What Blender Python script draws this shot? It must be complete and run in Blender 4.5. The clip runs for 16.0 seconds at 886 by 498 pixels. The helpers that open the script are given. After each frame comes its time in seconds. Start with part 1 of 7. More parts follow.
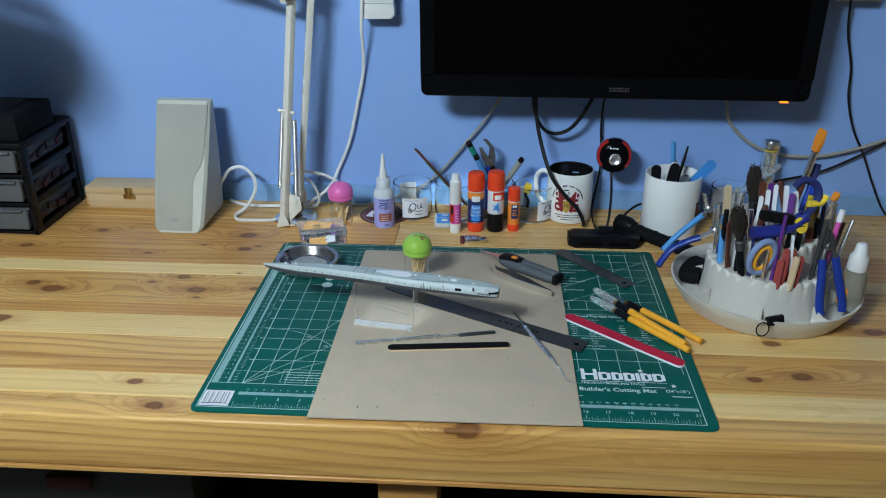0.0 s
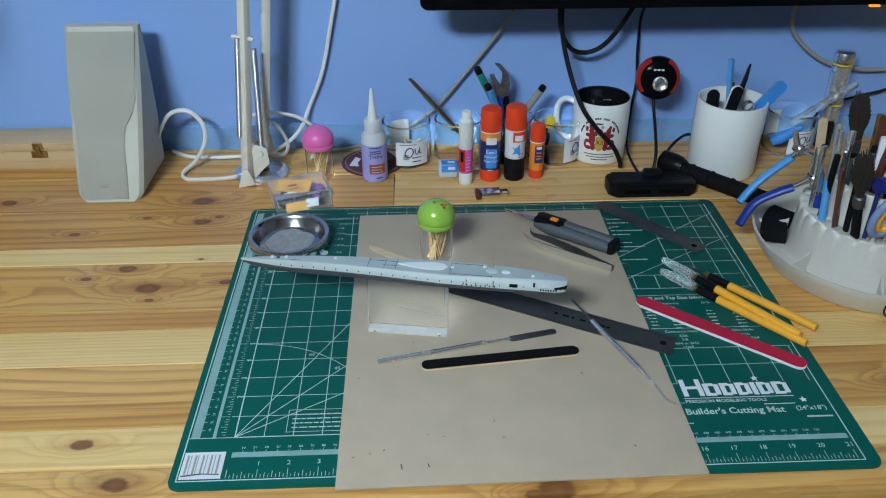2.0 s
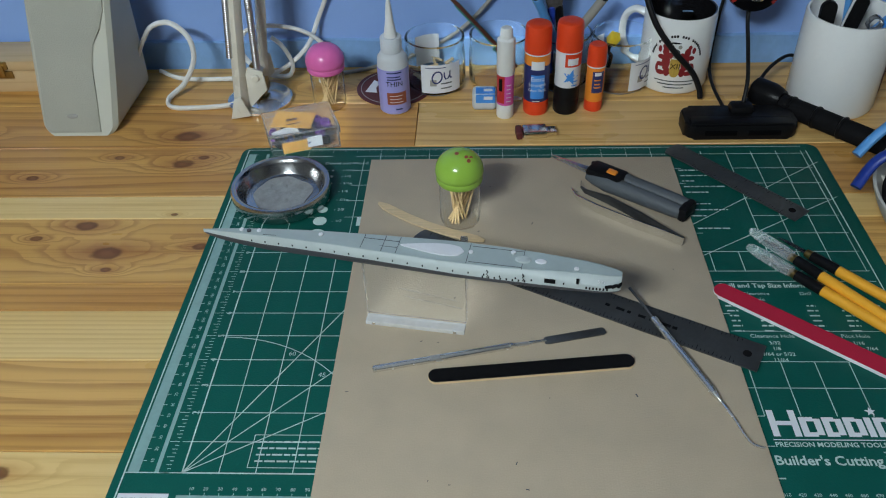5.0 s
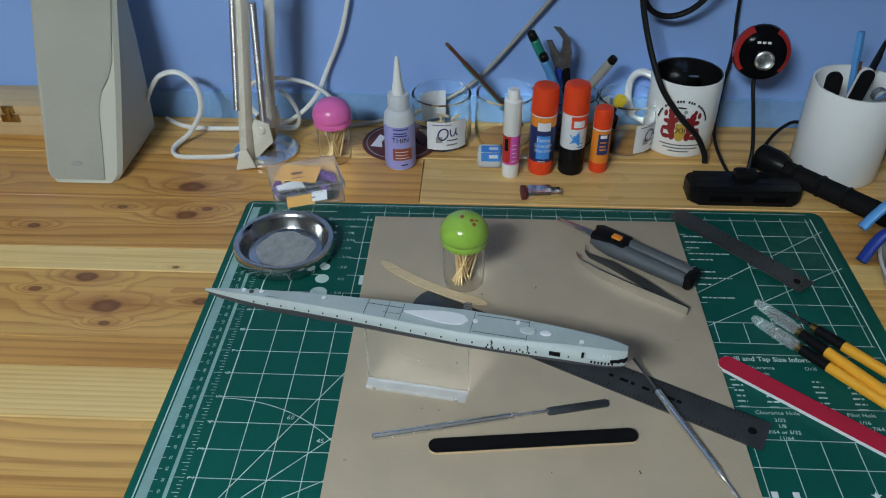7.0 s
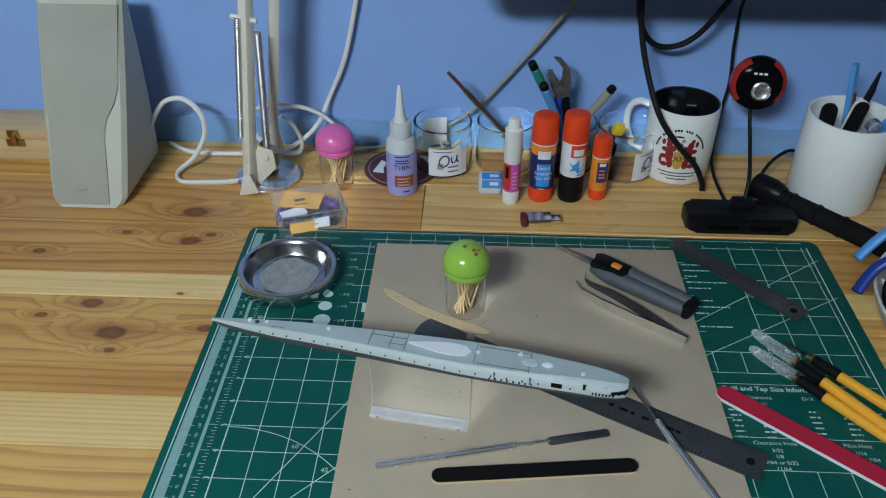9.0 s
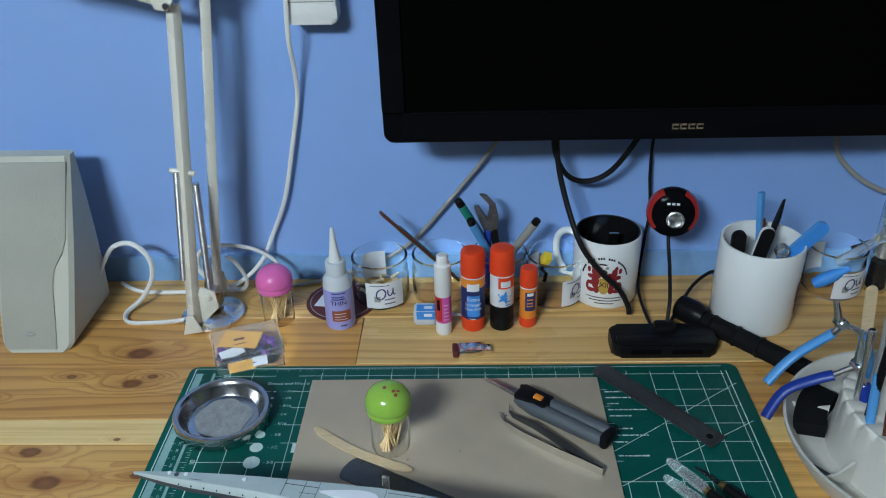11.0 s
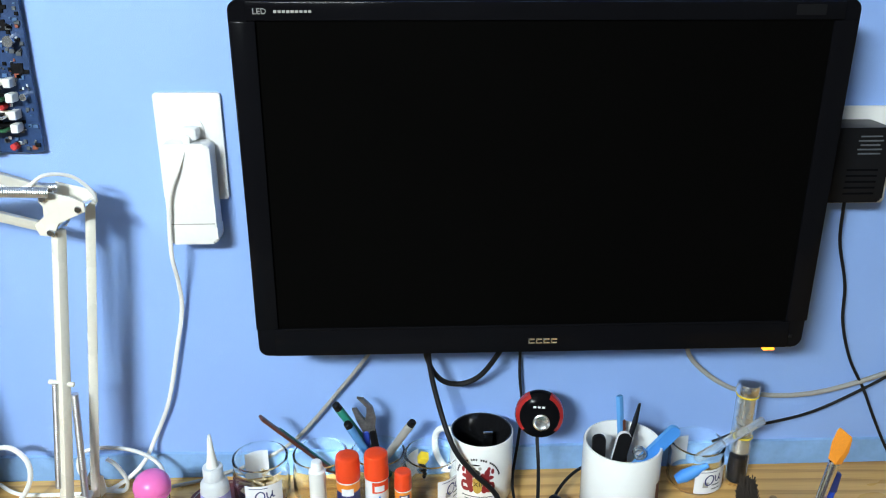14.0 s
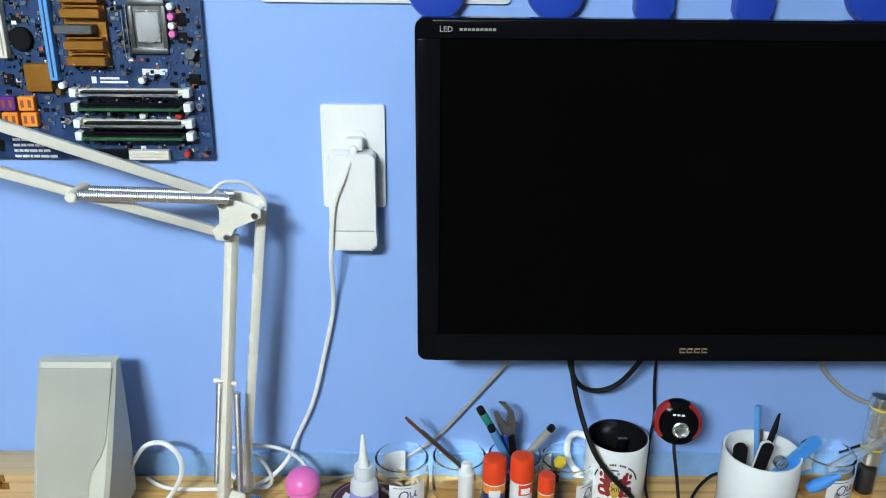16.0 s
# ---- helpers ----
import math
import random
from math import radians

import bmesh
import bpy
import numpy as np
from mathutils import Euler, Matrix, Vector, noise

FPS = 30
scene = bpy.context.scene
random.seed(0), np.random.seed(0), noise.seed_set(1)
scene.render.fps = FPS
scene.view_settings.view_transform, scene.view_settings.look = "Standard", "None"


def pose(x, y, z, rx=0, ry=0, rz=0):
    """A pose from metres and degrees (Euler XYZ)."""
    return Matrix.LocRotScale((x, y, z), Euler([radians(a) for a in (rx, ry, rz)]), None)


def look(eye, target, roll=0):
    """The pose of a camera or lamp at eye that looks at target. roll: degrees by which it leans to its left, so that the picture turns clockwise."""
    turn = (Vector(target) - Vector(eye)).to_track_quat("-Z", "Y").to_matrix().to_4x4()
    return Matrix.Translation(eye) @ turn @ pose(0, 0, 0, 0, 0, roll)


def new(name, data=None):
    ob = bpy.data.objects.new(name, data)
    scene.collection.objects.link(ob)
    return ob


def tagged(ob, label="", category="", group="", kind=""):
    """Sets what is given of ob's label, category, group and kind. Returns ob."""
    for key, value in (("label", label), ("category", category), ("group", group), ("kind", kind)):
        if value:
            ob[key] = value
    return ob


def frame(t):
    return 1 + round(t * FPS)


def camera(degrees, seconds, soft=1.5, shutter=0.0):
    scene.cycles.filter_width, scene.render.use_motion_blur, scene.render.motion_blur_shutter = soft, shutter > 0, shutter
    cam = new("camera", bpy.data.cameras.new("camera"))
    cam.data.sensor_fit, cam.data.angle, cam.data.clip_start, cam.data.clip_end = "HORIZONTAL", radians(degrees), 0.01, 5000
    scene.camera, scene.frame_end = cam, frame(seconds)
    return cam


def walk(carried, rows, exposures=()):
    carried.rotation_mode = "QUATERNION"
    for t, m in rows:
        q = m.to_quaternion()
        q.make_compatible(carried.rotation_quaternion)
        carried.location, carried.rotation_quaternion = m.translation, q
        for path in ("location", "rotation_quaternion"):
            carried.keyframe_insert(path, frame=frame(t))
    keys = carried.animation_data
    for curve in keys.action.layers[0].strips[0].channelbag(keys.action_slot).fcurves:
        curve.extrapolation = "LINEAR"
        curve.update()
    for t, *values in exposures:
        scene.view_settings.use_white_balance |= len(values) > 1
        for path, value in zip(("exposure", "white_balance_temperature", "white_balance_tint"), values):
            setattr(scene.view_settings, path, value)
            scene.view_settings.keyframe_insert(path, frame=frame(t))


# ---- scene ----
cam = camera(56.9, 16.0, soft=1.1)
PATH = [
    (0, (0.342, -0.769, 1.323), (0.232, 1.041, 0.479), 0.1),
    (0.5, (0.375, -0.756, 1.314), (0.183, 1.028, 0.43), 1.3),
    (1, (0.355, -0.671, 1.308), (0.252, 1.11, 0.404), 1.2),
    (1.5, (0.279, -0.551, 1.307), (0.307, 1.194, 0.329), -0.4),
    (2, (0.211, -0.481, 1.283), (0.28, 1.207, 0.213), -0.1),
    (2.5, (0.198, -0.444, 1.271), (0.307, 1.212, 0.155), 1.1),
    (3, (0.224, -0.389, 1.262), (0.226, 1.252, 0.12), -0.3),
    (3.2, (0.244, -0.361, 1.248), (0.195, 1.27, 0.091), 0.1),
    (5.3, (0.253, -0.278, 1.231), (0.171, 1.253, -0.054), -2.3),
    (5.5, (0.252, -0.276, 1.231), (0.186, 1.266, -0.04), -1.8),
    (6, (0.249, -0.27, 1.236), (0.171, 1.291, -0.013), -0.8),
    (6.5, (0.248, -0.266, 1.238), (0.163, 1.301, -0.003), -0.6),
    (7, (0.246, -0.262, 1.246), (0.169, 1.328, 0.036), -0.3),
    (7.5, (0.241, -0.262, 1.244), (0.169, 1.324, 0.027), 0.2),
    (8, (0.24, -0.263, 1.245), (0.177, 1.326, 0.032), 0.3),
    (8.2, (0.238, -0.263, 1.247), (0.174, 1.33, 0.039), 0.3),
    (10.3, (0.265, -0.259, 1.303), (0.188, 1.406, 0.198), -1.0),
    (10.5, (0.283, -0.262, 1.308), (0.206, 1.419, 0.226), -1.4),
    (11, (0.315, -0.266, 1.323), (0.251, 1.467, 0.327), -1.7),
    (11.5, (0.33, -0.254, 1.364), (0.276, 1.522, 0.445), -1.4),
    (12, (0.354, -0.249, 1.394), (0.276, 1.561, 0.547), -1.0),
    (12.5, (0.339, -0.259, 1.429), (0.214, 1.565, 0.617), -0.2),
    (13, (0.332, -0.281, 1.438), (0.236, 1.565, 0.674), 0.4),
    (13.5, (0.362, -0.288, 1.421), (0.39, 1.59, 0.735), 0.7),
    (14, (0.398, -0.278, 1.426), (0.476, 1.592, 0.719), 0.1),
    (14.5, (0.369, -0.279, 1.425), (0.381, 1.59, 0.715), -0.6),
    (15, (0.346, -0.281, 1.439), (0.299, 1.576, 0.697), 0.2),
    (15.5, (0.278, -0.292, 1.437), (0.184, 1.578, 0.733), 0.9),
    (16, (0.239, -0.299, 1.441), (0.27, 1.575, 0.743), 0.6),
]
walk(cam, [(t, look(eye, target, roll)) for t, eye, target, roll in PATH], ((0, -0.16, 6080, 9), (2.2, -0.26, 6050, 9), (3.0, -0.42, 6100, 9), (5.3, -0.48, 6550, 10), (8.2, -0.48, 6350, 10), (10.3, -0.28, 6150, 9), (11, -0.26, 6080, 9), (11.5, -0.14, 6080, 9), (12, 0.15, 6150, 10), (12.5, 0.36, 6250, 10), (13, 0.50, 6550, 10), (13.5, 0.68, 6600, 10), (14, 0.80, 6650, 10), (14.5, 0.76, 6700, 10), (15, 0.60, 6700, 10), (15.5, 0.50, 6750, 10), (16, 0.42, 6500, 10)))


# ---- light ----
world = bpy.data.worlds.new("room_world")
world.use_nodes = True
scene.world = world
world.node_tree.nodes["Background"].inputs["Color"].default_value = (0.75, 0.86, 1.0, 1)
world.node_tree.nodes["Background"].inputs["Strength"].default_value = 0.02


def area_lamp(name, eye, target, sx, sy, power, colour):
    data = bpy.data.lights.new(name, "AREA")
    data.shape, data.size, data.size_y, data.energy, data.color = "RECTANGLE", sx, sy, power, colour
    ob = new(name, data)
    ob.matrix_world = look(eye, target)
    return ob


area_lamp("ceiling_tubes_light", (-0.42, -1.20, 2.13), (0.05, -0.25, 1.0), 0.5, 0.26, 52, (0.865, 1.0, 1.07))


# ---- materials ----
def socket(node, name, value):
    node.inputs[name].default_value = value


def material(name, colour, rough=0.5, metal=0.0, vary=0.12, scale=18.0, bump=0.08, fine=260.0, glass=0.0, ior=1.45, coat=0.0, glow=0.0, stretch=(1, 1, 1)):
    """A surface with slow stains, fine grain and a little relief."""
    m = bpy.data.materials.new(name)
    m.use_nodes = True
    t = m.node_tree
    b = t.nodes["Principled BSDF"]
    co = t.nodes.new("ShaderNodeTexCoord")
    mp = t.nodes.new("ShaderNodeMapping")
    socket(mp, "Scale", stretch)
    t.links.new(co.outputs["Object"], mp.inputs["Vector"])
    slow, quick = t.nodes.new("ShaderNodeTexNoise"), t.nodes.new("ShaderNodeTexNoise")
    socket(slow, "Scale", scale), socket(slow, "Detail", 4.0)
    socket(quick, "Scale", fine), socket(quick, "Detail", 2.0)
    for n in (slow, quick):
        t.links.new(mp.outputs["Vector"], n.inputs["Vector"])
    both = t.nodes.new("ShaderNodeMath")
    both.operation = "MULTIPLY_ADD"
    t.links.new(quick.outputs["Fac"], both.inputs[0])
    both.inputs[1].default_value = 0.4
    t.links.new(slow.outputs["Fac"], both.inputs[2])
    ramp = t.nodes.new("ShaderNodeMapRange")
    socket(ramp, "From Min", 0.35), socket(ramp, "From Max", 1.05)
    socket(ramp, "To Min", 1 - vary), socket(ramp, "To Max", 1 + vary)
    t.links.new(both.outputs[0], ramp.inputs["Value"])
    mul = t.nodes.new("ShaderNodeVectorMath")
    mul.operation = "SCALE"
    mul.inputs[0].default_value = colour
    t.links.new(ramp.outputs["Result"], mul.inputs["Scale"])
    t.links.new(mul.outputs["Vector"], b.inputs["Base Color"])
    rr = t.nodes.new("ShaderNodeMapRange")
    socket(rr, "From Min", 0.3), socket(rr, "From Max", 0.7)
    socket(rr, "To Min", max(0.02, rough * 0.8)), socket(rr, "To Max", min(1.0, rough * 1.2))
    t.links.new(slow.outputs["Fac"], rr.inputs["Value"])
    t.links.new(rr.outputs["Result"], b.inputs["Roughness"])
    if bump:
        bp = t.nodes.new("ShaderNodeBump")
        socket(bp, "Strength", bump), socket(bp, "Distance", 0.001)
        t.links.new(quick.outputs["Fac"], bp.inputs["Height"])
        t.links.new(bp.outputs["Normal"], b.inputs["Normal"])
    socket(b, "Metallic", metal), socket(b, "Transmission Weight", glass), socket(b, "IOR", ior), socket(b, "Coat Weight", coat)
    socket(b, "Coat Roughness", 0.1)
    if glow:
        socket(b, "Emission Color", (*colour, 1)), socket(b, "Emission Strength", glow)
    return m


def wood(name, pale, mid, dark, freq=62.0, warp=2.2, lines=0.55, knots=(), rough=0.34, coat=0.12, patchy=0.5):
    """Varnished softwood with the grain along x. knots: (x, y, radius) in the board's own metres, each with bent rings and a reddish halo."""
    m = bpy.data.materials.new(name)
    m.use_nodes = True
    t = m.node_tree
    b = t.nodes["Principled BSDF"]
    N, L = t.nodes.new, t.links.new

    def op(kind, a, c=0.0, d=None):
        n = N("ShaderNodeMath")
        n.operation = kind
        for i, v in enumerate((a, c) if d is None else (a, c, d)):
            if isinstance(v, (int, float)):
                n.inputs[i].default_value = v
            else:
                L(v, n.inputs[i])
        return n.outputs[0]

    def ease(v, lo, hi, a, c):
        n = N("ShaderNodeMapRange")
        n.interpolation_type = "SMOOTHSTEP"
        socket(n, "From Min", lo), socket(n, "From Max", hi), socket(n, "To Min", a), socket(n, "To Max", c)
        L(v, n.inputs["Value"])
        return n.outputs["Result"]

    def blend(fac, a, c):
        n = N("ShaderNodeMix")
        n.data_type, n.clamp_factor = "RGBA", True
        L(fac, n.inputs["Factor"])
        for key, v in (("A", a), ("B", c)):
            if isinstance(v, tuple):
                n.inputs[key].default_value = (*v, 1)
            else:
                L(v, n.inputs[key])
        return n.outputs["Result"]

    co, info = N("ShaderNodeTexCoord"), N("ShaderNodeObjectInfo")
    shift = N("ShaderNodeVectorMath")
    shift.operation = "SCALE"
    shift.inputs[0].default_value = (7.3, 3.1, 5.7)
    L(info.outputs["Random"], shift.inputs["Scale"])
    add = N("ShaderNodeVectorMath")
    add.operation = "ADD"
    L(co.outputs["Object"], add.inputs[0]), L(shift.outputs["Vector"], add.inputs[1])

    def cloud(sc, detail=3.0, rough_=0.5):
        mp, n = N("ShaderNodeMapping"), N("ShaderNodeTexNoise")
        socket(mp, "Scale", sc), socket(n, "Scale", 1.0), socket(n, "Detail", detail), socket(n, "Roughness", rough_)
        L(add.outputs["Vector"], mp.inputs["Vector"]), L(mp.outputs["Vector"], n.inputs["Vector"])
        return n.outputs["Fac"]

    sep = N("ShaderNodeSeparateXYZ")
    L(co.outputs["Object"], sep.inputs[0])
    x, y, z = sep.outputs["X"], sep.outputs["Y"], sep.outputs["Z"]
    wob = cloud((45.0, 70.0, 70.0), 3.0)
    bend = cloud((1.3, 9.0, 9.0), 2.0)
    broad = cloud((0.8, 16.0, 16.0), 3.0)
    streak = cloud((5.0, 210.0, 210.0), 4.0, 0.6)
    stain = cloud((3.0, 7.0, 7.0), 4.0, 0.6)
    phase = op("MULTIPLY", op("ADD", y, op("MULTIPLY", z, 1.15)), freq)
    phase = op("ADD", phase, op("MULTIPLY", bend, warp))
    halo, core, eye = None, None, None
    for kx, ky, kr in knots:
        dx, dy = op("ADD", x, -kx), op("ADD", y, -ky)
        d = op("SQRT", op("ADD", op("POWER", op("MULTIPLY", dx, 0.62 / kr), 2.0), op("ADD", op("POWER", op("MULTIPLY", dy, 1.0 / kr), 2.0), op("POWER", op("MULTIPLY", z, 0.8 / kr), 2.0))))
        d = op("ADD", d, op("MULTIPLY_ADD", wob, 0.9, -0.45))
        far = op("SQRT", op("ADD", op("POWER", op("MULTIPLY", dx, 0.20 / kr), 2.0), op("ADD", op("POWER", op("MULTIPLY", dy, 0.55 / kr), 2.0), op("POWER", op("MULTIPLY", z, 0.45 / kr), 2.0))))
        far = op("ADD", far, op("MULTIPLY_ADD", wob, 0.45, op("MULTIPLY_ADD", stain, 1.2, -0.82)))
        phase = op("ADD", phase, ease(far, 0.0, 1.7, 2.9, 0.0))
        h, c, e = ease(far, 0.05, 1.15, 0.70, 0.0), ease(d, 0.62, 0.98, 1.0, 0.0), ease(d, 0.10, 0.62, 1.0, 0.0)
        halo, core, eye = (h, c, e) if halo is None else (op("MAXIMUM", halo, h), op("MAXIMUM", core, c), op("MAXIMUM", eye, e))
    ring = op("FRACT", phase)
    line = op("MULTIPLY", ease(ring, 0.42, 0.90, 0.0, 1.0), ease(ring, 0.92, 1.0, 1.0, 0.0))
    line = op("MULTIPLY", line, op("MULTIPLY_ADD", stain, 1.5, 0.0))
    col = blend(ease(op("ADD", op("MULTIPLY", broad, 0.75), op("MULTIPLY", stain, 0.25)), 0.36, 0.66, 0.5 - patchy, 0.5 + patchy), pale, mid)
    col = blend(op("MULTIPLY", line, lines), col, dark)
    col = blend(ease(streak, 0.48, 0.76, 0.0, 0.5), col, dark)
    if halo is not None:
        red = (dark[0] * 0.92, dark[1] * 0.72, dark[2] * 0.6)
        col = blend(op("MULTIPLY", halo, op("MULTIPLY_ADD", streak, 0.8, 0.35)), col, red)
        col = blend(op("MULTIPLY", core, 0.78), col, (0.125, 0.042, 0.014))
        col = blend(op("MULTIPLY", eye, 0.8), col, (0.26, 0.105, 0.034))
    L(col, b.inputs["Base Color"])
    bp = N("ShaderNodeBump")
    socket(bp, "Strength", 0.10), socket(bp, "Distance", 0.001)
    L(op("SUBTRACT", streak, line), bp.inputs["Height"]), L(bp.outputs["Normal"], b.inputs["Normal"])
    L(ease(stain, 0.3, 0.7, rough * 0.75, rough * 1.3), b.inputs["Roughness"])
    socket(b, "Coat Weight", coat), socket(b, "Coat Roughness", 0.16), socket(b, "IOR", 1.38)
    return m


WOOD = wood("varnished_fir", (0.62, 0.33, 0.10), (0.47, 0.215, 0.052), (0.27, 0.095, 0.022))
WOOD_EDGE = wood("varnished_fir_edge", (0.66, 0.37, 0.11), (0.52, 0.25, 0.062), (0.33, 0.13, 0.030), freq=75.0, warp=3.0)
BOX_WOOD = wood("bare_basswood", (0.62, 0.45, 0.25), (0.54, 0.37, 0.19), (0.46, 0.30, 0.14), lines=0.2, rough=0.55, coat=0.0)
STICK_WOOD = material("birch_stick", (0.66, 0.50, 0.30), 0.6, vary=0.18, scale=60, stretch=(1, 12, 12))
PICK_WOOD = material("toothpick_wood", (0.62, 0.43, 0.21), 0.6, vary=0.15)
# for walls out of view; grey set to hold back bounced fill light
UNSEEN_WALL = material("unseen_wall_grey", (0.25, 0.245, 0.235), 0.7, vary=0.05, scale=3.0, bump=0.2, fine=900.0)
WALL = material("blue_wall_paint", (0.26, 0.42, 0.80), 0.55, vary=0.05, scale=3.0, bump=0.25, fine=900.0)
BAND = material("blue_green_caulked_wall_foot", (0.21, 0.38, 0.66), 0.6, vary=0.16, scale=28.0, bump=0.6, fine=120.0)
CEIL = material("white_ceiling_paint", (0.75, 0.75, 0.73), 0.8, vary=0.04, scale=2.0)
FLOOR = material("dark_floor", (0.12, 0.10, 0.085), 0.6, vary=0.3, scale=5.0)
MAT_GREEN = material("green_cutting_mat_vinyl", (0.003, 0.096, 0.074), 0.55, vary=0.14, scale=9.0, bump=0.25, fine=700.0, ior=1.28)
PRINT = material("pale_mat_print", (0.52, 0.66, 0.62), 0.5, vary=0.22, scale=40.0, bump=0.0)
PRINT_DIM = material("dull_mat_print", (0.26, 0.42, 0.40), 0.5, vary=0.2, scale=40.0, bump=0.0)
CARD = material("grey_brown_chipboard", (0.475, 0.390, 0.285), 0.9, vary=0.09, scale=30.0, bump=0.25, fine=800.0)
WHITE_PLASTIC = material("white_plastic", (0.78, 0.78, 0.76), 0.35, vary=0.04)
CREAM_METAL = material("cream_enamel", (0.72, 0.69, 0.60), 0.3, vary=0.05, bump=0.02)
BEIGE = material("beige_speaker_plastic", (0.50, 0.50, 0.42), 0.5, vary=0.05, bump=0.15, fine=900.0)
GRILLE = material("grey_speaker_grille", (0.42, 0.418, 0.355), 0.75, vary=0.10, scale=14.0, bump=0.9, fine=1500.0)
CADDY = material("grey_caddy_plastic", (0.62, 0.595, 0.53), 0.45, vary=0.06, bump=0.05)
BLACK_GLOSS = material("piano_black_plastic", (0.004, 0.004, 0.005), 0.12, vary=0.1, bump=0.0, ior=1.12)
SCREEN = material("dark_screen_panel", (0.0018, 0.0017, 0.0016), 0.45, vary=0.1, scale=3.0, bump=0.0, ior=1.04)
BLACK = material("black_plastic", (0.007, 0.007, 0.008), 0.38, vary=0.2, bump=0.1, ior=1.22)
BLACK_MATT = material("matt_black", (0.008, 0.008, 0.009), 0.75, vary=0.3, bump=0.3, ior=1.17)
RUBBER = material("black_cable_rubber", (0.008, 0.008, 0.009), 0.5, vary=0.15, ior=1.3)
GREY_PLASTIC = material("grey_rubber_grip", (0.085, 0.095, 0.105), 0.5, vary=0.1, bump=0.2)
CHROME = material("bright_steel", (0.92, 0.92, 0.91), 0.25, metal=1.0, vary=0.05, bump=0.03)
SATIN = material("satin_steel", (0.82, 0.82, 0.80), 0.25, metal=0.9, vary=0.04, scale=60.0, bump=0.0)
DEEP_BLUE = material("deep_blue_grip", (0.012, 0.038, 0.27), 0.35, vary=0.08)
STEEL = material("brushed_steel", (0.86, 0.86, 0.84), 0.22, metal=1.0, vary=0.12, scale=40.0, stretch=(1, 8, 1))
GUNMETAL = material("grey_tool_steel", (0.20, 0.20, 0.20), 0.35, metal=0.7, vary=0.5, scale=160.0)
DARK_STEEL = material("dark_blackened_steel", (0.11, 0.113, 0.113), 0.40, metal=0.7, vary=0.25, scale=30.0, bump=0.15)
BRASS = material("aged_brass", (0.40, 0.26, 0.09), 0.35, metal=1.0, vary=0.3, scale=90.0)
GLASS = material("clear_glass", (0.91, 0.94, 0.93), 0.04, vary=0.0, bump=0.0, glass=1.0, ior=1.30)
CLEAR = material("clear_plastic", (0.95, 0.96, 0.95), 0.06, vary=0.01, bump=0.0, glass=1.0, ior=1.3)
CLEAR_BOX = material("cloudy_clear_plastic", (0.96, 0.97, 0.98), 0.07, vary=0.02, bump=0.0, glass=0.95, ior=1.14)
CAP_PLASTIC = material("cloudy_cap_plastic", (0.86, 0.89, 0.90), 0.2, vary=0.03, bump=0.0, glass=0.85, ior=1.2)
SPRING = material("dark_spring_steel", (0.55, 0.55, 0.56), 0.42, metal=1.0, vary=0.1)
ACRYLIC = material("clear_acrylic", (0.96, 0.98, 0.98), 0.03, vary=0.0, bump=0.0, glass=1.0, ior=1.12)
FROST = material("frosted_plastic", (0.80, 0.83, 0.86), 0.35, vary=0.05, glass=0.3, ior=1.3)
# whitish bins; the shade under the bench is put into this colour
BIN = material("shaded_translucent_bin", (0.060, 0.064, 0.060), 0.45, vary=0.2, scale=12.0)
SMOKE = material("smoky_drawer_plastic", (0.20, 0.215, 0.22), 0.4, vary=0.15, scale=25.0, glass=0.5, ior=1.2)
AMBER_GLUE = material("amber_glue_in_bottle", (0.62, 0.58, 0.46), 0.12, vary=0.10, scale=40.0, glass=0.75, ior=1.25)
GREEN_CAP = material("lime_green_plastic", (0.31, 0.53, 0.07), 0.22, vary=0.05, bump=0.0, coat=0.3)
PINK_CAP = material("pink_plastic", (0.80, 0.16, 0.45), 0.35, vary=0.05, bump=0.0)
CREST_RED = material("dark_red_print", (0.24, 0.018, 0.022), 0.4, vary=0.2, scale=300.0)
GOLD = material("dull_gold_print", (0.50, 0.33, 0.06), 0.4, vary=0.25, scale=300.0)
RED = material("red_print", (0.50, 0.03, 0.03), 0.45, vary=0.1)
CRIMSON = material("crimson_abrasive", (0.50, 0.022, 0.055), 0.8, vary=0.12, bump=0.5, fine=1800.0, ior=1.2)
ORANGE_RED = material("orange_red_plastic", (0.78, 0.062, 0.014), 0.38, vary=0.05, bump=0.03)
ORANGE = material("orange_print", (0.85, 0.27, 0.03), 0.45, vary=0.08)
YELLOW = material("amber_yellow_plastic", (0.86, 0.40, 0.03), 0.38, vary=0.05, bump=0.03)
LEMON = material("yellow_plastic", (0.85, 0.62, 0.04), 0.4, vary=0.06)
BLUE = material("blue_plastic", (0.02, 0.06, 0.42), 0.35, vary=0.08, bump=0.03)
NAVY = material("navy_print", (0.02, 0.03, 0.14), 0.45, vary=0.08)
SKY = material("light_blue_grip", (0.10, 0.33, 0.70), 0.4, vary=0.07)
LABEL_BLUE = material("mid_blue_print", (0.06, 0.28, 0.75), 0.45, vary=0.08)
LILAC = material("lilac_label", (0.36, 0.36, 0.74), 0.4, vary=0.06)
RUST = material("red_brown_print", (0.30, 0.08, 0.04), 0.5, vary=0.1)
MAROON = material("maroon_card", (0.11, 0.022, 0.022), 0.55, vary=0.15)
PAPER = material("white_paper", (0.76, 0.77, 0.80), 0.75, vary=0.05)
BUSINESS = material("orange_business_card", (0.74, 0.38, 0.07), 0.6, vary=0.12, scale=60.0)
PURPLE = material("purple_plastic", (0.12, 0.03, 0.22), 0.4, vary=0.1)
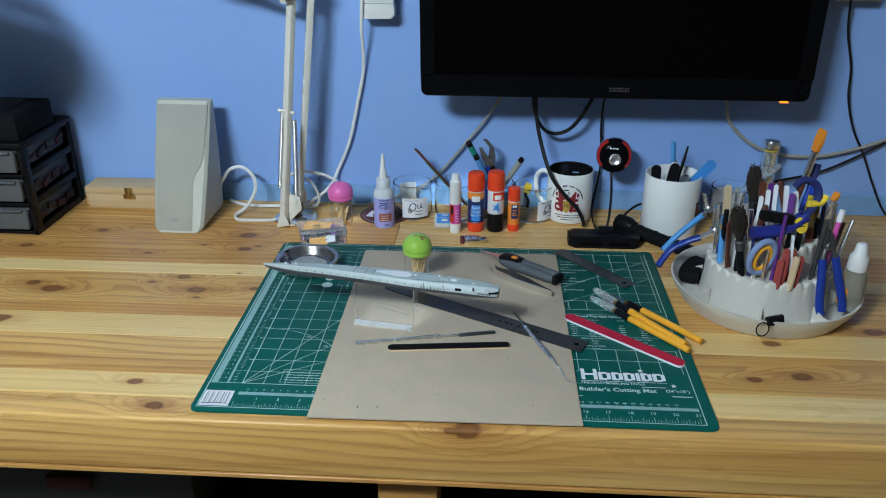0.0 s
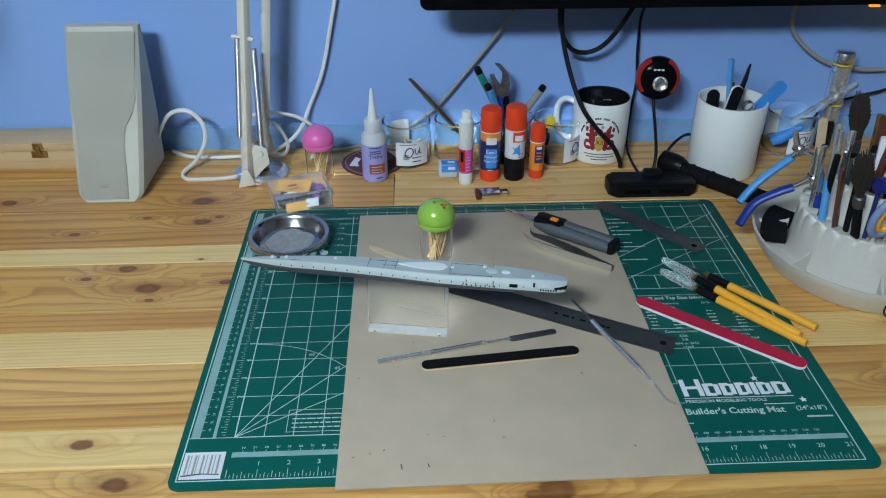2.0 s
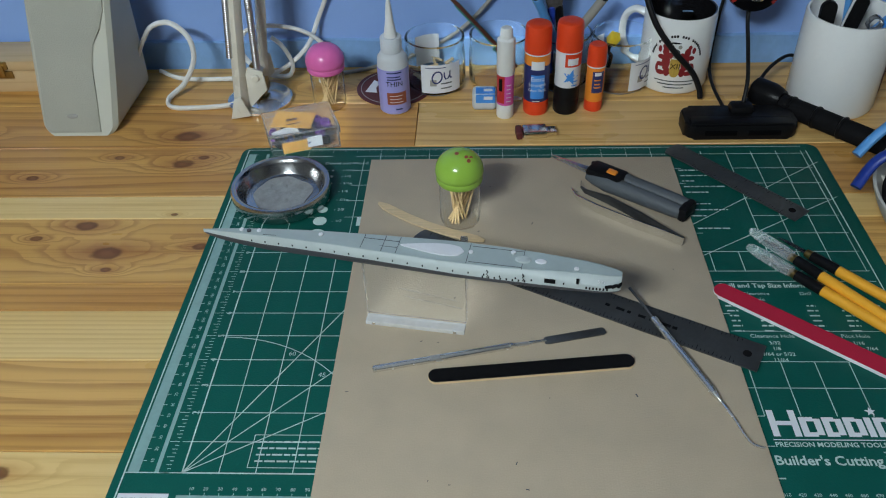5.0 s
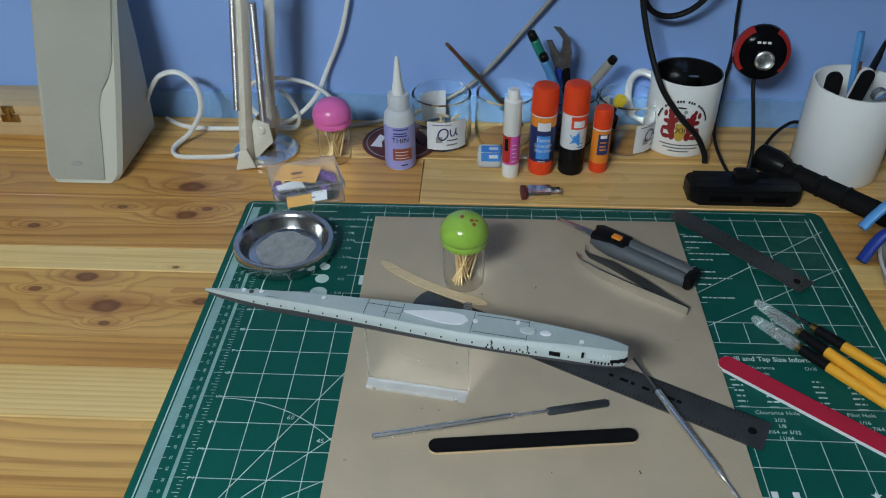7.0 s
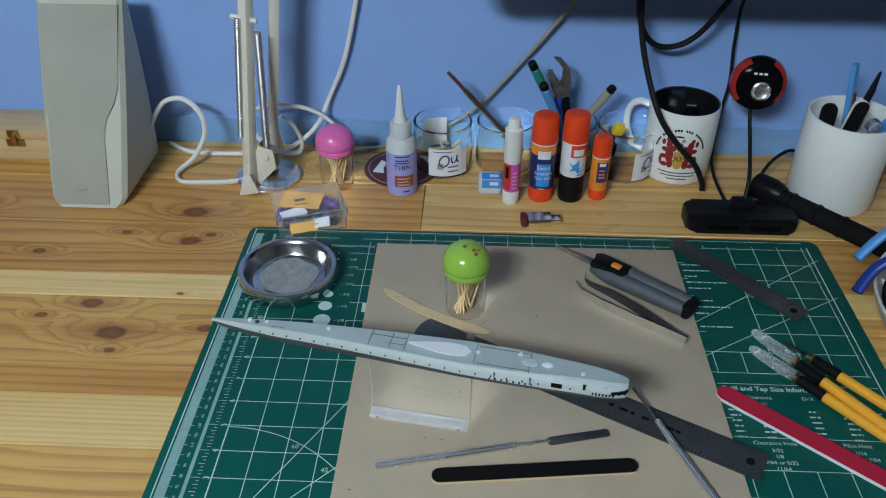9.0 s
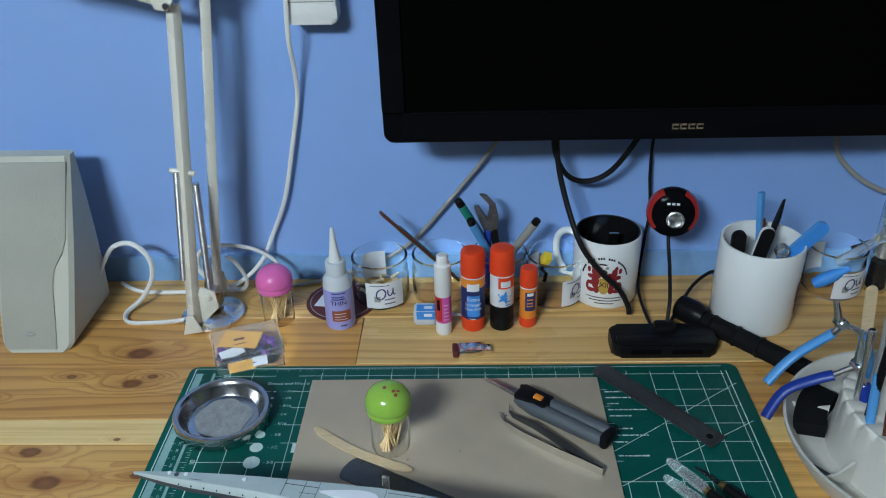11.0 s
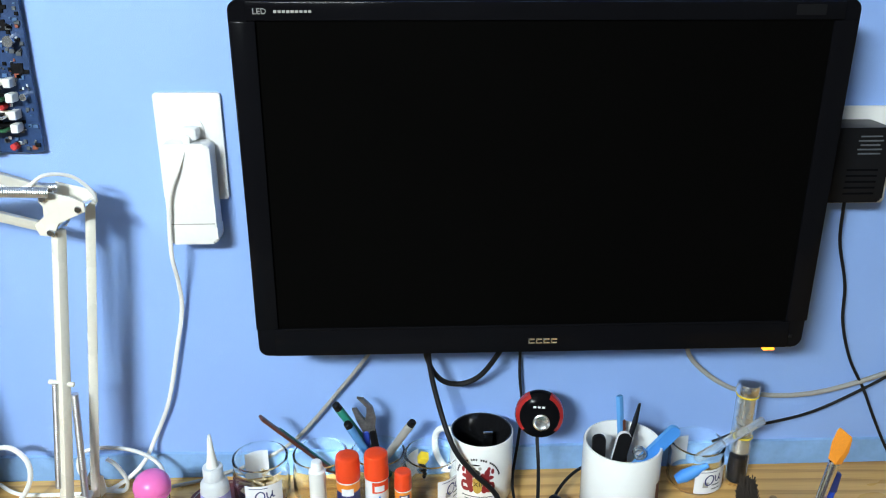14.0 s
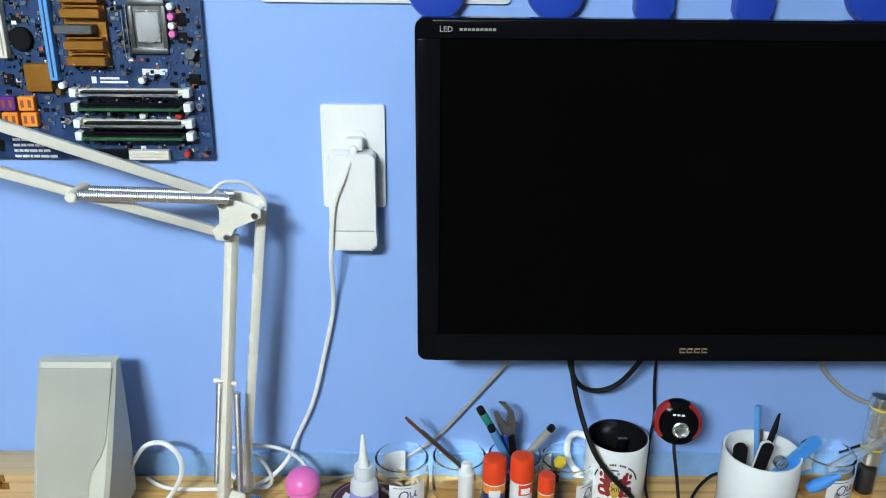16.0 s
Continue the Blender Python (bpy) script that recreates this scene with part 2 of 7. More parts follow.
MAGENTA = material("magenta_print", (0.68, 0.10, 0.42), 0.4, vary=0.06)
HULL = material("pale_grey_hull_paint", (0.50, 0.56, 0.56), 0.5, vary=0.07, scale=45.0, bump=0.05)
DECK = material("mid_grey_deck_paint", (0.39, 0.46, 0.46), 0.55, vary=0.08, scale=45.0, bump=0.05)
KEEL = material("dark_grey_keel_paint", (0.075, 0.075, 0.085), 0.5, vary=0.12, scale=45.0)
CERAMIC = material("white_ceramic", (0.85, 0.86, 0.85), 0.15, vary=0.03, bump=0.0, coat=0.5)
BLACK_GLAZE = material("black_ceramic", (0.008, 0.008, 0.009), 0.12, vary=0.05, bump=0.0, coat=0.5)
PCB_LIGHT = material("pale_blue_solder_mask", (0.06, 0.13, 0.26), 0.4, vary=0.3, scale=200.0)
PCB = material("blue_circuit_board", (0.013, 0.042, 0.125), 0.4, vary=0.45, scale=70.0, bump=0.2, fine=500.0)
COPPER = material("copper_heat_sink", (0.34, 0.145, 0.022), 0.35, metal=0.6, vary=0.2)
PCB_GREEN = material("green_memory_board", (0.02, 0.10, 0.04), 0.4, vary=0.3, scale=120.0)
BROWN = material("brown_wood_handle", (0.11, 0.035, 0.02), 0.4, vary=0.2)
BRISTLE = material("dark_bristle", (0.03, 0.022, 0.016), 0.9, vary=0.4, scale=300.0, bump=0.8, fine=2500.0)
ORANGE_BRISTLE = material("orange_nylon_bristle", (0.80, 0.27, 0.02), 0.6, vary=0.25, scale=300.0, stretch=(12, 12, 1))
TEAL = material("teal_green_plastic", (0.02, 0.26, 0.19), 0.4, vary=0.08)
LED = material("orange_power_light", (1.0, 0.28, 0.02), 0.4, vary=0.0, bump=0.0, glow=1.5)
TUBE = material("fluorescent_tube", (0.95, 1.0, 0.9), 0.4, vary=0.0, bump=0.0, glow=30.0)
GREY_CABLE = material("grey_cable", (0.33, 0.32, 0.29), 0.5, vary=0.06)
WHITE_CABLE = material("white_cable", (0.78, 0.77, 0.73), 0.45, vary=0.05)


# ---- building helpers ----
class Shape:
    """A bmesh that grows by simple solids."""

    def __init__(self):
        self.bm = bmesh.new()

    def box(self, x, y, z, sx, sy, sz, turn=None, bevel=0.0, seg=2):
        m = Matrix.Translation((x, y, z)) @ (turn.to_4x4() if turn else Matrix()) @ Matrix.Diagonal((sx, sy, sz, 1))
        made = bmesh.ops.create_cube(self.bm, size=1.0, matrix=m)
        if bevel:
            edges = {e for v in made["verts"] for e in v.link_edges}
            bmesh.ops.bevel(self.bm, geom=list(edges), offset=bevel, segments=seg, profile=0.5, affect="EDGES")
        return self

    def lathe(self, profile, seg=40, m=None, squash=1.0):
        """profile: (radius, height) from one end to the other; a radius of 0 closes it."""
        m = m or Matrix()
        rings = []
        for r, z in profile:
            if r < 1e-6:
                rings.append([self.bm.verts.new(m @ Vector((0, 0, z)))])
            else:
                rings.append([self.bm.verts.new(m @ Vector((r * math.cos(2 * math.pi * i / seg), squash * r * math.sin(2 * math.pi * i / seg), z))) for i in range(seg)])
        for a, b in zip(rings, rings[1:]):
            for i in range(seg):
                j = (i + 1) % seg
                if len(a) == 1 and len(b) == 1:
                    continue
                if len(a) == 1:
                    self.bm.faces.new((a[0], b[j], b[i]))
                elif len(b) == 1:
                    self.bm.faces.new((a[i], a[j], b[0]))
                else:
                    self.bm.faces.new((a[i], a[j], b[j], b[i]))
        return self

    def rod(self, a, b, r, r2=None, seg=16, cap=0.25):
        """A round bar from a to b with softened ends."""
        a, b = Vector(a), Vector(b)
        r2 = r if r2 is None else r2
        n = (b - a).length
        m = Matrix.Translation(a) @ (b - a).to_track_quat("Z", "Y").to_matrix().to_4x4()
        c = min(cap * r, n * 0.2)
        c2 = min(cap * r2, n * 0.2)
        return self.lathe([(0, 0), (r - c, 0), (r, c), (r2, n - c2), (r2 - c2, n), (0, n)], seg, m)

    def tube(self, points, r, seg=10, smooth=8, flat=1.0):
        """A cable through the points; flat below 1 makes it a ribbon."""
        p = [Vector(q) for q in points]
        line = []
        for i in range(len(p) - 1):
            p0, p1, p2, p3 = p[max(i - 1, 0)], p[i], p[i + 1], p[min(i + 2, len(p) - 1)]
            for k in range(smooth):
                u = k / smooth
                line.append(0.5 * (2 * p1 + (p2 - p0) * u + (2 * p0 - 5 * p1 + 4 * p2 - p3) * u * u + (3 * p1 - p0 - 3 * p2 + p3) * u ** 3))
        line.append(p[-1])
        rings, up = [], None
        for i, q in enumerate(line):
            d = (line[min(i + 1, len(line) - 1)] - line[max(i - 1, 0)]).normalized()
            if up is None:
                up = Vector((0, 0, 1)) if abs(d.z) < 0.9 else Vector((0, 1, 0))
            side = d.cross(up).normalized()
            up = side.cross(d).normalized()
            rings.append([self.bm.verts.new(q + r * (math.cos(2 * math.pi * k / seg) * side + flat * math.sin(2 * math.pi * k / seg) * up)) for k in range(seg)])
        for a, b in zip(rings, rings[1:]):
            for k in range(seg):
                self.bm.faces.new((a[k], a[(k + 1) % seg], b[(k + 1) % seg], b[k]))
        self.bm.faces.new(rings[0][::-1]), self.bm.faces.new(rings[-1])
        return self

    def prism(self, outline, z0, z1, m=None, bevel=0.0):
        """An outline of (x, y) pulled up from z0 to z1."""
        m = m or Matrix()
        low = [self.bm.verts.new(m @ Vector((x, y, z0))) for x, y in outline]
        top = [self.bm.verts.new(m @ Vector((x, y, z1))) for x, y in outline]
        n = len(outline)
        faces = [self.bm.faces.new(low[::-1]), self.bm.faces.new(top)]
        for i in range(n):
            faces.append(self.bm.faces.new((low[i], low[(i + 1) % n], top[(i + 1) % n], top[i])))
        if bevel:
            edges = list(faces[1].edges) + list(faces[0].edges)
            bmesh.ops.bevel(self.bm, geom=edges, offset=bevel, segments=2, profile=0.5, affect="EDGES")
        return self

    def loft(self, sections):
        """Skin over closed rings of points with the same count."""
        rings = [[self.bm.verts.new(q) for q in s] for s in sections]
        n = len(rings[0])
        for a, b in zip(rings, rings[1:]):
            for k in range(n):
                self.bm.faces.new((a[k], a[(k + 1) % n], b[(k + 1) % n], b[k]))
        self.bm.faces.new(rings[0][::-1]), self.bm.faces.new(rings[-1])
        return self

    def mark(self, x0, y0, x1, y1, z, w=None):
        """A printed mark: a rectangle, or with w a line of that width."""
        if w is None:
            c = [(x0, y0), (x1, y0), (x1, y1), (x0, y1)]
        else:
            d = Vector((x1 - x0, y1 - y0)).normalized() * (w / 2)
            c = [(x0 - d.y, y0 + d.x), (x0 + d.y, y0 - d.x), (x1 + d.y, y1 - d.x), (x1 - d.y, y1 + d.x)]
        f = self.bm.faces.new([self.bm.verts.new((x, y, z)) for x, y in c])
        f.normal_update()
        if f.normal.z < 0:
            f.normal_flip()
        return self

    def text(self, words, size, m, thick=0.0, align="CENTER", bold=0.0):
        curve = bpy.data.curves.new("letters", "FONT")
        curve.body, curve.size, curve.extrude, curve.align_x, curve.align_y, curve.resolution_u = words, size, thick, align, "CENTER", 2
        curve.offset = bold
        ob = bpy.data.objects.new("letters", curve)
        scene.collection.objects.link(ob)
        mesh = bpy.data.meshes.new_from_object(ob.evaluated_get(bpy.context.evaluated_depsgraph_get()))
        mesh.transform(m)
        self.bm.from_mesh(mesh)
        bpy.data.meshes.remove(mesh), bpy.data.objects.remove(ob), bpy.data.curves.remove(curve)
        return self


def disc_points(r, n=24, x=0.0, y=0.0):
    return [(x + r * math.cos(2 * math.pi * i / n), y + r * math.sin(2 * math.pi * i / n)) for i in range(n)]


def round_rect(w, h, r, n=5, x=0.0, y=0.0):
    """The outline of a rectangle with rounded corners, about (x, y)."""
    out = []
    for cx, cy, a in ((w / 2 - r, h / 2 - r, 0), (-w / 2 + r, h / 2 - r, 90), (-w / 2 + r, -h / 2 + r, 180), (w / 2 - r, -h / 2 + r, 270)):
        for i in range(n + 1):
            b = radians(a + 90 * i / n)
            out.append((x + cx + r * math.cos(b), y + cy + r * math.sin(b)))
    return out


def finish(name, shape, mat, smooth=True, flip=True):
    bm = shape.bm
    if flip:
        bmesh.ops.recalc_face_normals(bm, faces=bm.faces)
    if smooth:
        for f in bm.faces:
            f.smooth = True
        for e in bm.edges:
            if len(e.link_faces) == 2 and e.calc_face_angle(0) > 0.62:
                e.smooth = False
    mesh = bpy.data.meshes.new(name)
    bm.to_mesh(mesh)
    bm.free()
    mesh.materials.append(mat)
    return mesh


def part(name, shape, mat, parent, label="", clear=False, flip=True, kind=""):
    ob = new(name, finish(name, shape, mat, flip=flip))
    ob.parent = parent
    if clear:
        ob.visible_shadow = False
    return tagged(ob, label, kind=kind)


def thing(name, place, label, category, turn=0.0, group="", kind=""):
    ob = new(name)
    ob.empty_display_size = 0.02
    ob.matrix_basis = pose(*place, 0, 0, turn)
    return tagged(ob, label, category, group, kind)


def solo(name, shape, mat, place, label, category, turn=0.0, group="", kind="", flip=True):
    ob = new(name, finish(name, shape, mat, flip=flip))
    ob.matrix_basis = pose(*place, 0, 0, turn)
    return tagged(ob, label, category, group, kind)


def on_line(a, b):
    """A place half-way from a to b, its turn in degrees and the length, for things that lie along a line."""
    dx, dy = b[0] - a[0], b[1] - a[1]
    return ((a[0] + b[0]) / 2, (a[1] + b[1]) / 2), math.degrees(math.atan2(dy, dx)), math.hypot(dx, dy)


UPRIGHT = Matrix.Rotation(radians(90), 4, "X")   # lays an (x, y) outline against a wall that faces -y


# ---- the room ----
TOP, MAT_TOP, CARD_TOP = 0.75, 0.753, 0.7556
WALL_Y = 0.66


def slab(name, x0, x1, y0, y1, z0, z1, mat):
    return solo(name, Shape().box((x1 - x0) / 2, (y1 - y0) / 2, (z1 - z0) / 2, x1 - x0, y1 - y0, z1 - z0), mat, (x0, y0, z0), "", "", kind="structure")


tagged(slab("floor", -1.9, 2.1, -3.2, 0.76, -0.05, 0.0, FLOOR), "dark floor under the workbench", "floor")
tagged(slab("wall_north", -1.9, 2.1, WALL_Y, WALL_Y + 0.1, 0.0, 2.2, WALL), "plain wall painted light blue behind the bench", "wall")
# the next three walls are unseen, added to close the room
tagged(slab("wall_south", -1.9, 2.1, -3.3, -3.2, 0.0, 2.2, UNSEEN_WALL), "unseen plain grey wall closing the room behind the viewer", "wall")
tagged(slab("wall_west", -2.0, -1.9, -3.3, 0.76, 0.0, 2.2, UNSEEN_WALL), "unseen plain grey side wall closing the room", "wall")
tagged(slab("wall_east", 2.1, 2.2, -3.3, 0.76, 0.0, 2.2, UNSEEN_WALL), "unseen plain grey side wall closing the room", "wall")
tagged(slab("ceiling", -2.0, 2.2, -3.3, 0.76, 2.2, 2.25, CEIL), "plain white ceiling", "ceiling")


def wall_foot():
    """A rough strip of filler and thick paint along the foot of the wall, just above the bench."""
    s = Shape()
    rows = []
    for i in range(161):
        x = -1.9 + 4.0 * i / 160
        lift = 0.0025 * noise.noise((x * 9, 0, 0)) + 0.0015 * noise.noise((x * 40, 3, 0))
        rows.append([s.bm.verts.new((x, WALL_Y - 0.0035 + 0.0016 * noise.noise((x * 16, z * 60, 7)), z)) for z in (TOP - 0.02, TOP + 0.012, TOP + 0.024, TOP + 0.035 + lift)] + [s.bm.verts.new((x, WALL_Y + 0.001, TOP + 0.037 + lift))])
    for a, b in zip(rows, rows[1:]):
        for k in range(4):
            s.bm.faces.new((a[k], b[k], b[k + 1], a[k + 1]))
    return solo("trim", s, BAND, (0, 0, 0), "rough strip of blue-green filler along the wall foot", "trim", kind="structure")


wall_foot()
solo("trim", Shape().box(0.06, -0.009, 1.1, 0.12, 0.018, 2.2, bevel=0.003), BROWN, (-0.712, WALL_Y, 0.0), "dark brown wooden board up the wall", "trim", kind="structure")

fixture = thing("ceiling_light", (-0.42, -1.20, 2.2), "white ceiling light with two fluorescent tubes", "ceiling light")
part("housing", Shape().box(0, 0, -0.012, 0.66, 0.3, 0.024, bevel=0.004), WHITE_PLASTIC, fixture)
for dy in (-0.07, 0.07):
    part("tube", Shape().rod((-0.29, dy, -0.042), (0.29, dy, -0.042), 0.014), TUBE, fixture)


# ---- the bench ----
def bench():
    desk = thing("workbench", (0, 0, 0), "long varnished fir workbench built from glued planks", "desk")
    deep = ((0.70, 0.395, 0.120), (0.55, 0.265, 0.064), (0.28, 0.095, 0.021))
    tan = ((0.75, 0.455, 0.150), (0.60, 0.315, 0.078), (0.31, 0.115, 0.026))
    cream = ((0.84, 0.600, 0.255), (0.75, 0.485, 0.165), (0.55, 0.300, 0.085))
    # each plank: from and to in depth, its tones, ring count, ring wander, line strength, knots, and where it is butted
    boards = [
        ("pale_front_plank", 0.0235, 0.070, cream, 60, 1.0, 0.35, ((-0.087, 0.050, 0.0075), (0.98, 0.045, 0.006)), ()),
        ("wide_arched_plank", 0.070, 0.1585, tan, 52, 5.5, 0.62, ((0.736, 0.112, 0.011), (0.676, 0.102, 0.007), (-0.62, 0.12, 0.010)), ()),
        ("fine_lined_plank", 0.1585, 0.2155, cream, 190, 1.2, 0.50, ((-0.341, 0.191, 0.0125), (0.722, 0.190, 0.009)), ()),
        ("narrow_red_plank", 0.2155, 0.249, deep, 110, 1.6, 0.55, ((0.871, 0.228, 0.011), (-0.52, 0.23, 0.008)), ()),
        ("knotty_plank", 0.249, 0.344, tan, 60, 4.2, 0.62, ((-0.092, 0.292, 0.0115), (-0.126, 0.332, 0.008), (-0.006, 0.301, 0.0055), (-0.309, 0.2825, 0.013), (-0.348, 0.300, 0.009), (-0.085, 0.268, 0.004), (-0.168, 0.313, 0.004)), ()),
        ("pale_narrow_plank", 0.344, 0.381, cream, 55, 0.8, 0.25, ((-0.045, 0.350, 0.0025),), ()),
        ("reddish_plank", 0.381, 0.472, deep, 62, 3.4, 0.60, ((-0.062, 0.438, 0.0095), (-0.134, 0.451, 0.0045), (-0.041, 0.451, 0.0045), (-0.215, 0.414, 0.0050), (-0.43, 0.43, 0.009)), ()),
        ("butted_plank", 0.472, 0.565, deep, 58, 3.8, 0.60, ((-0.071, 0.4935, 0.010), (-0.33, 0.50, 0.008), (0.05, 0.545, 0.004)), (0.185,)),
        ("back_plank", 0.565, 0.656, tan, 56, 3.6, 0.60, ((0.08, 0.60, 0.008),), ()),
    ]
    for kind, y0, y1, (pale, mid, dark), freq, warp, lines, knots, cuts in boards:
        ends = [-1.35, *cuts, 1.75]
        for i, (x0, x1) in enumerate(zip(ends, ends[1:])):
            w, d = x1 - x0 - 0.0006, y1 - y0 - 0.0007
            tones = ((0.76, 0.50, 0.19), (0.62, 0.355, 0.108), (0.45, 0.21, 0.055)) if i else (pale, mid, dark)
            here = [(kx - x0, ky - y0, kr) for kx, ky, kr in knots if x0 < kx < x1]
            grain = wood("varnished_" + kind, *tones, freq=float(freq), warp=warp, lines=lines, knots=here)
            ob = part("plank", Shape().box(w / 2, d / 2, -0.019, w, d, 0.038, bevel=0.0007, seg=1), grain, desk)
            ob.location = (x0, y0, TOP)
    front = part("front_board", Shape().box(1.55, 0.022, -0.0375, 3.1, 0.0445, 0.075, bevel=0.004, seg=3), wood("varnished_front_board", *tan, freq=44.0, warp=5.5, lines=0.5, knots=((1.305, 0.024, 0.009), (1.676, 0.004, 0.013), (1.655, 0.0, 0.006), (2.55, 0.02, 0.006))), desk, "thick front board with a worn rounded edge")
    front.location = (-1.35, -0.0215, TOP)
    low = part("front_board", Shape().box(1.55, 0.022, -0.004, 3.1, 0.0450, 0.006, bevel=0.001, seg=1), WOOD_EDGE, desk)
    low.location = (-1.35, -0.0218, TOP - 0.0745)
    for x in (-1.2, 0.25, 1.6):
        for y in (0.06, 0.58):
            leg = part("leg", Shape().box(0, 0, 0.336, 0.075, 0.075, 0.672, bevel=0.003), WOOD, desk)
            leg.location = (x, y, 0.0)
    return desk


bench()


def cutting_mat():
    m = thing("cutting_mat", (0, 0, TOP), "dark green self-healing cutting mat with a pale printed inch grid", "cutting mat")
    base = Shape().prism(round_rect(0.608, 0.471, 0.009, x=0.304, y=0.2285), 0.0, 0.003, bevel=0.0008)
    part("sheet", base, MAT_GREEN, m)
    z, inch, gx, gy = 0.0032, 0.0258, 0.0472, 0.0503
    row = 0.0264
    right, top = gx + 21.1 * inch, gy + 15.2 * row
    g = Shape()
    blanks = ((0.09, 0.135, 0.303, top), (0.456, 0.596, 0.167, 0.250), (0.456, 0.503, 0.30, 0.44), (0.452, 0.60, 0.0, 0.108))   # printed tables without a grid

    def blank(x, y):
        return any(a < x < b and c < y < d for a, b, c, d in blanks)

    for i in range(22):
        for j in range(16):
            x, y = gx + i * inch, gy + j * row
            x2, y2 = min(x + inch, right), min(y + row, top)
            if not blank(x, (y + y2) / 2):
                g.mark(x, y, x, y2, z, 0.0007 if i else 0.0011)
            if not blank((x + x2) / 2, y):
                g.mark(x, y, x2, y, z, 0.0007 if j else 0.0011)
    for j in range(1, 16):
        g.mark(gx - 0.006, gy + j * row, gx, gy + j * row, z, 0.0006)
    g.mark(0.006, gy, gx, gy, z, 0.0008)
    part("grid", g, PRINT, m, flip=False, kind="stuff")
    b = Shape()
    for a in (30, 45, 60):
        n = 0.33 if a != 60 else 0.30
        b.mark(gx, gy, gx + n * math.cos(radians(a)), gy + n * math.sin(radians(a)), z + 0.0001, 0.0008)
    arc = [(gx + 5.05 * inch * math.cos(radians(a)), gy + 5.05 * inch * math.sin(radians(a))) for a in range(20, 91, 5)]
    for p, q in zip(arc, arc[1:]):
        b.mark(*p, *q, z + 0.0001, 0.0007)
    b.mark(0.40, 0.25, 0.60, 0.37, z + 0.0001, 0.0007), b.mark(0.40, 0.29, 0.60, 0.46 - 0.03, z + 0.0001, 0.0007)
    part("angle_scale", b, PRINT, m, flip=False)
    bands = Shape()
    bands.mark(0.0085, gy, 0.0165, top, z - 0.0001), bands.mark(gx + 0.001, 0.0265, right, 0.0325, z - 0.0001), bands.mark(0.0275, gy, 0.0305, top, z - 0.0001)
    part("ruler_band", bands, PRINT_DIM, m, flip=False)
    border = Shape()
    border.mark(0.0065, 0.001, right + 0.003, 0.001, z, 0.0011), border.mark(right + 0.003, 0.001, right + 0.003, top, z, 0.0011)
    border.mark(0.0065, 0.001, 0.0065, top + 0.008, z, 0.0011), border.mark(0.0065, top + 0.008, right, top + 0.008, z, 0.0008)
    part("border", border, PRINT, m, flip=False)
    ticks = Shape()
    for k in range(int(21 * 16) + 1):
        n = 0.0075 if k % 16 == 0 else 0.0055 if k % 8 == 0 else 0.0040 if k % 4 == 0 else 0.0027
        if k % 2 == 0:
            ticks.mark(gx + k * inch / 16, 0.0030, gx + k * inch / 16, 0.0030 + n * 1.3, z, 0.00045)
            if k <= 15.2 * 16:
                ticks.mark(0.0385, gy + k * row / 16, 0.0385 - n, gy + k * row / 16, z, 0.00045)
                ticks.mark(gx + k * inch / 16, top + 0.0075, gx + k * inch / 16, top + 0.0075 - n * 0.7, z, 0.0004)
    for k in range(1, 53):
        if gx + k * 0.01 < right:
            ticks.mark(gx + k * 0.01, 0.0325, gx + k * 0.01, 0.0345, z, 0.0004)
        if gy + k * 0.01 < top:
            ticks.mark(0.0165, gy + k * 0.01, 0.0195, gy + k * 0.01, z, 0.0004)
    part("ruler_scale", ticks, PRINT, m, kind="stuff", flip=False)
    num = Shape()
    for k in range(1, 22):
        num.text(str(k), 0.0072, pose(gx + k * inch, 0.0188, z), 0.0)
    for k in range(1, 16):
        num.text(str(k), 0.0072, pose(0.0432, gy + k * row, z, 0, 0, 90), 0.0)
    for k in range(1, 53):
        num.text(str(k * 10), 0.0036, pose(gx + k * 0.01, 0.0375, z), 0.0)
    for k in range(1, 39):
        num.text(str(k * 10), 0.0034, pose(0.0235, gy + k * 0.01, z, 0, 0, 90), 0.0)
    part("ruler_numbering", num, PRINT, m, flip=False, kind="stuff")
    # stock sticker with bars
    part("sticker", Shape().mark(0.0080, 0.0030, 0.0430, 0.0335, z + 0.0001), PAPER, m, "white stock sticker with grey bars", flip=False)
    # the faded code as plain grey bars, and a dark scuff
    for k, x in enumerate((0.0110, 0.0140, 0.0175, 0.0200, 0.0240, 0.0275, 0.0310, 0.0345, 0.0375)):
        part("sticker_bar", Shape().mark(x, 0.0085, x + (0.0008 if k % 2 else 0.0017), 0.0300, z + 0.0003), GREY_CABLE, m, flip=False)
    part("scuff", Shape().mark(0.0095, 0.0065, 0.0260, 0.0085, z + 0.0004, 0.0016).mark(0.0260, 0.0085, 0.0415, 0.0075, z + 0.0004, 0.0012), KEEL, m, flip=False)
    # hole chart
    holes = Shape()
    for k, (y, r) in enumerate(((0.314, 0.0082), (0.3345, 0.0066), (0.3525, 0.005), (0.3685, 0.0042), (0.383, 0.0034), (0.3965, 0.0026), (0.409, 0.002), (0.420, 0.0013))):
        f = holes.bm.faces.new([holes.bm.verts.new((px, py, z + 0.0001)) for px, py in disc_points(r, 20, 0.1015 + 0.0002 * k, y)])
        f.normal_update()
        if f.normal.z < 0:
            f.normal_flip()
    holes.mark(0.1325, 0.303, 0.1335, 0.440, z + 0.0001, 0.0006).mark(0.1372, 0.3270, 0.1415, 0.3400, z + 0.0002)
    part("hole_chart", holes, PRINT, m, flip=False)
    words = Shape()
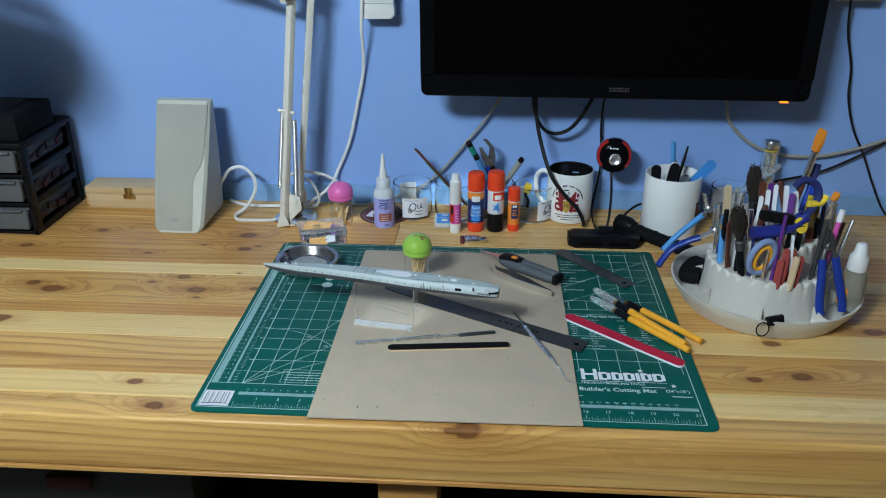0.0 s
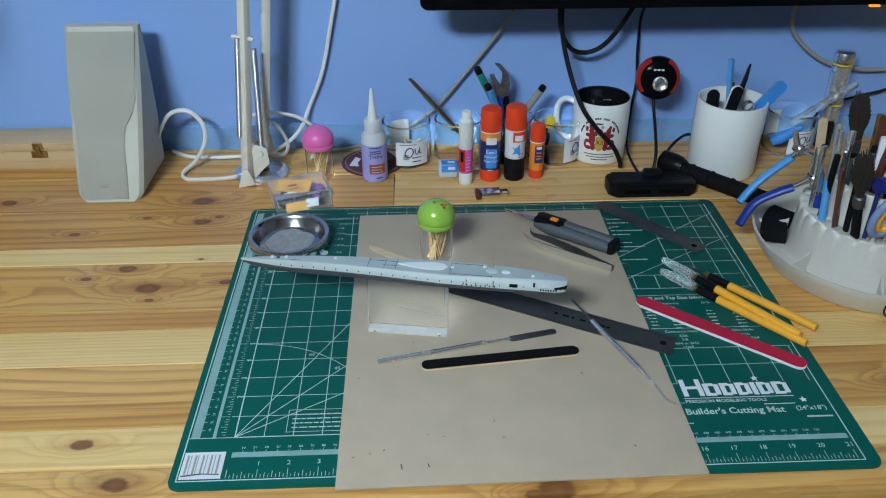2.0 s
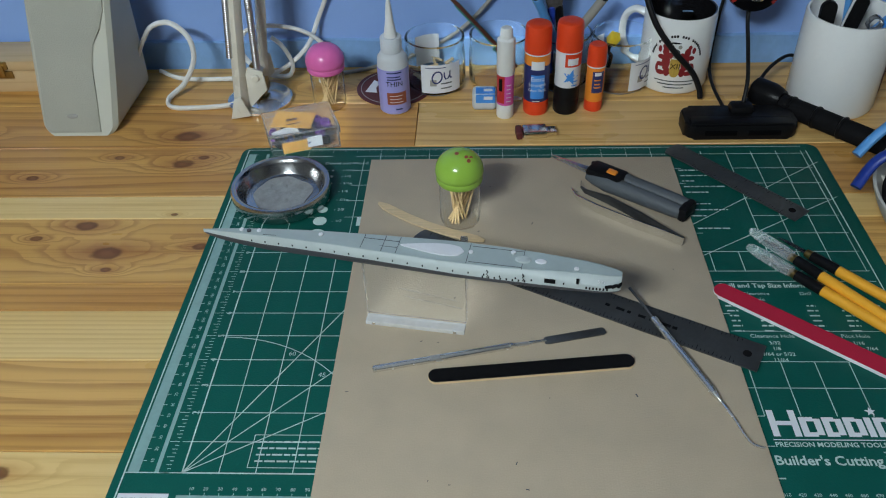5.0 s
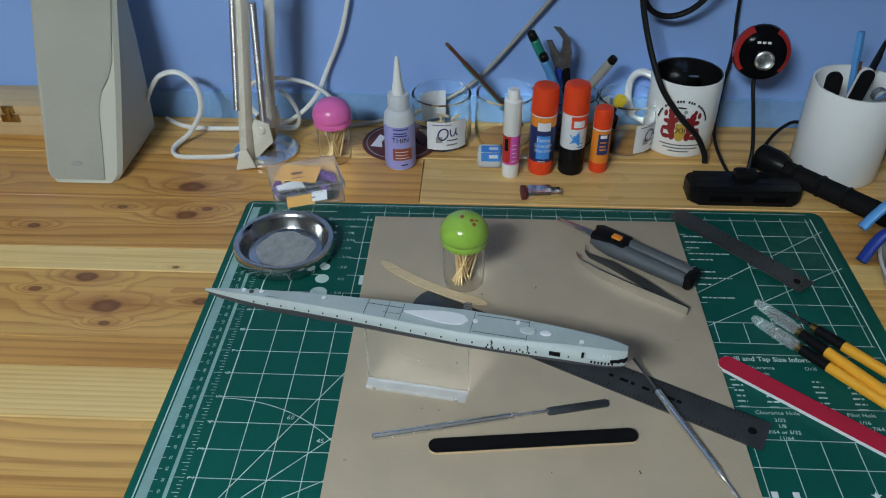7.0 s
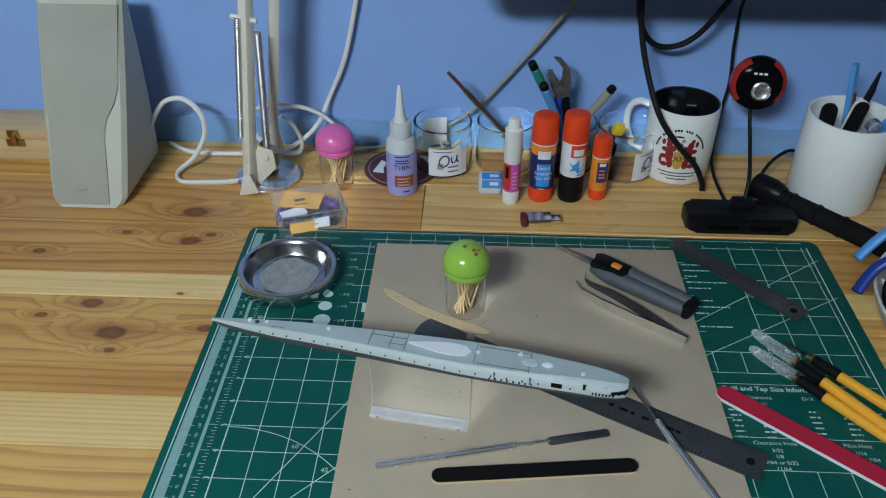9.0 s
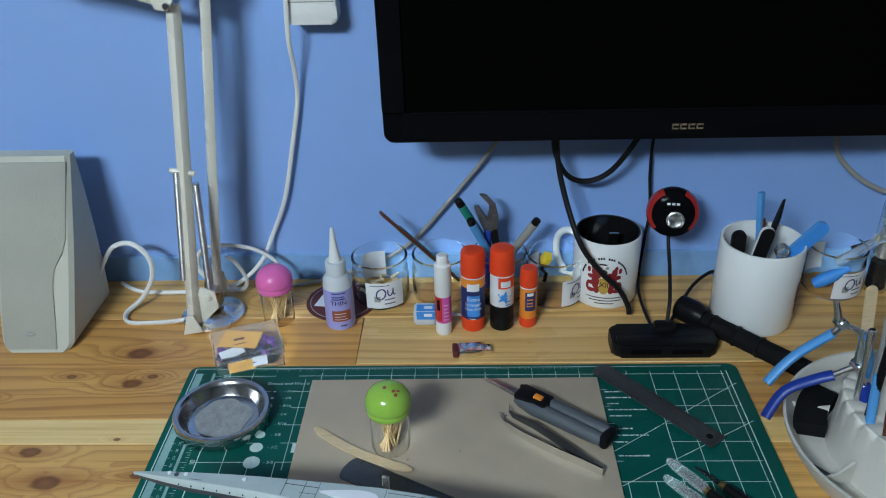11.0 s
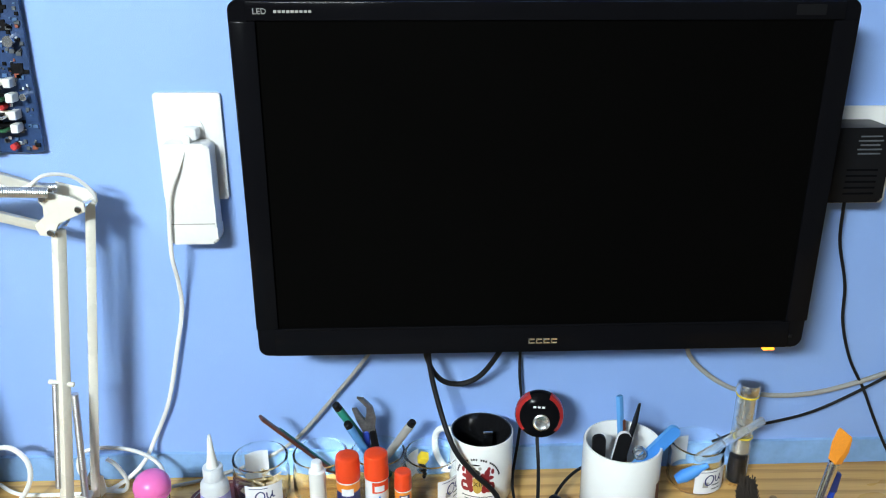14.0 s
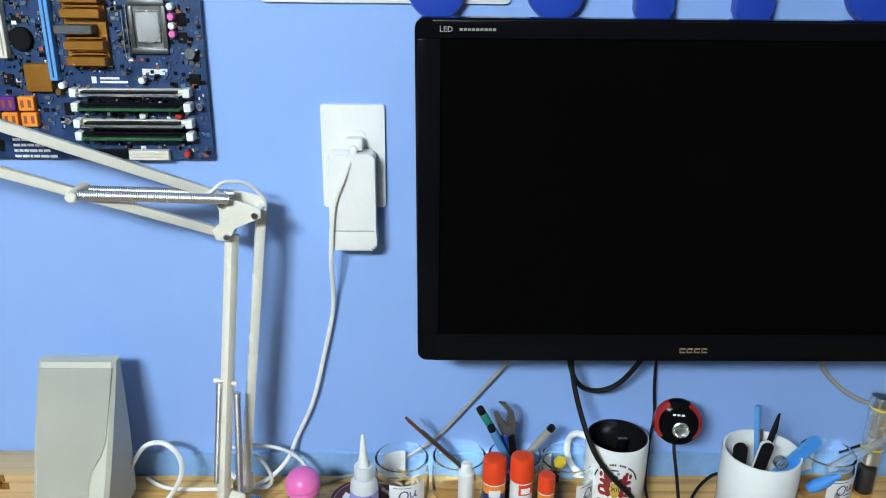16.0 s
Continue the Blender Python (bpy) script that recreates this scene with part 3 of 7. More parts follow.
    for y, s in ((0.314, "- 5/8"), (0.3345, "- 1/2"), (0.3525, "- 3/8"), (0.3685, "- 5/16"), (0.383, "- 1/4"), (0.3965, "- 3/16"), (0.409, "- 1/8"), (0.420, "- 1/16")):
        words.text(s, 0.0052, pose(0.113, y, z + 0.0001), 0.0, "LEFT")
    words.text("Dowel and Wood", 0.0062, pose(0.093, 0.433, z + 0.0001), 0.0, "LEFT")
    words.text("60", 0.006, pose(gx + 0.058, gy + 0.112, z + 0.0001)), words.text("45", 0.006, pose(gx + 0.085, gy + 0.09, z + 0.0001))
    words.text("Builder's Cutting Mat", 0.0108, pose(0.4565, 0.0645, z + 0.0001), 0.0, "LEFT", 0.00022)
    words.text('(24"x18")', 0.0075, pose(0.560, 0.0655, z + 0.0001), 0.0, "LEFT", 0.00010)
    words.text("PRECISION MODELING TOOLS", 0.0056, pose(0.4605, 0.0780, z + 0.0001), 0.0, "LEFT", 0.00012)
    words.text("Drill and Tap Size Information", 0.0072, pose(0.459, 0.2425, z + 0.0001), 0.0, "LEFT", 0.00018)
    words.text("Clearance", 0.0055, pose(0.487, 0.2325, z + 0.0001)), words.text("Hole", 0.0055, pose(0.487, 0.2255, z + 0.0001)), words.text("Drill", 0.0055, pose(0.528, 0.2325, z + 0.0001))
    words.text("Clearance Hole", 0.0055, pose(0.487, 0.183, z + 0.0001)), words.text("Pilot Hole", 0.0055, pose(0.552, 0.183, z + 0.0001))
    for k, s in enumerate(("3/32", "1/8", "9/64 or 5/32", "11/64")):
        words.text(s, 0.0050, pose(0.487, 0.1755 - k * 0.0060, z + 0.0001), 0.0, "CENTER", 0.00006)
    for k, s in enumerate(("1/16", "3/32 or 7/64", "1/8")):
        words.text(s, 0.0050, pose(0.552, 0.1755 - k * 0.0060, z + 0.0001), 0.0, "CENTER", 0.00006)
    part("lettering", words, PRINT, m, flip=False, kind="stuff")
    rows = Shape()
    rnd = random.Random(12)

    def line(x0, y, w, h):
        """One line of unreadable small print, broken into words."""
        x = x0
        while x < x0 + w:
            n = min(rnd.uniform(0.002, 0.008), x0 + w - x)
            rows.mark(x, y, x + n, y + h, z + 0.0001)
            x += n + 0.0012

    for cx in (0.463, 0.487, 0.528, 0.556, 0.58):
        for k in range(6):
            w = random.uniform(0.006, 0.010)
            line(cx - w / 2, 0.2170 - k * 0.0058, w, 0.0017)
    rows.mark(0.456, 0.1885, 0.592, 0.1885, z + 0.0001, 0.0006), rows.mark(0.456, 0.248, 0.592, 0.248, z + 0.0001, 0.0006)
    for k, w in enumerate((0.040, 0.034, 0.012, 0.040, 0.022, 0, 0.020, 0.034, 0.012, 0, 0.030)):
        if w:
            line(0.457, 0.4155 - k * 0.0095, w, 0.0018)
    for k, w in enumerate((0.060, 0.064, 0.050, 0.058)):
        line(0.096, 0.0762 - k * 0.0055, w, 0.0014)
    rows.mark(0.566, 0.0535, 0.590, 0.0555, z + 0.0001)
    for p, q in ((( 0.092, 0.083), (0.19, 0.083)), ((0.092, 0.055), (0.19, 0.055)), ((0.092, 0.055), (0.092, 0.083))):
        rows.mark(*p, *q, z + 0.0001, 0.0006)
    part("small_print", rows, PRINT, m, flip=False, kind="stuff")
    # maker's mark as plain white blocks, with two small stars
    logo = Shape()
    x, y0, bar_w = 0.4615, 0.0850, 0.0048
    for w, h, kind in ((0.0200, 0.0235, "h"), (0.0150, 0.0172, "o"), (0.0135, 0.0172, "o"), (0.0135, 0.0172, "o"), (0.0050, 0.0172, "i"), (0.0130, 0.0172, "o"), (0.0150, 0.0172, "o")):
        logo.mark(x, y0, x + bar_w, y0 + h, z + 0.0002)
        if kind != "i":
            cap_w = 0.0038
            logo.mark(x + w - bar_w, y0 + (0 if kind == "h" else 0.0014), x + w, y0 + h - (0 if kind == "h" else 0.0014), z + 0.0002)
            stop = x + w - bar_w
            for yy in ((y0 + h * 0.42,) if kind == "h" else (y0, y0 + h - cap_w)):
                logo.mark(x + bar_w, yy, stop, yy + cap_w, z + 0.0002)
        x += w + 0.0013
    for sx, sy, r in ((0.536, 0.1075, 0.0042), (0.5715, 0.0765, 0.0042)):
        pts = [(sx + (r if k % 2 == 0 else r * 0.42) * math.sin(math.pi * k / 5), sy + (r if k % 2 == 0 else r * 0.42) * math.cos(math.pi * k / 5)) for k in range(10)]
        f = logo.bm.faces.new([logo.bm.verts.new((px, py, z + 0.0002)) for px, py in pts])
        f.normal_update()
        if f.normal.z < 0:
            f.normal_flip()
    logo.mark(0.5325, 0.0715, 0.562, 0.0725, z + 0.0002), logo.mark(0.4605, 0.0818, 0.565, 0.0826, z + 0.0002)
    part("maker_mark", logo, PAPER, m, "white printed maker's mark of block shapes", flip=False)
    return m


cutting_mat()


def chipboard():
    s = Shape().prism([(0.1405, -0.0145), (0.4545, -0.0105), (0.4525, 0.4385), (0.1415, 0.4365)], 0.0, 0.0024, bevel=0.0005)
    sheet = thing("cardboard_sheet", (0, 0, MAT_TOP + 0.0002), "plain grey-brown chipboard sheet lying on the cutting mat", "cardboard")
    part("board", s, CARD, sheet)
    specks = Shape()
    rnd = random.Random(4)
    for k in range(26):
        x, y, a, n = rnd.uniform(0.15, 0.44), rnd.uniform(0.0, 0.42), rnd.uniform(0, 3.1), rnd.uniform(0.0008, 0.003)
        specks.mark(x, y, x + n * math.cos(a), y + n * math.sin(a), 0.00262, rnd.uniform(0.0005, 0.001))
    for x, y, n in ((0.196, 0.004, 0.006), (0.219, 0.006, 0.004), (0.371, 0.118, 0.003), (0.400, 0.022, 0.002)):
        specks.mark(x, y, x - 0.001, y + n, 0.00265, 0.0011)
    part("specks", specks, KEEL, sheet, flip=False, kind="stuff")


chipboard()


# ---- on the wall ----
def monitor():
    m = thing("monitor", (0.537, 0.555, 1.178), "wide glossy black monitor mounted on the wall, switched off", "monitor")
    w, h = 0.63, 0.388
    outer = round_rect(w, h, 0.011, 8)
    # the lower corners draw in a little
    outer = [(x - math.copysign(0.006 * max(0.0, -y / h), x), y) for x, y in outer]
    inner = [(-0.285, -0.158), (-0.288, 0.173), (0.288, 0.173), (0.285, -0.158)]
    s = Shape()
    s.prism(outer, -0.018, 0.0, UPRIGHT)
    part("back_shell", Shape().prism(round_rect(0.60, 0.35, 0.03), -0.05, -0.018, UPRIGHT, bevel=0.008), BLACK, m)
    part("front_shell", s, BLACK_GLOSS, m)
    bez = Shape()
    for x0, x1, y0, y1 in ((-0.297, 0.297, 0.174, 0.1925), (-0.293, 0.293, -0.1925, -0.159), (-0.3125, -0.288, -0.159, 0.174), (0.288, 0.3125, -0.159, 0.174)):
        bez.box((x0 + x1) / 2, -0.002, (y0 + y1) / 2, x1 - x0, 0.006, y1 - y0 - 0.0004, bevel=0.0012)
    part("bezel", bez, BLACK_GLOSS, m)
    part("screen", Shape().box(0, -0.0008, 0.0075, 0.576, 0.002, 0.333), SCREEN, m, "dark switched-off panel")
    part("bezel_ridge", Shape().rod((-0.283, -0.0045, -0.1595), (0.283, -0.0045, -0.1595), 0.0016), BLACK_GLOSS, m)
    mark = Shape()
    for k, x in enumerate((-0.0035, 0.0050, 0.0135, 0.0220)):
        mark.box(x, -0.0052, -0.176, 0.0070, 0.0006, 0.0022), mark.box(x, -0.0052, -0.1805, 0.0070, 0.0006, 0.0018)
        mark.box(x - 0.0028, -0.0052, -0.178, 0.0016, 0.0006, 0.006)
    part("maker_mark", mark, CHROME, m, "small silver maker's mark")
    led_words = Shape().text("LED", 0.008, pose(-0.290, -0.0053, 0.183) @ UPRIGHT, 0.0002, "LEFT")
    for k in range(9):
        led_words.box(-0.268 + k * 0.0042, -0.0052, 0.183, 0.0030, 0.0004, 0.0026)
    part("lettering", led_words, GREY_CABLE, m)
    part("sticker", Shape().box(0.262, -0.0052, 0.184, 0.030, 0.0004, 0.010), BLACK, m)
    part("power_light", Shape().box(0.273, -0.003, -0.1945, 0.014, 0.005, 0.0024, bevel=0.0008), LED, m, "glowing orange power light")
    part("button", Shape().box(0.296, -0.0052, -0.178, 0.004, 0.001, 0.004, bevel=0.0004), BLACK, m)
    part("wall_mount", Shape().box(0, 0.073, 0, 0.11, 0.05, 0.11, bevel=0.003).box(0, 0.101, 0, 0.14, 0.008, 0.2, bevel=0.002), BLACK, m)
    return m


monitor()


def socket_plate(x, z, w, h, label):
    p = thing("wall_outlet", (x, WALL_Y, z), label, "outlet")
    part("cover_plate", Shape().prism(round_rect(w, h, 0.003), -0.0005, 0.006, UPRIGHT, bevel=0.0018), WHITE_PLASTIC, p)
    for dz in (0.0195, -0.0195):
        part("receptacle", Shape().prism([(0.017 * math.cos(a) * 1.0, max(-0.0125, min(0.0125, 0.0175 * math.sin(a)))) for a in [2 * math.pi * i / 28 for i in range(28)]], 0.006, 0.0075, pose(0, 0, dz) @ UPRIGHT, bevel=0.0004), WHITE_PLASTIC, p)
    return p


socket_plate(0.147, 1.2025, 0.075, 0.125, "white plastic double wall outlet with a cover plate")
socket_plate(0.937, 1.186, 0.075, 0.118, "white wall outlet partly behind a black adapter")

adapter = thing("power_adapter", (0.1465, 0.653, 1.157), "white plastic phone-size power adapter plugged into the outlet", "power adapter")
part("case", Shape().prism(round_rect(0.055, 0.112, 0.006), 0.0, 0.028, UPRIGHT, bevel=0.004), WHITE_PLASTIC, adapter)
part("foot_cap", Shape().prism(round_rect(0.0566, 0.0245, 0.006), -0.0002, 0.0283, pose(0, 0, -0.0502) @ UPRIGHT, bevel=0.004), WHITE_PLASTIC, adapter)
part("seam", Shape().box(0, -0.0284, -0.0377, 0.052, 0.0008, 0.0009), GREY_CABLE, adapter)

plug = thing("power_plug", (0.150, 0.653, 1.222), "small white two-pin plug in the upper socket", "plug")
part("body", Shape().box(0, -0.012, 0, 0.021, 0.020, 0.015, bevel=0.004).box(-0.001, -0.019, -0.006, 0.010, 0.014, 0.012, bevel=0.004), WHITE_PLASTIC, plug)

black_adapter = thing("power_adapter", (0.9065, 0.653, 1.186), "boxy black power adapter with cooling slots", "power adapter")
part("case", Shape().prism(round_rect(0.075, 0.088, 0.005), 0.0, 0.045, UPRIGHT, bevel=0.003), BLACK, black_adapter)
for k in range(5):
    part("slot", Shape().box(0.008, -0.0452, -0.005 - k * 0.007, 0.036, 0.001, 0.0022), BLACK_GLOSS, black_adapter)
rating = Shape()
for k in range(5):
    rating.box(0.012, -0.0453, 0.034 - k * 0.005, random.uniform(0.02, 0.03), 0.0008, 0.0017)
part("rating_plate", rating, GREY_PLASTIC, black_adapter)


def motherboard():
    b = thing("circuit_board", (-0.162, 0.650, 1.322), "blue computer motherboard hung on the wall as decoration", "motherboard")
    b.scale = (1.09, 1.0, 1.16)
    b.location = (-0.162 - 0.0130, 0.650, 1.322 + 0.0225)
    part("board", Shape().prism(round_rect(0.243, 0.25, 0.003, x=0.0225), -0.004, 0.0, UPRIGHT), PCB, b)

    def block(name, x, z, w, h, d, mat, bevel=0.0008, label="", under=None):
        return part(name, Shape().box(x, -d / 2, z, w, d, h, bevel=bevel, seg=1), mat, under or b, label)

    # memory slots, near the lower right
    for z, c in ((-0.0560, 0), (-0.0700, 1), (-0.0865, 0), (-0.0990, 1)):
        block("memory_slot", 0.066, z, 0.112, 0.0062, 0.009, CREAM_METAL if c == 0 else BLACK)
        block("memory_module", 0.066, z - 0.0010, 0.106, 0.0030, 0.024, PCB_GREEN if c else STEEL)
        block("chip_row", 0.066, z + 0.0014, 0.098, 0.0016, 0.021, BLACK, 0.0003)
        for x in (0.0075, 0.1245):
            block("latch", x, z, 0.0075, 0.0085, 0.016, WHITE_PLASTIC)
    drive = block("drive_connector", 0.077, -0.1195, 0.043, 0.0098, 0.009, CREAM_METAL)
    for k in range(18):
        for dz in (-0.0016, 0.0016):
            block("pin", 0.0595 + k * 0.00205, -0.1195 + dz, 0.0007, 0.0007, 0.0096, BRASS, 0.0, under=drive)
    block("drive_connector", 0.034, -0.1185, 0.038, 0.009, 0.008, BLACK)
    # processor socket: a raised steel rim round the lid
    rim = Shape()
    for x, z, w, h in ((0.090, -0.0165, 0.038, 0.0055), (0.090, 0.0285, 0.038, 0.0055), (0.0732, 0.006, 0.0050, 0.040), (0.1068, 0.006, 0.0050, 0.040)):
        rim.box(x, -0.003, z, w, 0.006, h, bevel=0.0012)
    part("socket_frame", rim, DARK_STEEL, b, "steel processor clamp")
    block("socket_base", 0.090, 0.006, 0.034, 0.044, 0.003, STEEL)
    block("processor", 0.090, 0.006, 0.0255, 0.0300, 0.0058, CHROME, 0.0014, "processor lid")
    part("lever", Shape().tube([(0.0685, -0.004, 0.026), (0.0685, -0.004, -0.018), (0.0665, -0.004, -0.024), (0.0640, -0.004, -0.018), (0.0640, -0.004, 0.022)], 0.0007, 6, 5), STEEL, b)
    # copper heat sink with broad fins
    sink = part("heat_sink", Shape().box(0.027, -0.003, 0.020, 0.042, 0.006, 0.102), COPPER, b, "finned copper heat sink")
    for z in (-0.0255, -0.0105, 0.0190, 0.0330, 0.0480, 0.0620):
        part("fin", Shape().box(0.027, -0.0125, z, 0.040, 0.0135, 0.0085, bevel=0.0008, seg=1).box(0.027, -0.010, z + 0.0068, 0.037, 0.010, 0.0014), COPPER, sink)
    block("sink_bar", 0.020, 0.0045, 0.038, 0.0085, 0.024, DARK_STEEL)
    block("sink_bar_print", 0.018, 0.0045, 0.024, 0.0030, 0.0243, GREY_PLASTIC, 0.0)
    block("heat_sink", -0.028, -0.0425, 0.027, 0.027, 0.010, COPPER, label="small copper heat sink")
    blue_slot = block("card_slot", -0.011, 0.010, 0.0085, 0.110, 0.011, SKY, label="light blue card slot")
    block("slot_gap", -0.011, 0.010, 0.0016, 0.104, 0.0113, NAVY, 0.0, under=blue_slot)
    for x in (-0.0935, -0.0765, -0.0590):
        slot = block("card_slot", x, 0.020, 0.0085, 0.088, 0.011, CREAM_METAL)
        block("slot_gap", x + 0.0005, 0.020, 0.0016, 0.082, 0.0113, GREY_CABLE, 0.0, under=slot)
    part("buzzer", Shape().lathe([(0.0112, 0), (0.0112, 0.007), (0.010, 0.008), (0, 0.008)], 20, pose(-0.041, 0, -0.006) @ Matrix.Rotation(radians(90), 4, "X")), BLACK_MATT, b)
    # drive sockets
    for x, z, mat in ((-0.0645, -0.068, PURPLE), (-0.0450, -0.068, ORANGE), (-0.0640, -0.0837, ORANGE), (-0.0440, -0.0837, ORANGE)):
        one = block("drive_socket", x, z, 0.0165, 0.0140, 0.010, mat)
        for dx in (-0.0038, 0.0038):
            block("socket_key", x + dx, z, 0.0034, 0.0075, 0.0104, RUST, 0.0003, under=one)
    strip = block("port_strip", -0.0800, -0.064, 0.0088, 0.046, 0.009, GREEN_CAP)
    block("slot_gap", -0.0800, -0.064, 0.0022, 0.042, 0.0093, TEAL, 0.0, under=strip)
    rnd = random.Random(11)
    up = Matrix.Rotation(radians(90), 4, "X")
    for x, z, mat in ((0.115, 0.0255, PAPER), (0.115, 0.016, PINK_CAP), (0.115, 0.0075, PAPER), (0.115, 0.0, PINK_CAP), (0.0785, -0.0445, PAPER), (0.0755, -0.0790, PAPER), (0.113, -0.0790, RED), (0.118, -0.118, RED), (0.136, -0.070, CHROME), (-0.005, -0.050, PAPER), (-0.004, -0.085, CHROME), (-0.009, -0.056, BRASS)):
        part("capacitor", Shape().lathe([(0.0034, 0), (0.0034, 0.010), (0.0026, 0.0108), (0, 0.0108)], 12, pose(x, 0, z) @ up), mat, b)
    part("capacitor", Shape().lathe([(0.0052, 0), (0.0052, 0.013), (0, 0.013)], 14, pose(0.132, 0, -0.018) @ up), CHROME, b)
    for x, z, w, h in ((0.1235, 0.013, 0.009, 0.012), (0.1235, -0.004, 0.009, 0.010), (-0.062, -0.045, 0.010, 0.010), (-0.041, 0.012, 0.016, 0.007), (-0.0035, -0.074, 0.010, 0.012), (0.132, -0.044, 0.012, 0.010), (-0.085, -0.112, 0.011, 0.011)):
        block("chip", x, z, w, h, 0.002, BLACK_MATT, 0.0003)
    bits = {PAPER: Shape(), BLACK_MATT: Shape(), STEEL: Shape(), RUST: Shape(), PCB_LIGHT: Shape(), GREY_PLASTIC: Shape()}
    kinds = (BLACK_MATT,) * 5 + (GREY_PLASTIC,) * 4 + (PCB_LIGHT,) * 5 + (STEEL,) * 2 + (PAPER, RUST)
    for k in range(1900):
        x, z = rnd.uniform(-0.096, 0.141), rnd.uniform(-0.121, 0.118)
        mat = rnd.choice(kinds)
        w, h = rnd.choice(((0.0012, 0.0026), (0.0026, 0.0012), (0.0032, 0.0032), (0.005, 0.0036), (0.0016, 0.0016)))
        if x < 0.010 and z < -0.094 or abs(z + 0.045) < 0.006 and 0.02 < x < 0.066:
            continue
        bits[mat].box(x, -0.0011, z, w, 0.0022, h)
    for mat, s in bits.items():
        part("small_component", s, mat, b, kind="stuff")
    words = Shape()
    for k, w in enumerate((0.030, 0.036, 0.034, 0.044)):
        x = -0.070
        while x < -0.070 + w:
            step = rnd.uniform(0.004, 0.010)
            words.box(x + step / 2, -0.0006, -0.1055 - k * 0.0057, step - 0.0012, 0.0006, 0.0026)
            x += step
    words.box(0.0265, -0.0006, -0.0452, 0.005, 0.0006, 0.0065), words.box(0.043, -0.0006, -0.0435, 0.020, 0.0006, 0.0022), words.box(0.047, -0.0006, -0.0472, 0.029, 0.0006, 0.0022)
    part("small_print", words, PAPER, b, kind="stuff")
    part("sticker", Shape().box(0.091, -0.0006, -0.037, 0.026, 0.0008, 0.006), PAPER, b)
    return b


motherboard()

# a white sign board and blue plastic letters above the monitor, of which only the feet show
solo("sign_board", Shape().prism(round_rect(0.282, 0.12, 0.006, x=0.187, y=0.0605), 0.0, 0.004, UPRIGHT, bevel=0.001), PAPER, (0, WALL_Y - 0.001, 1.3785), "white sign board on the wall above the monitor", "sign")


def blue_letter(x, bowl):
    s = Shape()
    if bowl:
        s.prism(disc_points(0.033, 32, 0.0, 0.033), -0.010, 0.010, UPRIGHT, bevel=0.005)
    else:
        s.prism(round_rect(0.042, 0.10, 0.012, 5, 0, 0.05), -0.010, 0.010, UPRIGHT, bevel=0.005)
    solo("blue_letter", s, BLUE, (x, WALL_Y - 0.010, 1.3625 if bowl else 1.3615), "rounded glossy blue plastic letter on the wall", "letter", group="letters above the monitor")


for x, bowl in ((0.245, True), (0.377, True), (0.487, False), (0.599, False), (0.735, True), (0.865, True)):
    blue_letter(x, bowl)


# ---- at the back of the bench ----
def speaker():
    s = thing("speaker", (-0.1945, 0.497, TOP), "beige plastic computer speaker with a grey grille", "speaker")
    h, lean = 0.207, 0.100

    def ring(z):
        u = z / h
        w = 0.0425 + 0.005 * u + 0.002 * math.sin(math.pi * u)
        w -= 0.007 * max(0.0, 1.0 - z / 0.011) ** 2
        y0 = lean * u
        y1 = 0.122 - 0.004 * u
        c = 0.005
        return [(-w, y0 + c, z), (-w + c, y0, z), (w - c, y0, z), (w, y0 + c, z), (w * 1.02, y1 - c, z), (w * 1.02 - c, y1, z), (-w * 1.02 + c, y1, z), (-w * 1.02, y1 - c, z)]

    part("cabinet", Shape().loft([ring(z) for z in (0.0, 0.0012, 0.003, 0.0055, 0.0085, 0.0115)] + [ring(z * h / 14) for z in range(1, 15)]), BEIGE, s)
    # the grille, narrower below where the case flares in at its right
    g = Shape()
    n = math.hypot(h, lean)
    outline = [(-0.036, 0.010), (-0.033, 0.004), (0.023, 0.004), (0.0220, 0.05), (0.0205, 0.080), (0.023, 0.098), (0.0335, 0.116), (0.0385, 0.135), (0.0420, n - 0.007), (-0.042, n - 0.007), (-0.0395, 0.12), (-0.0375, 0.10)]
    outline = [(x * 1.06, y) for x, y in outline]
    tilt = Matrix.Rotation(math.atan2(lean, h) * -1, 4, "X") @ UPRIGHT
    g.prism(outline, -0.001, 0.0016, tilt, bevel=0.0007)
    part("grille", g, GRILLE, s, "grey cloth-textured grille")
    badge = Shape().lathe([(0.0062, 0), (0.0062, 0.0008), (0.005, 0.0012), (0, 0.0012)], 24, tilt @ Matrix.Translation((-0.006, 0.022, 0.0016)), squash=0.42)
    part("badge", badge, GREY_CABLE, s, "small oval silver badge")
    return s


speaker()

box = thing("wooden_box", (-0.300, 0.600, TOP), "small unfinished wooden box with a brass clasp", "box")
part("body", Shape().box(0, 0.0275, 0.014, 0.206, 0.055, 0.028, bevel=0.0012), BOX_WOOD, box)
part("lid", Shape().box(0, 0.0275, 0.0345, 0.206, 0.055, 0.0125, bevel=0.0012), BOX_WOOD, box)
joints = Shape()
for z in (0.005, 0.013, 0.021):
    joints.box(-0.1005, -0.0002, z, 0.0045, 0.001, 0.004)
part("finger_joint", joints, WOOD, box)
part("clasp", Shape().box(-0.02, -0.001, 0.036, 0.014, 0.003, 0.010, bevel=0.0008).box(-0.02, -0.001, 0.024, 0.022, 0.003, 0.009, bevel=0.0008).box(-0.02, -0.003, 0.030, 0.006, 0.004, 0.014, bevel=0.001), BRASS, box, "brass clasp")


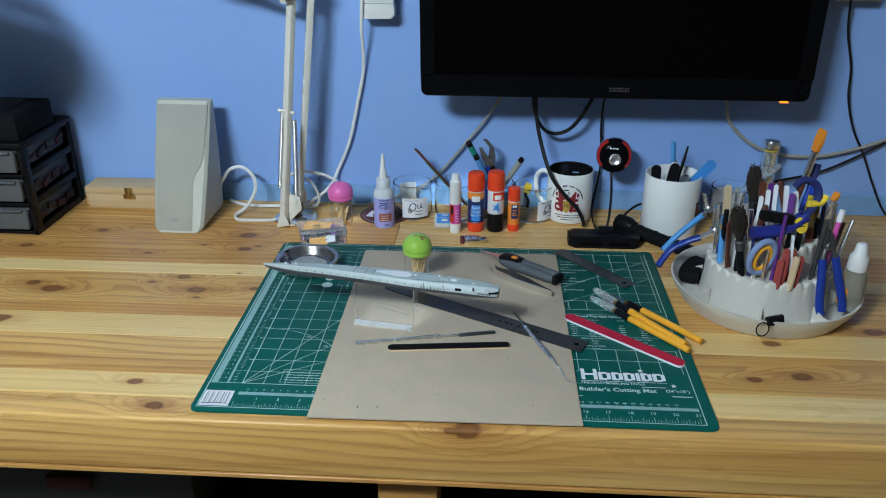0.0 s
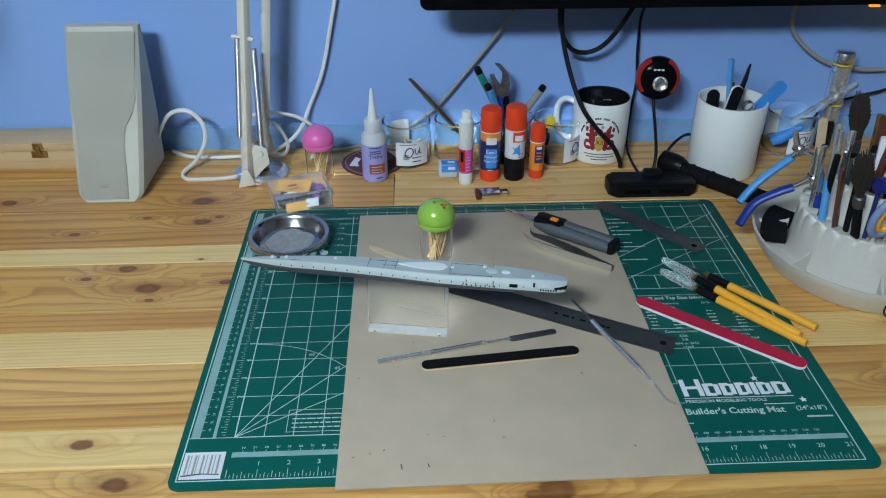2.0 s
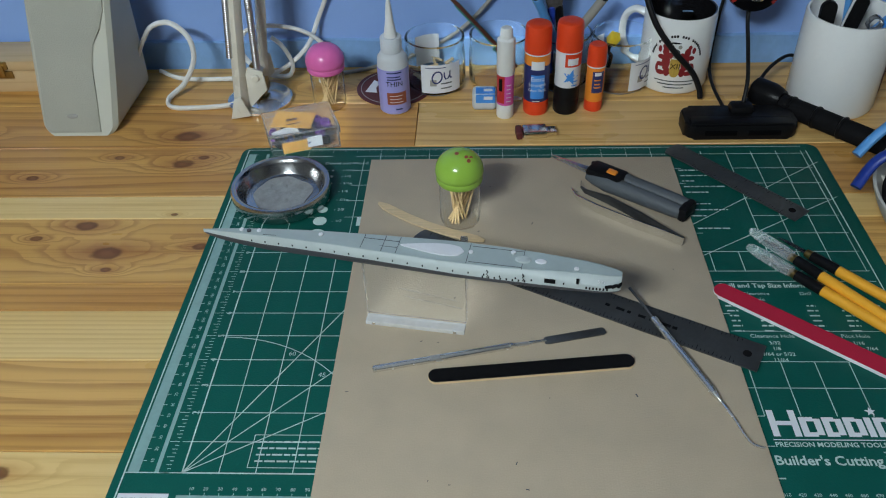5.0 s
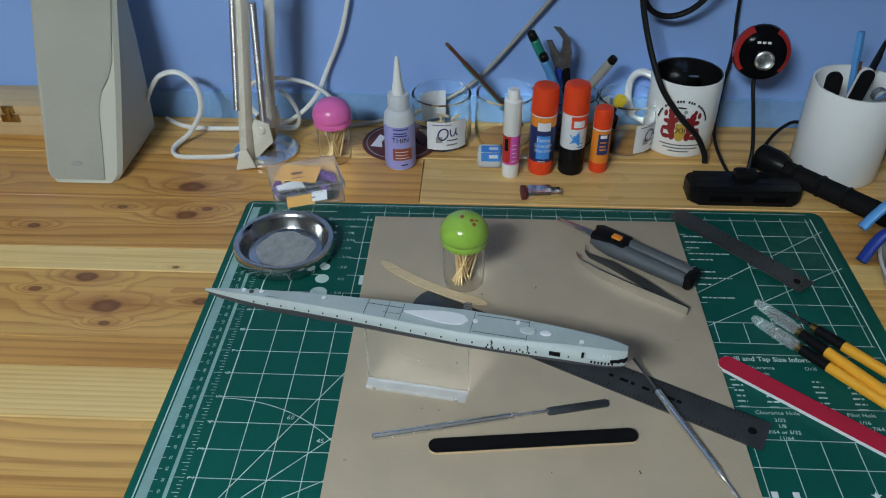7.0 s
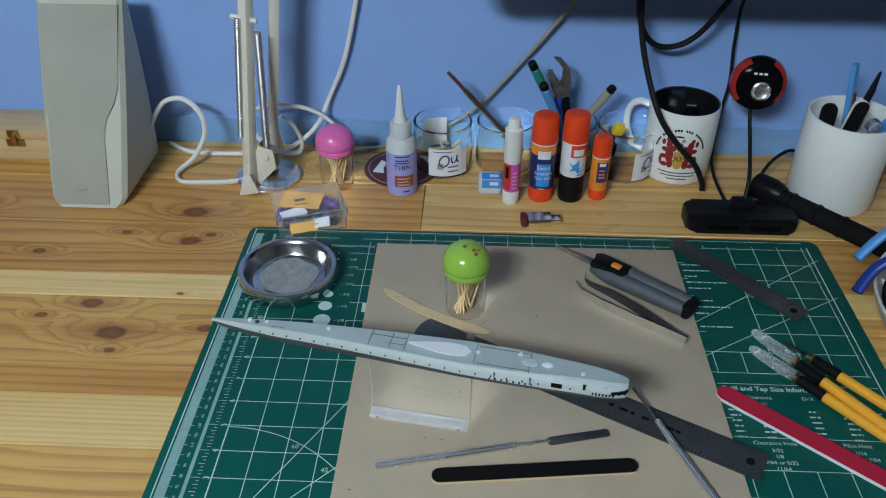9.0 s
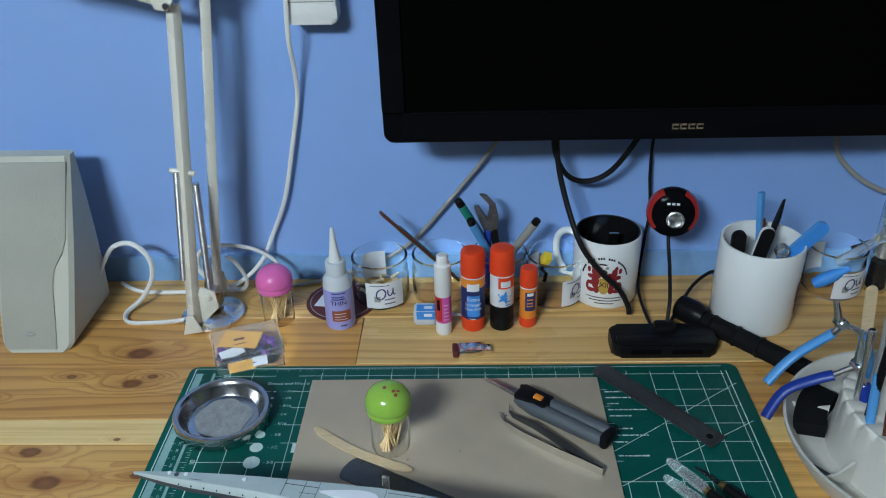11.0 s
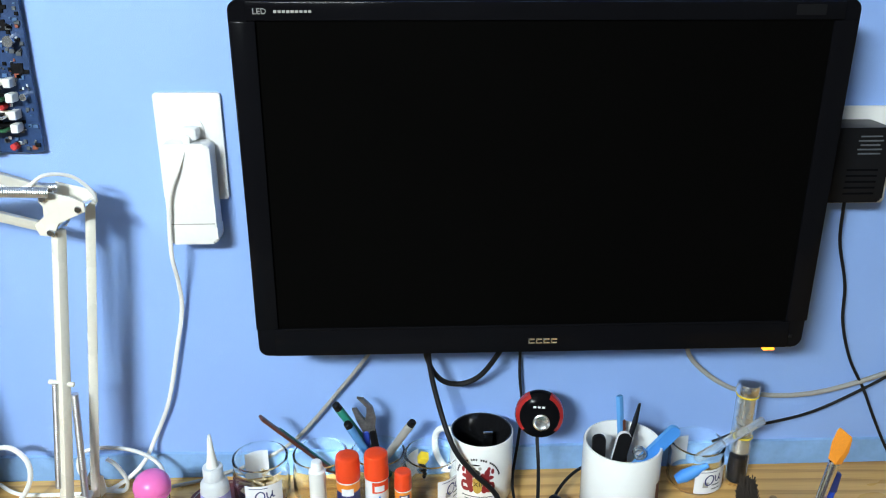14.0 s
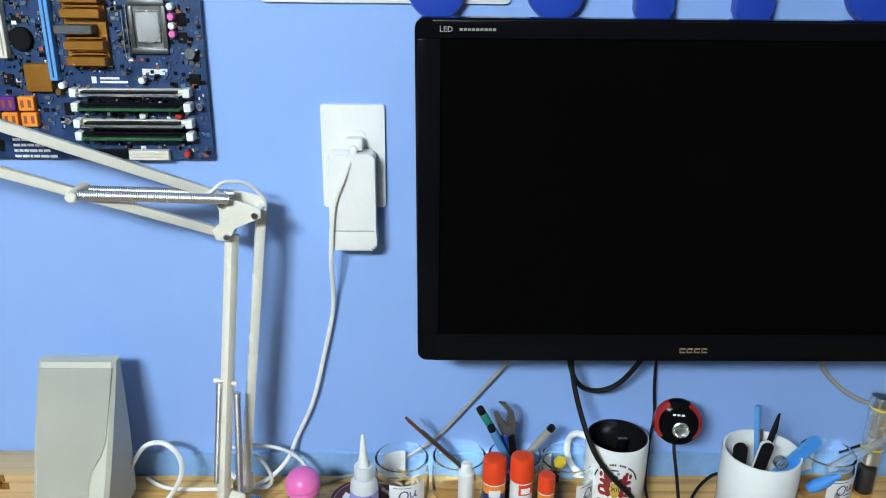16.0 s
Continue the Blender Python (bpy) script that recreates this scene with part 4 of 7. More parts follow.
def organizer():
    o = thing("drawer_organizer", (-0.536, 0.470, TOP), "black plastic three-drawer organizer with smoky drawers", "drawers", turn=0)
    w, d, h = 0.215, 0.170, 0.162
    body = Shape()
    for x in (-w / 2 + 0.004, w / 2 - 0.004):
        for y in (0.010, d - 0.007):
            body.box(x, y, h / 2, 0.008, 0.020 if y < 0.05 else 0.014, h, bevel=0.002)
        for k in range(4):
            body.box(x, d / 2, 0.006 + k * 0.05, 0.0075, d, 0.012, bevel=0.0015)
    body.box(0, d - 0.004, h / 2, w, 0.006, h, bevel=0.001)
    for k in range(4):
        body.box(0, d / 2, 0.004 + k * 0.051, w - 0.004, d - 0.004, 0.006, bevel=0.001)
    body.box(0, d / 2, h - 0.003, w + 0.004, d + 0.004, 0.010, bevel=0.003)
    part("frame", body, BLACK, o)
    # the dimness inside the drawers is put into the contents' colours
    dim_red, dim_brown, dim_pink = [material("dim_" + key + "_drawer_contents", c, 0.6, vary=0.4, scale=60.0) for key, c in (("red", (0.030, 0.008, 0.009)), ("brown", (0.022, 0.012, 0.008)), ("pink", (0.050, 0.010, 0.024)))]
    rnd = random.Random(3)
    for k in range(3):
        z = 0.012 + k * 0.051
        dr = part("drawer", Shape().box(0, 0.083, z + 0.018, w - 0.022, 0.150, 0.034, bevel=0.002).box(0, -0.002, z + 0.019, w - 0.020, 0.010, 0.038, bevel=0.004), SMOKE, o, "smoky translucent drawer")
        part("lip", Shape().box(0, -0.008, z + 0.036, w - 0.030, 0.010, 0.004, bevel=0.0015), SMOKE, dr)
        for j in range(4):
            inside = Shape().box(w / 2 - 0.0055, 0.035 + j * 0.033, z + 0.010 + rnd.uniform(0, 0.012), 0.003, 0.028, 0.006 + rnd.uniform(0, 0.008), turn=Matrix.Rotation(rnd.uniform(-0.4, 0.4), 3, "X"), bevel=0.001)
            part("content", inside, (dim_red, dim_brown, dim_pink)[(j + k) % 3], dr)
    return o


organizer()
case = thing("black_case", (-0.505, 0.515, TOP + 0.165), "boxy black electronics case on the drawer organizer", "case")
part("shell", Shape().box(0, 0.02, 0.022, 0.15, 0.12, 0.044, bevel=0.005), BLACK_MATT, case)
part("top_panel", Shape().box(-0.01, 0.02, 0.0445, 0.11, 0.09, 0.003, bevel=0.001), BLACK, case)
part("label", Shape().box(-0.05, -0.0405, 0.026, 0.05, 0.001, 0.010), GREY_PLASTIC, case)


def lamp():
    l = thing("desk_lamp", (0, 0.575, TOP), "cream enamelled spring-arm desk lamp with its arm reaching out", "lamp")
    part("base_disc", Shape().lathe([(0, 0), (0.035, 0), (0.038, 0.002), (0.038, 0.005), (0.035, 0.007), (0, 0.007)], 40, pose(-0.004, -0.004, 0)), CHROME, l, "round steel lamp foot")
    part("pivot", Shape().rod((-0.006, 0.004, 0.006), (-0.006, 0.004, 0.045), 0.006).box(-0.006, 0.004, 0.020, 0.024, 0.020, 0.020, bevel=0.002), BRASS, l)

    def bracket(pts, y, name="bracket"):
        return part(name, Shape().prism(pts, -0.0015, 0.0015, pose(0, y, 0) @ UPRIGHT, bevel=0.0005), CREAM_METAL, l)

    for y in (-0.030, 0.014):
        bracket([(-0.026, -0.002), (-0.010, 0.006), (0.014, 0.030), (0.012, 0.052), (-0.004, 0.058), (-0.022, 0.020)], y)
    bracket([(-0.030, 0.000), (-0.006, 0.004), (-0.014, 0.028), (-0.022, 0.026)], -0.044, "foot_plate")

    def bar(a, b, wid=0.0095, name="arm_bar"):
        a, b = Vector(a), Vector(b)
        n = (b - a).length
        t = (b - a).to_track_quat("Z", "Y").to_matrix()
        c = (a + b) / 2
        return part(name, Shape().box(*c, wid, wid * 0.9, n, turn=t, bevel=0.0012), CREAM_METAL, l)

    bar((-0.018, -0.035, 0.012), (0.013, 0.008, 0.380), 0.0125)
    bar((0.002, 0.006, 0.030), (0.045, 0.024, 0.406), 0.0115)
    # upper joint
    for y in (-0.004, 0.032):
        bracket([(-0.002, 0.377), (0.012, 0.375), (0.020, 0.391), (0.050, 0.403), (0.050, 0.413), (0.038, 0.419), (0.008, 0.427), (0.002, 0.415), (0.012, 0.403), (-0.006, 0.389)], y, "joint_plate")
    bar((0.004, 0.010, 0.380), (0.006, 0.010, 0.419), 0.010)
    for a, b in (((0.011, -0.010, 0.381), (0.011, 0.038, 0.381)), ((0.043, -0.008, 0.406), (0.043, 0.036, 0.406)), ((0.008, -0.010, 0.419), (0.008, 0.038, 0.419))):
        part("joint_bolt", Shape().rod(a, b, 0.004), STEEL, l)
    bar((0.008, 0.008, 0.423), (-0.418, -0.188, 0.645), 0.012)
    bar((-0.004, 0.002, 0.386), (-0.420, -0.190, 0.590), 0.011)

    def spring(a, b, r=0.0055):
        a, b = Vector(a), Vector(b)
        n = (b - a).length
        m = Matrix.Translation(a) @ (b - a).to_track_quat("Z", "Y").to_matrix().to_4x4()
        turns = int(n / 0.0022)
        prof = [(0, 0)] + [(r - (0.0004 if k % 2 else 0.0), n * k / (turns * 2)) for k in range(turns * 2 + 1)] + [(0, n)]
        part("spring", Shape().lathe(prof, 14, m), SPRING, l)

    spring((-0.0215, -0.030, 0.070), (-0.0100, -0.016, 0.202), 0.0040)
    spring((0.004, -0.024, 0.045), (0.0085, -0.014, 0.186), 0.0042)
    spring((-0.124, -0.066, 0.447), (0.017, -0.012, 0.427), 0.0058)
    spring((-0.124, -0.042, 0.4455), (0.016, 0.014, 0.4255), 0.0050)
    for a, b, r in (((-0.018, -0.014, 0.203), (0.010, -0.014, 0.198), 0.003), ((-0.126, -0.076, 0.4465), (-0.126, -0.036, 0.4480), 0.0060), ((0.003, -0.034, 0.045), (0.003, -0.008, 0.045), 0.0045)):
        part("spring_pin", Shape().rod(a, b, r), CREAM_METAL, l)
    head = Shape().lathe([(0.020, 0.075), (0.030, 0.060), (0.055, 0.035), (0.075, 0.0), (0.073, 0.0), (0.052, 0.032), (0.028, 0.056), (0.018, 0.071)], 36, pose(-0.488, -0.215, 0.425, 14, 10, 0) @ Matrix.Scale(1.5, 4))
    part("shade", head, CREAM_METAL, l)
    for a, b, r in (((-0.418, -0.188, 0.640), (-0.468, -0.222, 0.530), 0.008), ((-0.418, -0.188, 0.650), (-0.424, -0.190, 0.585), 0.006)):
        part("swivel", Shape().rod(a, b, r), CREAM_METAL, l)
    wire = [(-0.03, -0.004, 0.436), (-0.008, -0.006, 0.431), (0.010, 0.002, 0.442), (0.032, 0.018, 0.436), (0.048, 0.028, 0.415), (0.046, 0.032, 0.400)]
    part("lamp_cord", Shape().tube(wire, 0.0021, 8, 6), WHITE_CABLE, l)
    return l


lamp()


def caddy():
    c = thing("tool_caddy", (0.742, 0.312, TOP), "round grey plastic tool carousel with tray and scalloped holder", "tool caddy")
    R = 0.130
    part("tray", Shape().lathe([(0, 0.004), (0.100, 0.004), (0.104, 0.0), (0.112, 0.002), (R - 0.006, 0.020), (R, 0.032), (R + 0.001, 0.036), (R - 0.002, 0.036), (R - 0.006, 0.028), (0.112, 0.010), (0.100, 0.008), (0, 0.008)], 72), CADDY, c)

    def scallop(name, r, z0, z1, n, lip, inner):
        """An upright ring whose wall is scalloped by the holes behind it."""
        s = Shape()
        N = n * 8
        rows = []
        for z, dr in ((z0, 0.004), (z0 + 0.45 * (z1 - z0), 0.001), (z0 + 0.86 * (z1 - z0), 0.0), (z1 - 0.002, 0.0), (z1, -0.0015)):
            row = []
            for i in range(N):
                a = 2 * math.pi * i / N
                depth = lip * max(0.0, (z - z0) / (z1 - z0) - 0.86) / 0.14
                row.append(s.bm.verts.new(((r + dr - depth * (0.5 + 0.5 * math.cos(n * a)) ** 2) * math.cos(a), (r + dr - depth * (0.5 + 0.5 * math.cos(n * a)) ** 2) * math.sin(a), z - (0.004 * (0.5 + 0.5 * math.cos(n * a)) ** 2 if z > z1 - 0.003 else 0))))
            rows.append(row)
        for z in (z1 - 0.004, z1 - 0.022):
            rows.append([s.bm.verts.new((inner * math.cos(2 * math.pi * i / N), inner * math.sin(2 * math.pi * i / N), z)) for i in range(N)])
        for a, b in zip(rows, rows[1:]):
            for i in range(N):
                s.bm.faces.new((a[i], a[(i + 1) % N], b[(i + 1) % N], b[i]))
        s.bm.faces.new(rows[-1])
        part(name, s, CADDY, c)

    scallop("holder_ring", 0.084, 0.008, 0.070, 30, 0.0035, 0.060)
    scallop("upper_holder", 0.060, 0.040, 0.112, 20, 0.005, 0.040)
    for a in (200, 252, 300, 345, 30, 95, 150):
        s = Shape()
        ca, sa = math.cos(radians(a)), math.sin(radians(a))
        t = Matrix.Rotation(radians(a), 4, "Z")
        s.prism([(0.089, 0.009), (0.121, 0.022), (0.123, 0.026), (0.106, 0.025), (0.089, 0.034)], -0.0012, 0.0012, t @ UPRIGHT)
        part("divider", s, CADDY, c)
    return c


caddy()


# ---- on the cutting mat ----
def nearer(x, y, z):
    """What lies on the sheet or mat sits a little towards the bench's front edge, by its height over the bench."""
    if z < TOP + 0.001:
        return x, y
    d = Vector((0.25 - x, -0.35 - y)).normalized() * (1.3 * (z - TOP))
    return x + d.x, y + d.y


def submarine():
    """A model hull, bow to the left, on a clear stand."""
    bow, stern = (0.0345, 0.2245), (0.3575, 0.1660)
    (cx, cy), turn, n = on_line(bow, stern)
    s = thing("submarine_model", (cx, cy, 0.8185), "grey unfinished plastic submarine hull with a dark underside", "model ship", turn=turn)
    half, top, water, bottom = n / 2, 0.0188, 0.0114, 0.0020

    def beam(u):
        """Half the width along the hull, u from 0 at the bow to 1 at the stern."""
        b = 0.0152 * min(1.0, (u / 0.62)) ** 0.75
        if u > 0.93:
            b *= math.sqrt(max(0.0, 1 - ((u - 0.93) / 0.0705) ** 2)) * 0.55 + 0.45
        if u > 0.70:
            b *= 1 - 0.22 * ((u - 0.70) / 0.30) ** 2
        return max(b, 0.0007)

    def crown(u):
        """How much of the beam the flat deck takes."""
        return 0.84 - (0.42 * ((u - 0.68) / 0.32) ** 1.3 if u > 0.68 else 0.0)

    def rise(u):
        return -0.0065 * max(0.0, 1 - u / 0.40) ** 2 - (0.003 * ((u - 0.85) / 0.15) ** 2 if u > 0.85 else 0.0)

    US = [0, 0.01, 0.03, 0.06, 0.1, 0.16, 0.24, 0.33, 0.43, 0.53, 0.63, 0.73, 0.82, 0.88, 0.93, 0.955, 0.975, 0.988, 0.996, 1.0]
    upper, lower, deck = [], [], []
    for u in US:
        x, b, z = -half + n * u, beam(u), rise(u)
        low = water + (top - water) * 0.75 * max(0.0, 1 - u / 0.14) if u < 0.14 else water - 0.0020 * min(1.0, max(0.0, (u - 0.5) / 0.35))
        upper.append([(x, -b, low + z), (x, -b * 0.98, (low + top) / 2 + z), (x, -b * (crown(u) + 0.98) / 2, top - 0.0014 - 0.002 * (0.84 - crown(u)) + z), (x, -b * crown(u), top + z), (x, b * crown(u), top + z), (x, b * (crown(u) + 0.98) / 2, top - 0.002 + z), (x, b * 0.98, (low + top) / 2 + z), (x, b, low + z)])
        keel = low - (low - bottom) * min(1.0, (u / 0.2)) ** 0.6 * (1.0 if u < 0.9 else max(0.25, 1 - (u - 0.9) * 6)) - 0.0004
        lower.append([(x, -b * 0.995, low + z - 0.0002), (x, -b * 0.97, low - 0.35 * (low - keel) + z), (x, -b * 0.75, low - 0.75 * (low - keel) + z), (x, -b * 0.2, keel + z), (x, b * 0.2, keel + z), (x, b * 0.75, low - 0.75 * (low - keel) + z), (x, b * 0.97, low - 0.35 * (low - keel) + z), (x, b * 0.995, low + z - 0.0002)])
        deck.append([(x, -b * (crown(u) - 0.04), top + z - 0.001), (x, -b * (crown(u) - 0.05), top + 0.0004 + z), (x, b * (crown(u) - 0.05), top + 0.0004 + z), (x, b * (crown(u) - 0.04), top + z - 0.001)])
    part("upper_hull", Shape().loft(upper), HULL, s)
    part("lower_hull", Shape().loft(lower), KEEL, s, "dark grey underside")
    part("deck", Shape().loft(deck), DECK, s)
    # the unpainted pale patch where the sail will sit
    def on_deck(u):
        return -half + n * u, top + 0.0006 + rise(u)
    x0, z0 = on_deck(0.645)
    x1, z1 = on_deck(0.495)
    sail = [(x0 + (x1 - x0) * t, 0.0062 * math.sin(math.pi * t ** 0.55) ** 0.9 + 0.0002) for t in (0, 0.08, 0.2, 0.35, 0.5, 0.65, 0.8, 0.9, 0.97, 1.0)]
    part("sail_seat", Shape().prism(sail + [(x, -y) for x, y in sail[::-1][1:-1]], z1, z1 + 0.0011), PAPER, s, "white bare sail seat")
    for u, w, d in ((0.78, 0.012, 0.0075), (0.82, 0.0085, 0.005)):
        x, z = on_deck(u)
        part("hatch", Shape().lathe([(w / 2, 0), (w / 2, 0.0008), (w / 2 - 0.0006, 0.0012), (0, 0.0012)], 20, pose(x, -0.001, z), squash=d / w), PAPER if w < 0.01 else HULL, s)
    for u, y in ((0.12, 0.0), (0.10, 0.001), (0.145, 0.001), (0.30, 0.002), (0.66, 0.001), (0.755, 0.006), (0.9, -0.004)):
        x, z = on_deck(u)
        part("deck_fitting", Shape().lathe([(0.0018, 0), (0.0018, 0.001), (0, 0.0013)], 12, pose(x, y, z)), PAPER if y else KEEL, s)
    seams = Shape()
    for u in (0.405, 0.455, 0.49, 0.655, 0.78):
        x, z = on_deck(u)
        seams.box(x, 0, z - 0.0002, 0.0004, beam(u) * 1.5, 0.0006)
    for u0, u1, y in ((0.16, 0.49, -0.003), (0.405, 0.49, 0.004), (0.66, 0.78, 0.0085), (0.66, 0.78, -0.0095)):
        xa, za = on_deck(u0)
        xb, zb = on_deck(u1)
        seams.box((xa + xb) / 2, y, (za + zb) / 2 - 0.0002, xb - xa, 0.0004, 0.0006, turn=Matrix.Rotation(math.atan2(za - zb, xb - xa), 3, "Y"))
    part("panel_line", seams, KEEL, s, kind="stuff")
    # flood holes along the near side
    marks = Shape()
    for k in range(22):
        u = 0.13 + 0.0355 * k
        marks.box(-half + n * u, -beam(u) * 0.985, water + 0.0026 + rise(u) - 0.0012 * max(0.0, (u - 0.5) / 0.4), 0.0009, 0.0012, 0.0013)
    for k in range(8):
        u = 0.695 + 0.0135 * k
        marks.box(-half + n * u, -beam(u) * 0.99, water + 0.0000 + rise(u), 0.0011, 0.0012, 0.0014)
    for u in (0.705, 0.785):
        for k in range(5):
            marks.box(-half + n * u + 0.0006 * (k % 2), -beam(u) * 0.985, water + 0.0002 + 0.0014 * k + rise(u), 0.0007, 0.0012, 0.0007)
    for u, w, h, dz in ((0.845, 0.008, 0.0032, 0.0022), (0.905, 0.0018, 0.0045, 0.0048)):
        marks.box(-half + n * u, -beam(u) * 0.98, water + dz + rise(u), w, 0.0012, h)
    for k in range(7):
        u = 0.925 + 0.0075 * k
        marks.box(-half + n * u, -beam(u) * 0.99, water + 0.0002 + rise(u), 0.0012, 0.002, 0.0014)
    part("flood_hole", marks, BLACK_MATT, s, kind="stuff")
    ports = Shape()
    for u, a in ((0.972, 18), (0.986, 40), (0.9965, 66)):
        ports.box(-half + n * u, -beam(u) * 0.95, water + 0.0002, 0.0050, 0.0016, 0.0022, turn=Matrix.Rotation(radians(a), 3, "Z"))
    part("stern_opening", ports, BLACK_MATT, s)
    part("hull_number", Shape().text("571", 0.0042, pose(-half + n * 0.957, -beam(0.957) * 0.985 - 0.0003, water + 0.0052) @ UPRIGHT, 0.0001), PAPER, s)
    return s


submarine()

stand = thing("display_stand", (0.203, 0.197, CARD_TOP), "clear acrylic display stand under the model hull", "display stand", turn=-9)
# the lamp's gleam on the clear foot is put into a pale, half-opaque colour
part("foot", Shape().box(0, -0.0055, 0.0022, 0.082, 0.0095, 0.0044, bevel=0.0008), material("gleam_pale_acrylic", (0.93, 0.96, 0.98), 0.06, vary=0.12, scale=90.0, bump=0.0, glass=0.5, ior=1.49), stand, "polished acrylic foot, coloured pale to stand for its gleam", clear=True)
part("front_plate", Shape().box(0, 0.001, 0.0325, 0.082, 0.0025, 0.056, bevel=0.0005), ACRYLIC, stand, clear=True)
part("back_leg", Shape().box(0.032, 0.046, 0.028, 0.006, 0.003, 0.056, bevel=0.0005), CLEAR_BOX, stand, clear=True)
# cloudy strips for the light that the plate's cut edges catch
for x in (-0.0413, 0.0413):
    part("plate_edge", Shape().box(x, 0.001, 0.0325, 0.0009, 0.0027, 0.056), CLEAR_BOX, stand, "pale strip for the gleam along the cut edge", clear=True)
# two pale slanting lines across the plate, laid on as thin strips
for x, z in ((0.010, 0.032), (0.014, 0.024)):
    part("diagonal_strip", Shape().box(x, -0.0006, z, 0.048, 0.0006, 0.0006, turn=Matrix.Rotation(0.16, 3, "Y")), CLEAR_BOX, stand)
for x in (-0.034, 0.033):
    part("screw", Shape().rod((x, -0.0108, 0.0022), (x, -0.002, 0.0022), 0.0015, seg=10), STEEL, stand)

dish = thing("metal_dish", (0.0590, 0.3745, MAT_TOP), "shallow round steel paint dish with dried residue", "dish")
dish.scale = (1, 1, 1.25)
part("bowl", Shape().lathe([(0, 0), (0.0450, 0), (0.0478, 0.0018), (0.0490, 0.0065), (0.0493, 0.0112), (0.0480, 0.0138), (0.0455, 0.0143), (0.0430, 0.0132), (0.0410, 0.0105), (0.0372, 0.0036), (0.0358, 0.0024), (0, 0.0024)], 64), material("worn_dish_steel", (0.50, 0.50, 0.50), 0.20, metal=1.0, vary=0.2, scale=60.0, bump=0.1), dish)
film = Shape()
rnd = random.Random(8)
film.prism([((0.0285 + 0.004 * noise.noise((math.cos(a) * 1.6, math.sin(a) * 1.6, 2))) * math.cos(a), (0.0285 + 0.004 * noise.noise((math.cos(a) * 1.6, math.sin(a) * 1.6, 2))) * math.sin(a)) for a in [2 * math.pi * k / 40 for k in range(40)]], 0.0027, 0.0031)
for k in range(60):
    a, r = rnd.uniform(0, 6.28), 0.022 * math.sqrt(rnd.random())
    film.box(r * math.cos(a), r * math.sin(a), 0.0033, rnd.uniform(0.0006, 0.002), rnd.uniform(0.0006, 0.002), 0.0007, turn=Matrix.Rotation(a, 3, "Z"))
part("residue", film, material("dried_paint_residue", (0.30, 0.31, 0.31), 0.6, vary=0.3, scale=160.0, bump=0.5, fine=700.0), dish)


def pick_holder(place, cap, label, dots, tall=1.0):
    h = thing("toothpick_holder", place, label, "toothpick holder", group="toothpick holders")
    h.scale = (1, 1, tall)
    part("cup", Shape().lathe([(0, 0), (0.0165, 0), (0.0185, 0.002), (0.0192, 0.010), (0.0192, 0.052), (0.0180, 0.052), (0.0180, 0.010), (0.0172, 0.003), (0, 0.002)], 40), CLEAR, h, "clear plastic cup", clear=True)
    part("cap", Shape().lathe([(0.0180, 0.0485), (0.0205, 0.0485), (0.0213, 0.0500), (0.0215, 0.0535), (0.0209, 0.0550), (0.0218, 0.0560), (0.0222, 0.0595), (0.0212, 0.0655), (0.0182, 0.0715), (0.0130, 0.0763), (0.0060, 0.0790), (0, 0.0795)], 44), cap, h)
    rnd = random.Random(5)
    for k in range(22):
        a, r = rnd.uniform(0, 6.28), rnd.uniform(0, 0.008)
        foot = (1.3 * r * math.cos(a) - 0.004, 1.3 * r * math.sin(a), 0.003)
        tip = (0.013 * math.cos(a * 1.7) + 0.003, 0.013 * math.sin(a * 1.7), 0.054)
        part("toothpick", Shape().rod(foot, tip, 0.0010, 0.0010, 6), PICK_WOOD, h)
    for k in range(dots):
        part("hole", Shape().lathe([(0.0019, -0.001), (0.0019, 0.0006), (0, 0.0007)], 10, pose(*((0.0065, -0.0065, 0.0776), (0.0105, -0.0055, 0.0762), (-0.002, -0.003, 0.0792), (0.0085, -0.0098, 0.0758))[k], 35 if k != 2 else 10, 30 if k != 2 else -5, 0)), RUST, h)


pick_holder((0.2365, 0.333, CARD_TOP), GREEN_CAP, "clear toothpick holder with a lime green domed cap", 4, 0.96)
pick_holder((0.081, 0.560, TOP), PINK_CAP, "clear toothpick holder with a pink domed cap", 0, 0.97)


def craft_stick():
    s = Shape()
    secs = []
    a, b, bend = Vector((0.156, 0.366)), Vector((0.2585, 0.3055)), 0.007
    d = (b - a).normalized()
    side = Vector((-d.y, d.x))
    n = 14
    for i in range(n + 1):
        u = i / n
        c = a + (b - a) * u - side * bend * math.sin(math.pi * u)
        w = 0.0048 * math.sqrt(max(0.05, 1 - (abs(2 * u - 1)) ** 10))
        z = CARD_TOP + 0.0012 + (0.0012 if u > 0.55 else 0.0012 * u / 0.55)
        secs.append([(c.x + side.x * w, c.y + side.y * w, z), (c.x - side.x * w, c.y - side.y * w, z), (c.x - side.x * w, c.y - side.y * w, z + 0.0017), (c.x + side.x * w, c.y + side.y * w, z + 0.0017)])
    o = Vector(((a + b) / 2).to_3d())
    s.loft([[(p[0] - o.x, p[1] - o.y, p[2] - CARD_TOP - 0.0012) for p in q] for q in secs])
    solo("craft_stick", s, STICK_WOOD, (*nearer(o.x, o.y, CARD_TOP), CARD_TOP + 0.0002), "curved pale wooden craft stick across a steel ruler", "craft stick")


craft_stick()


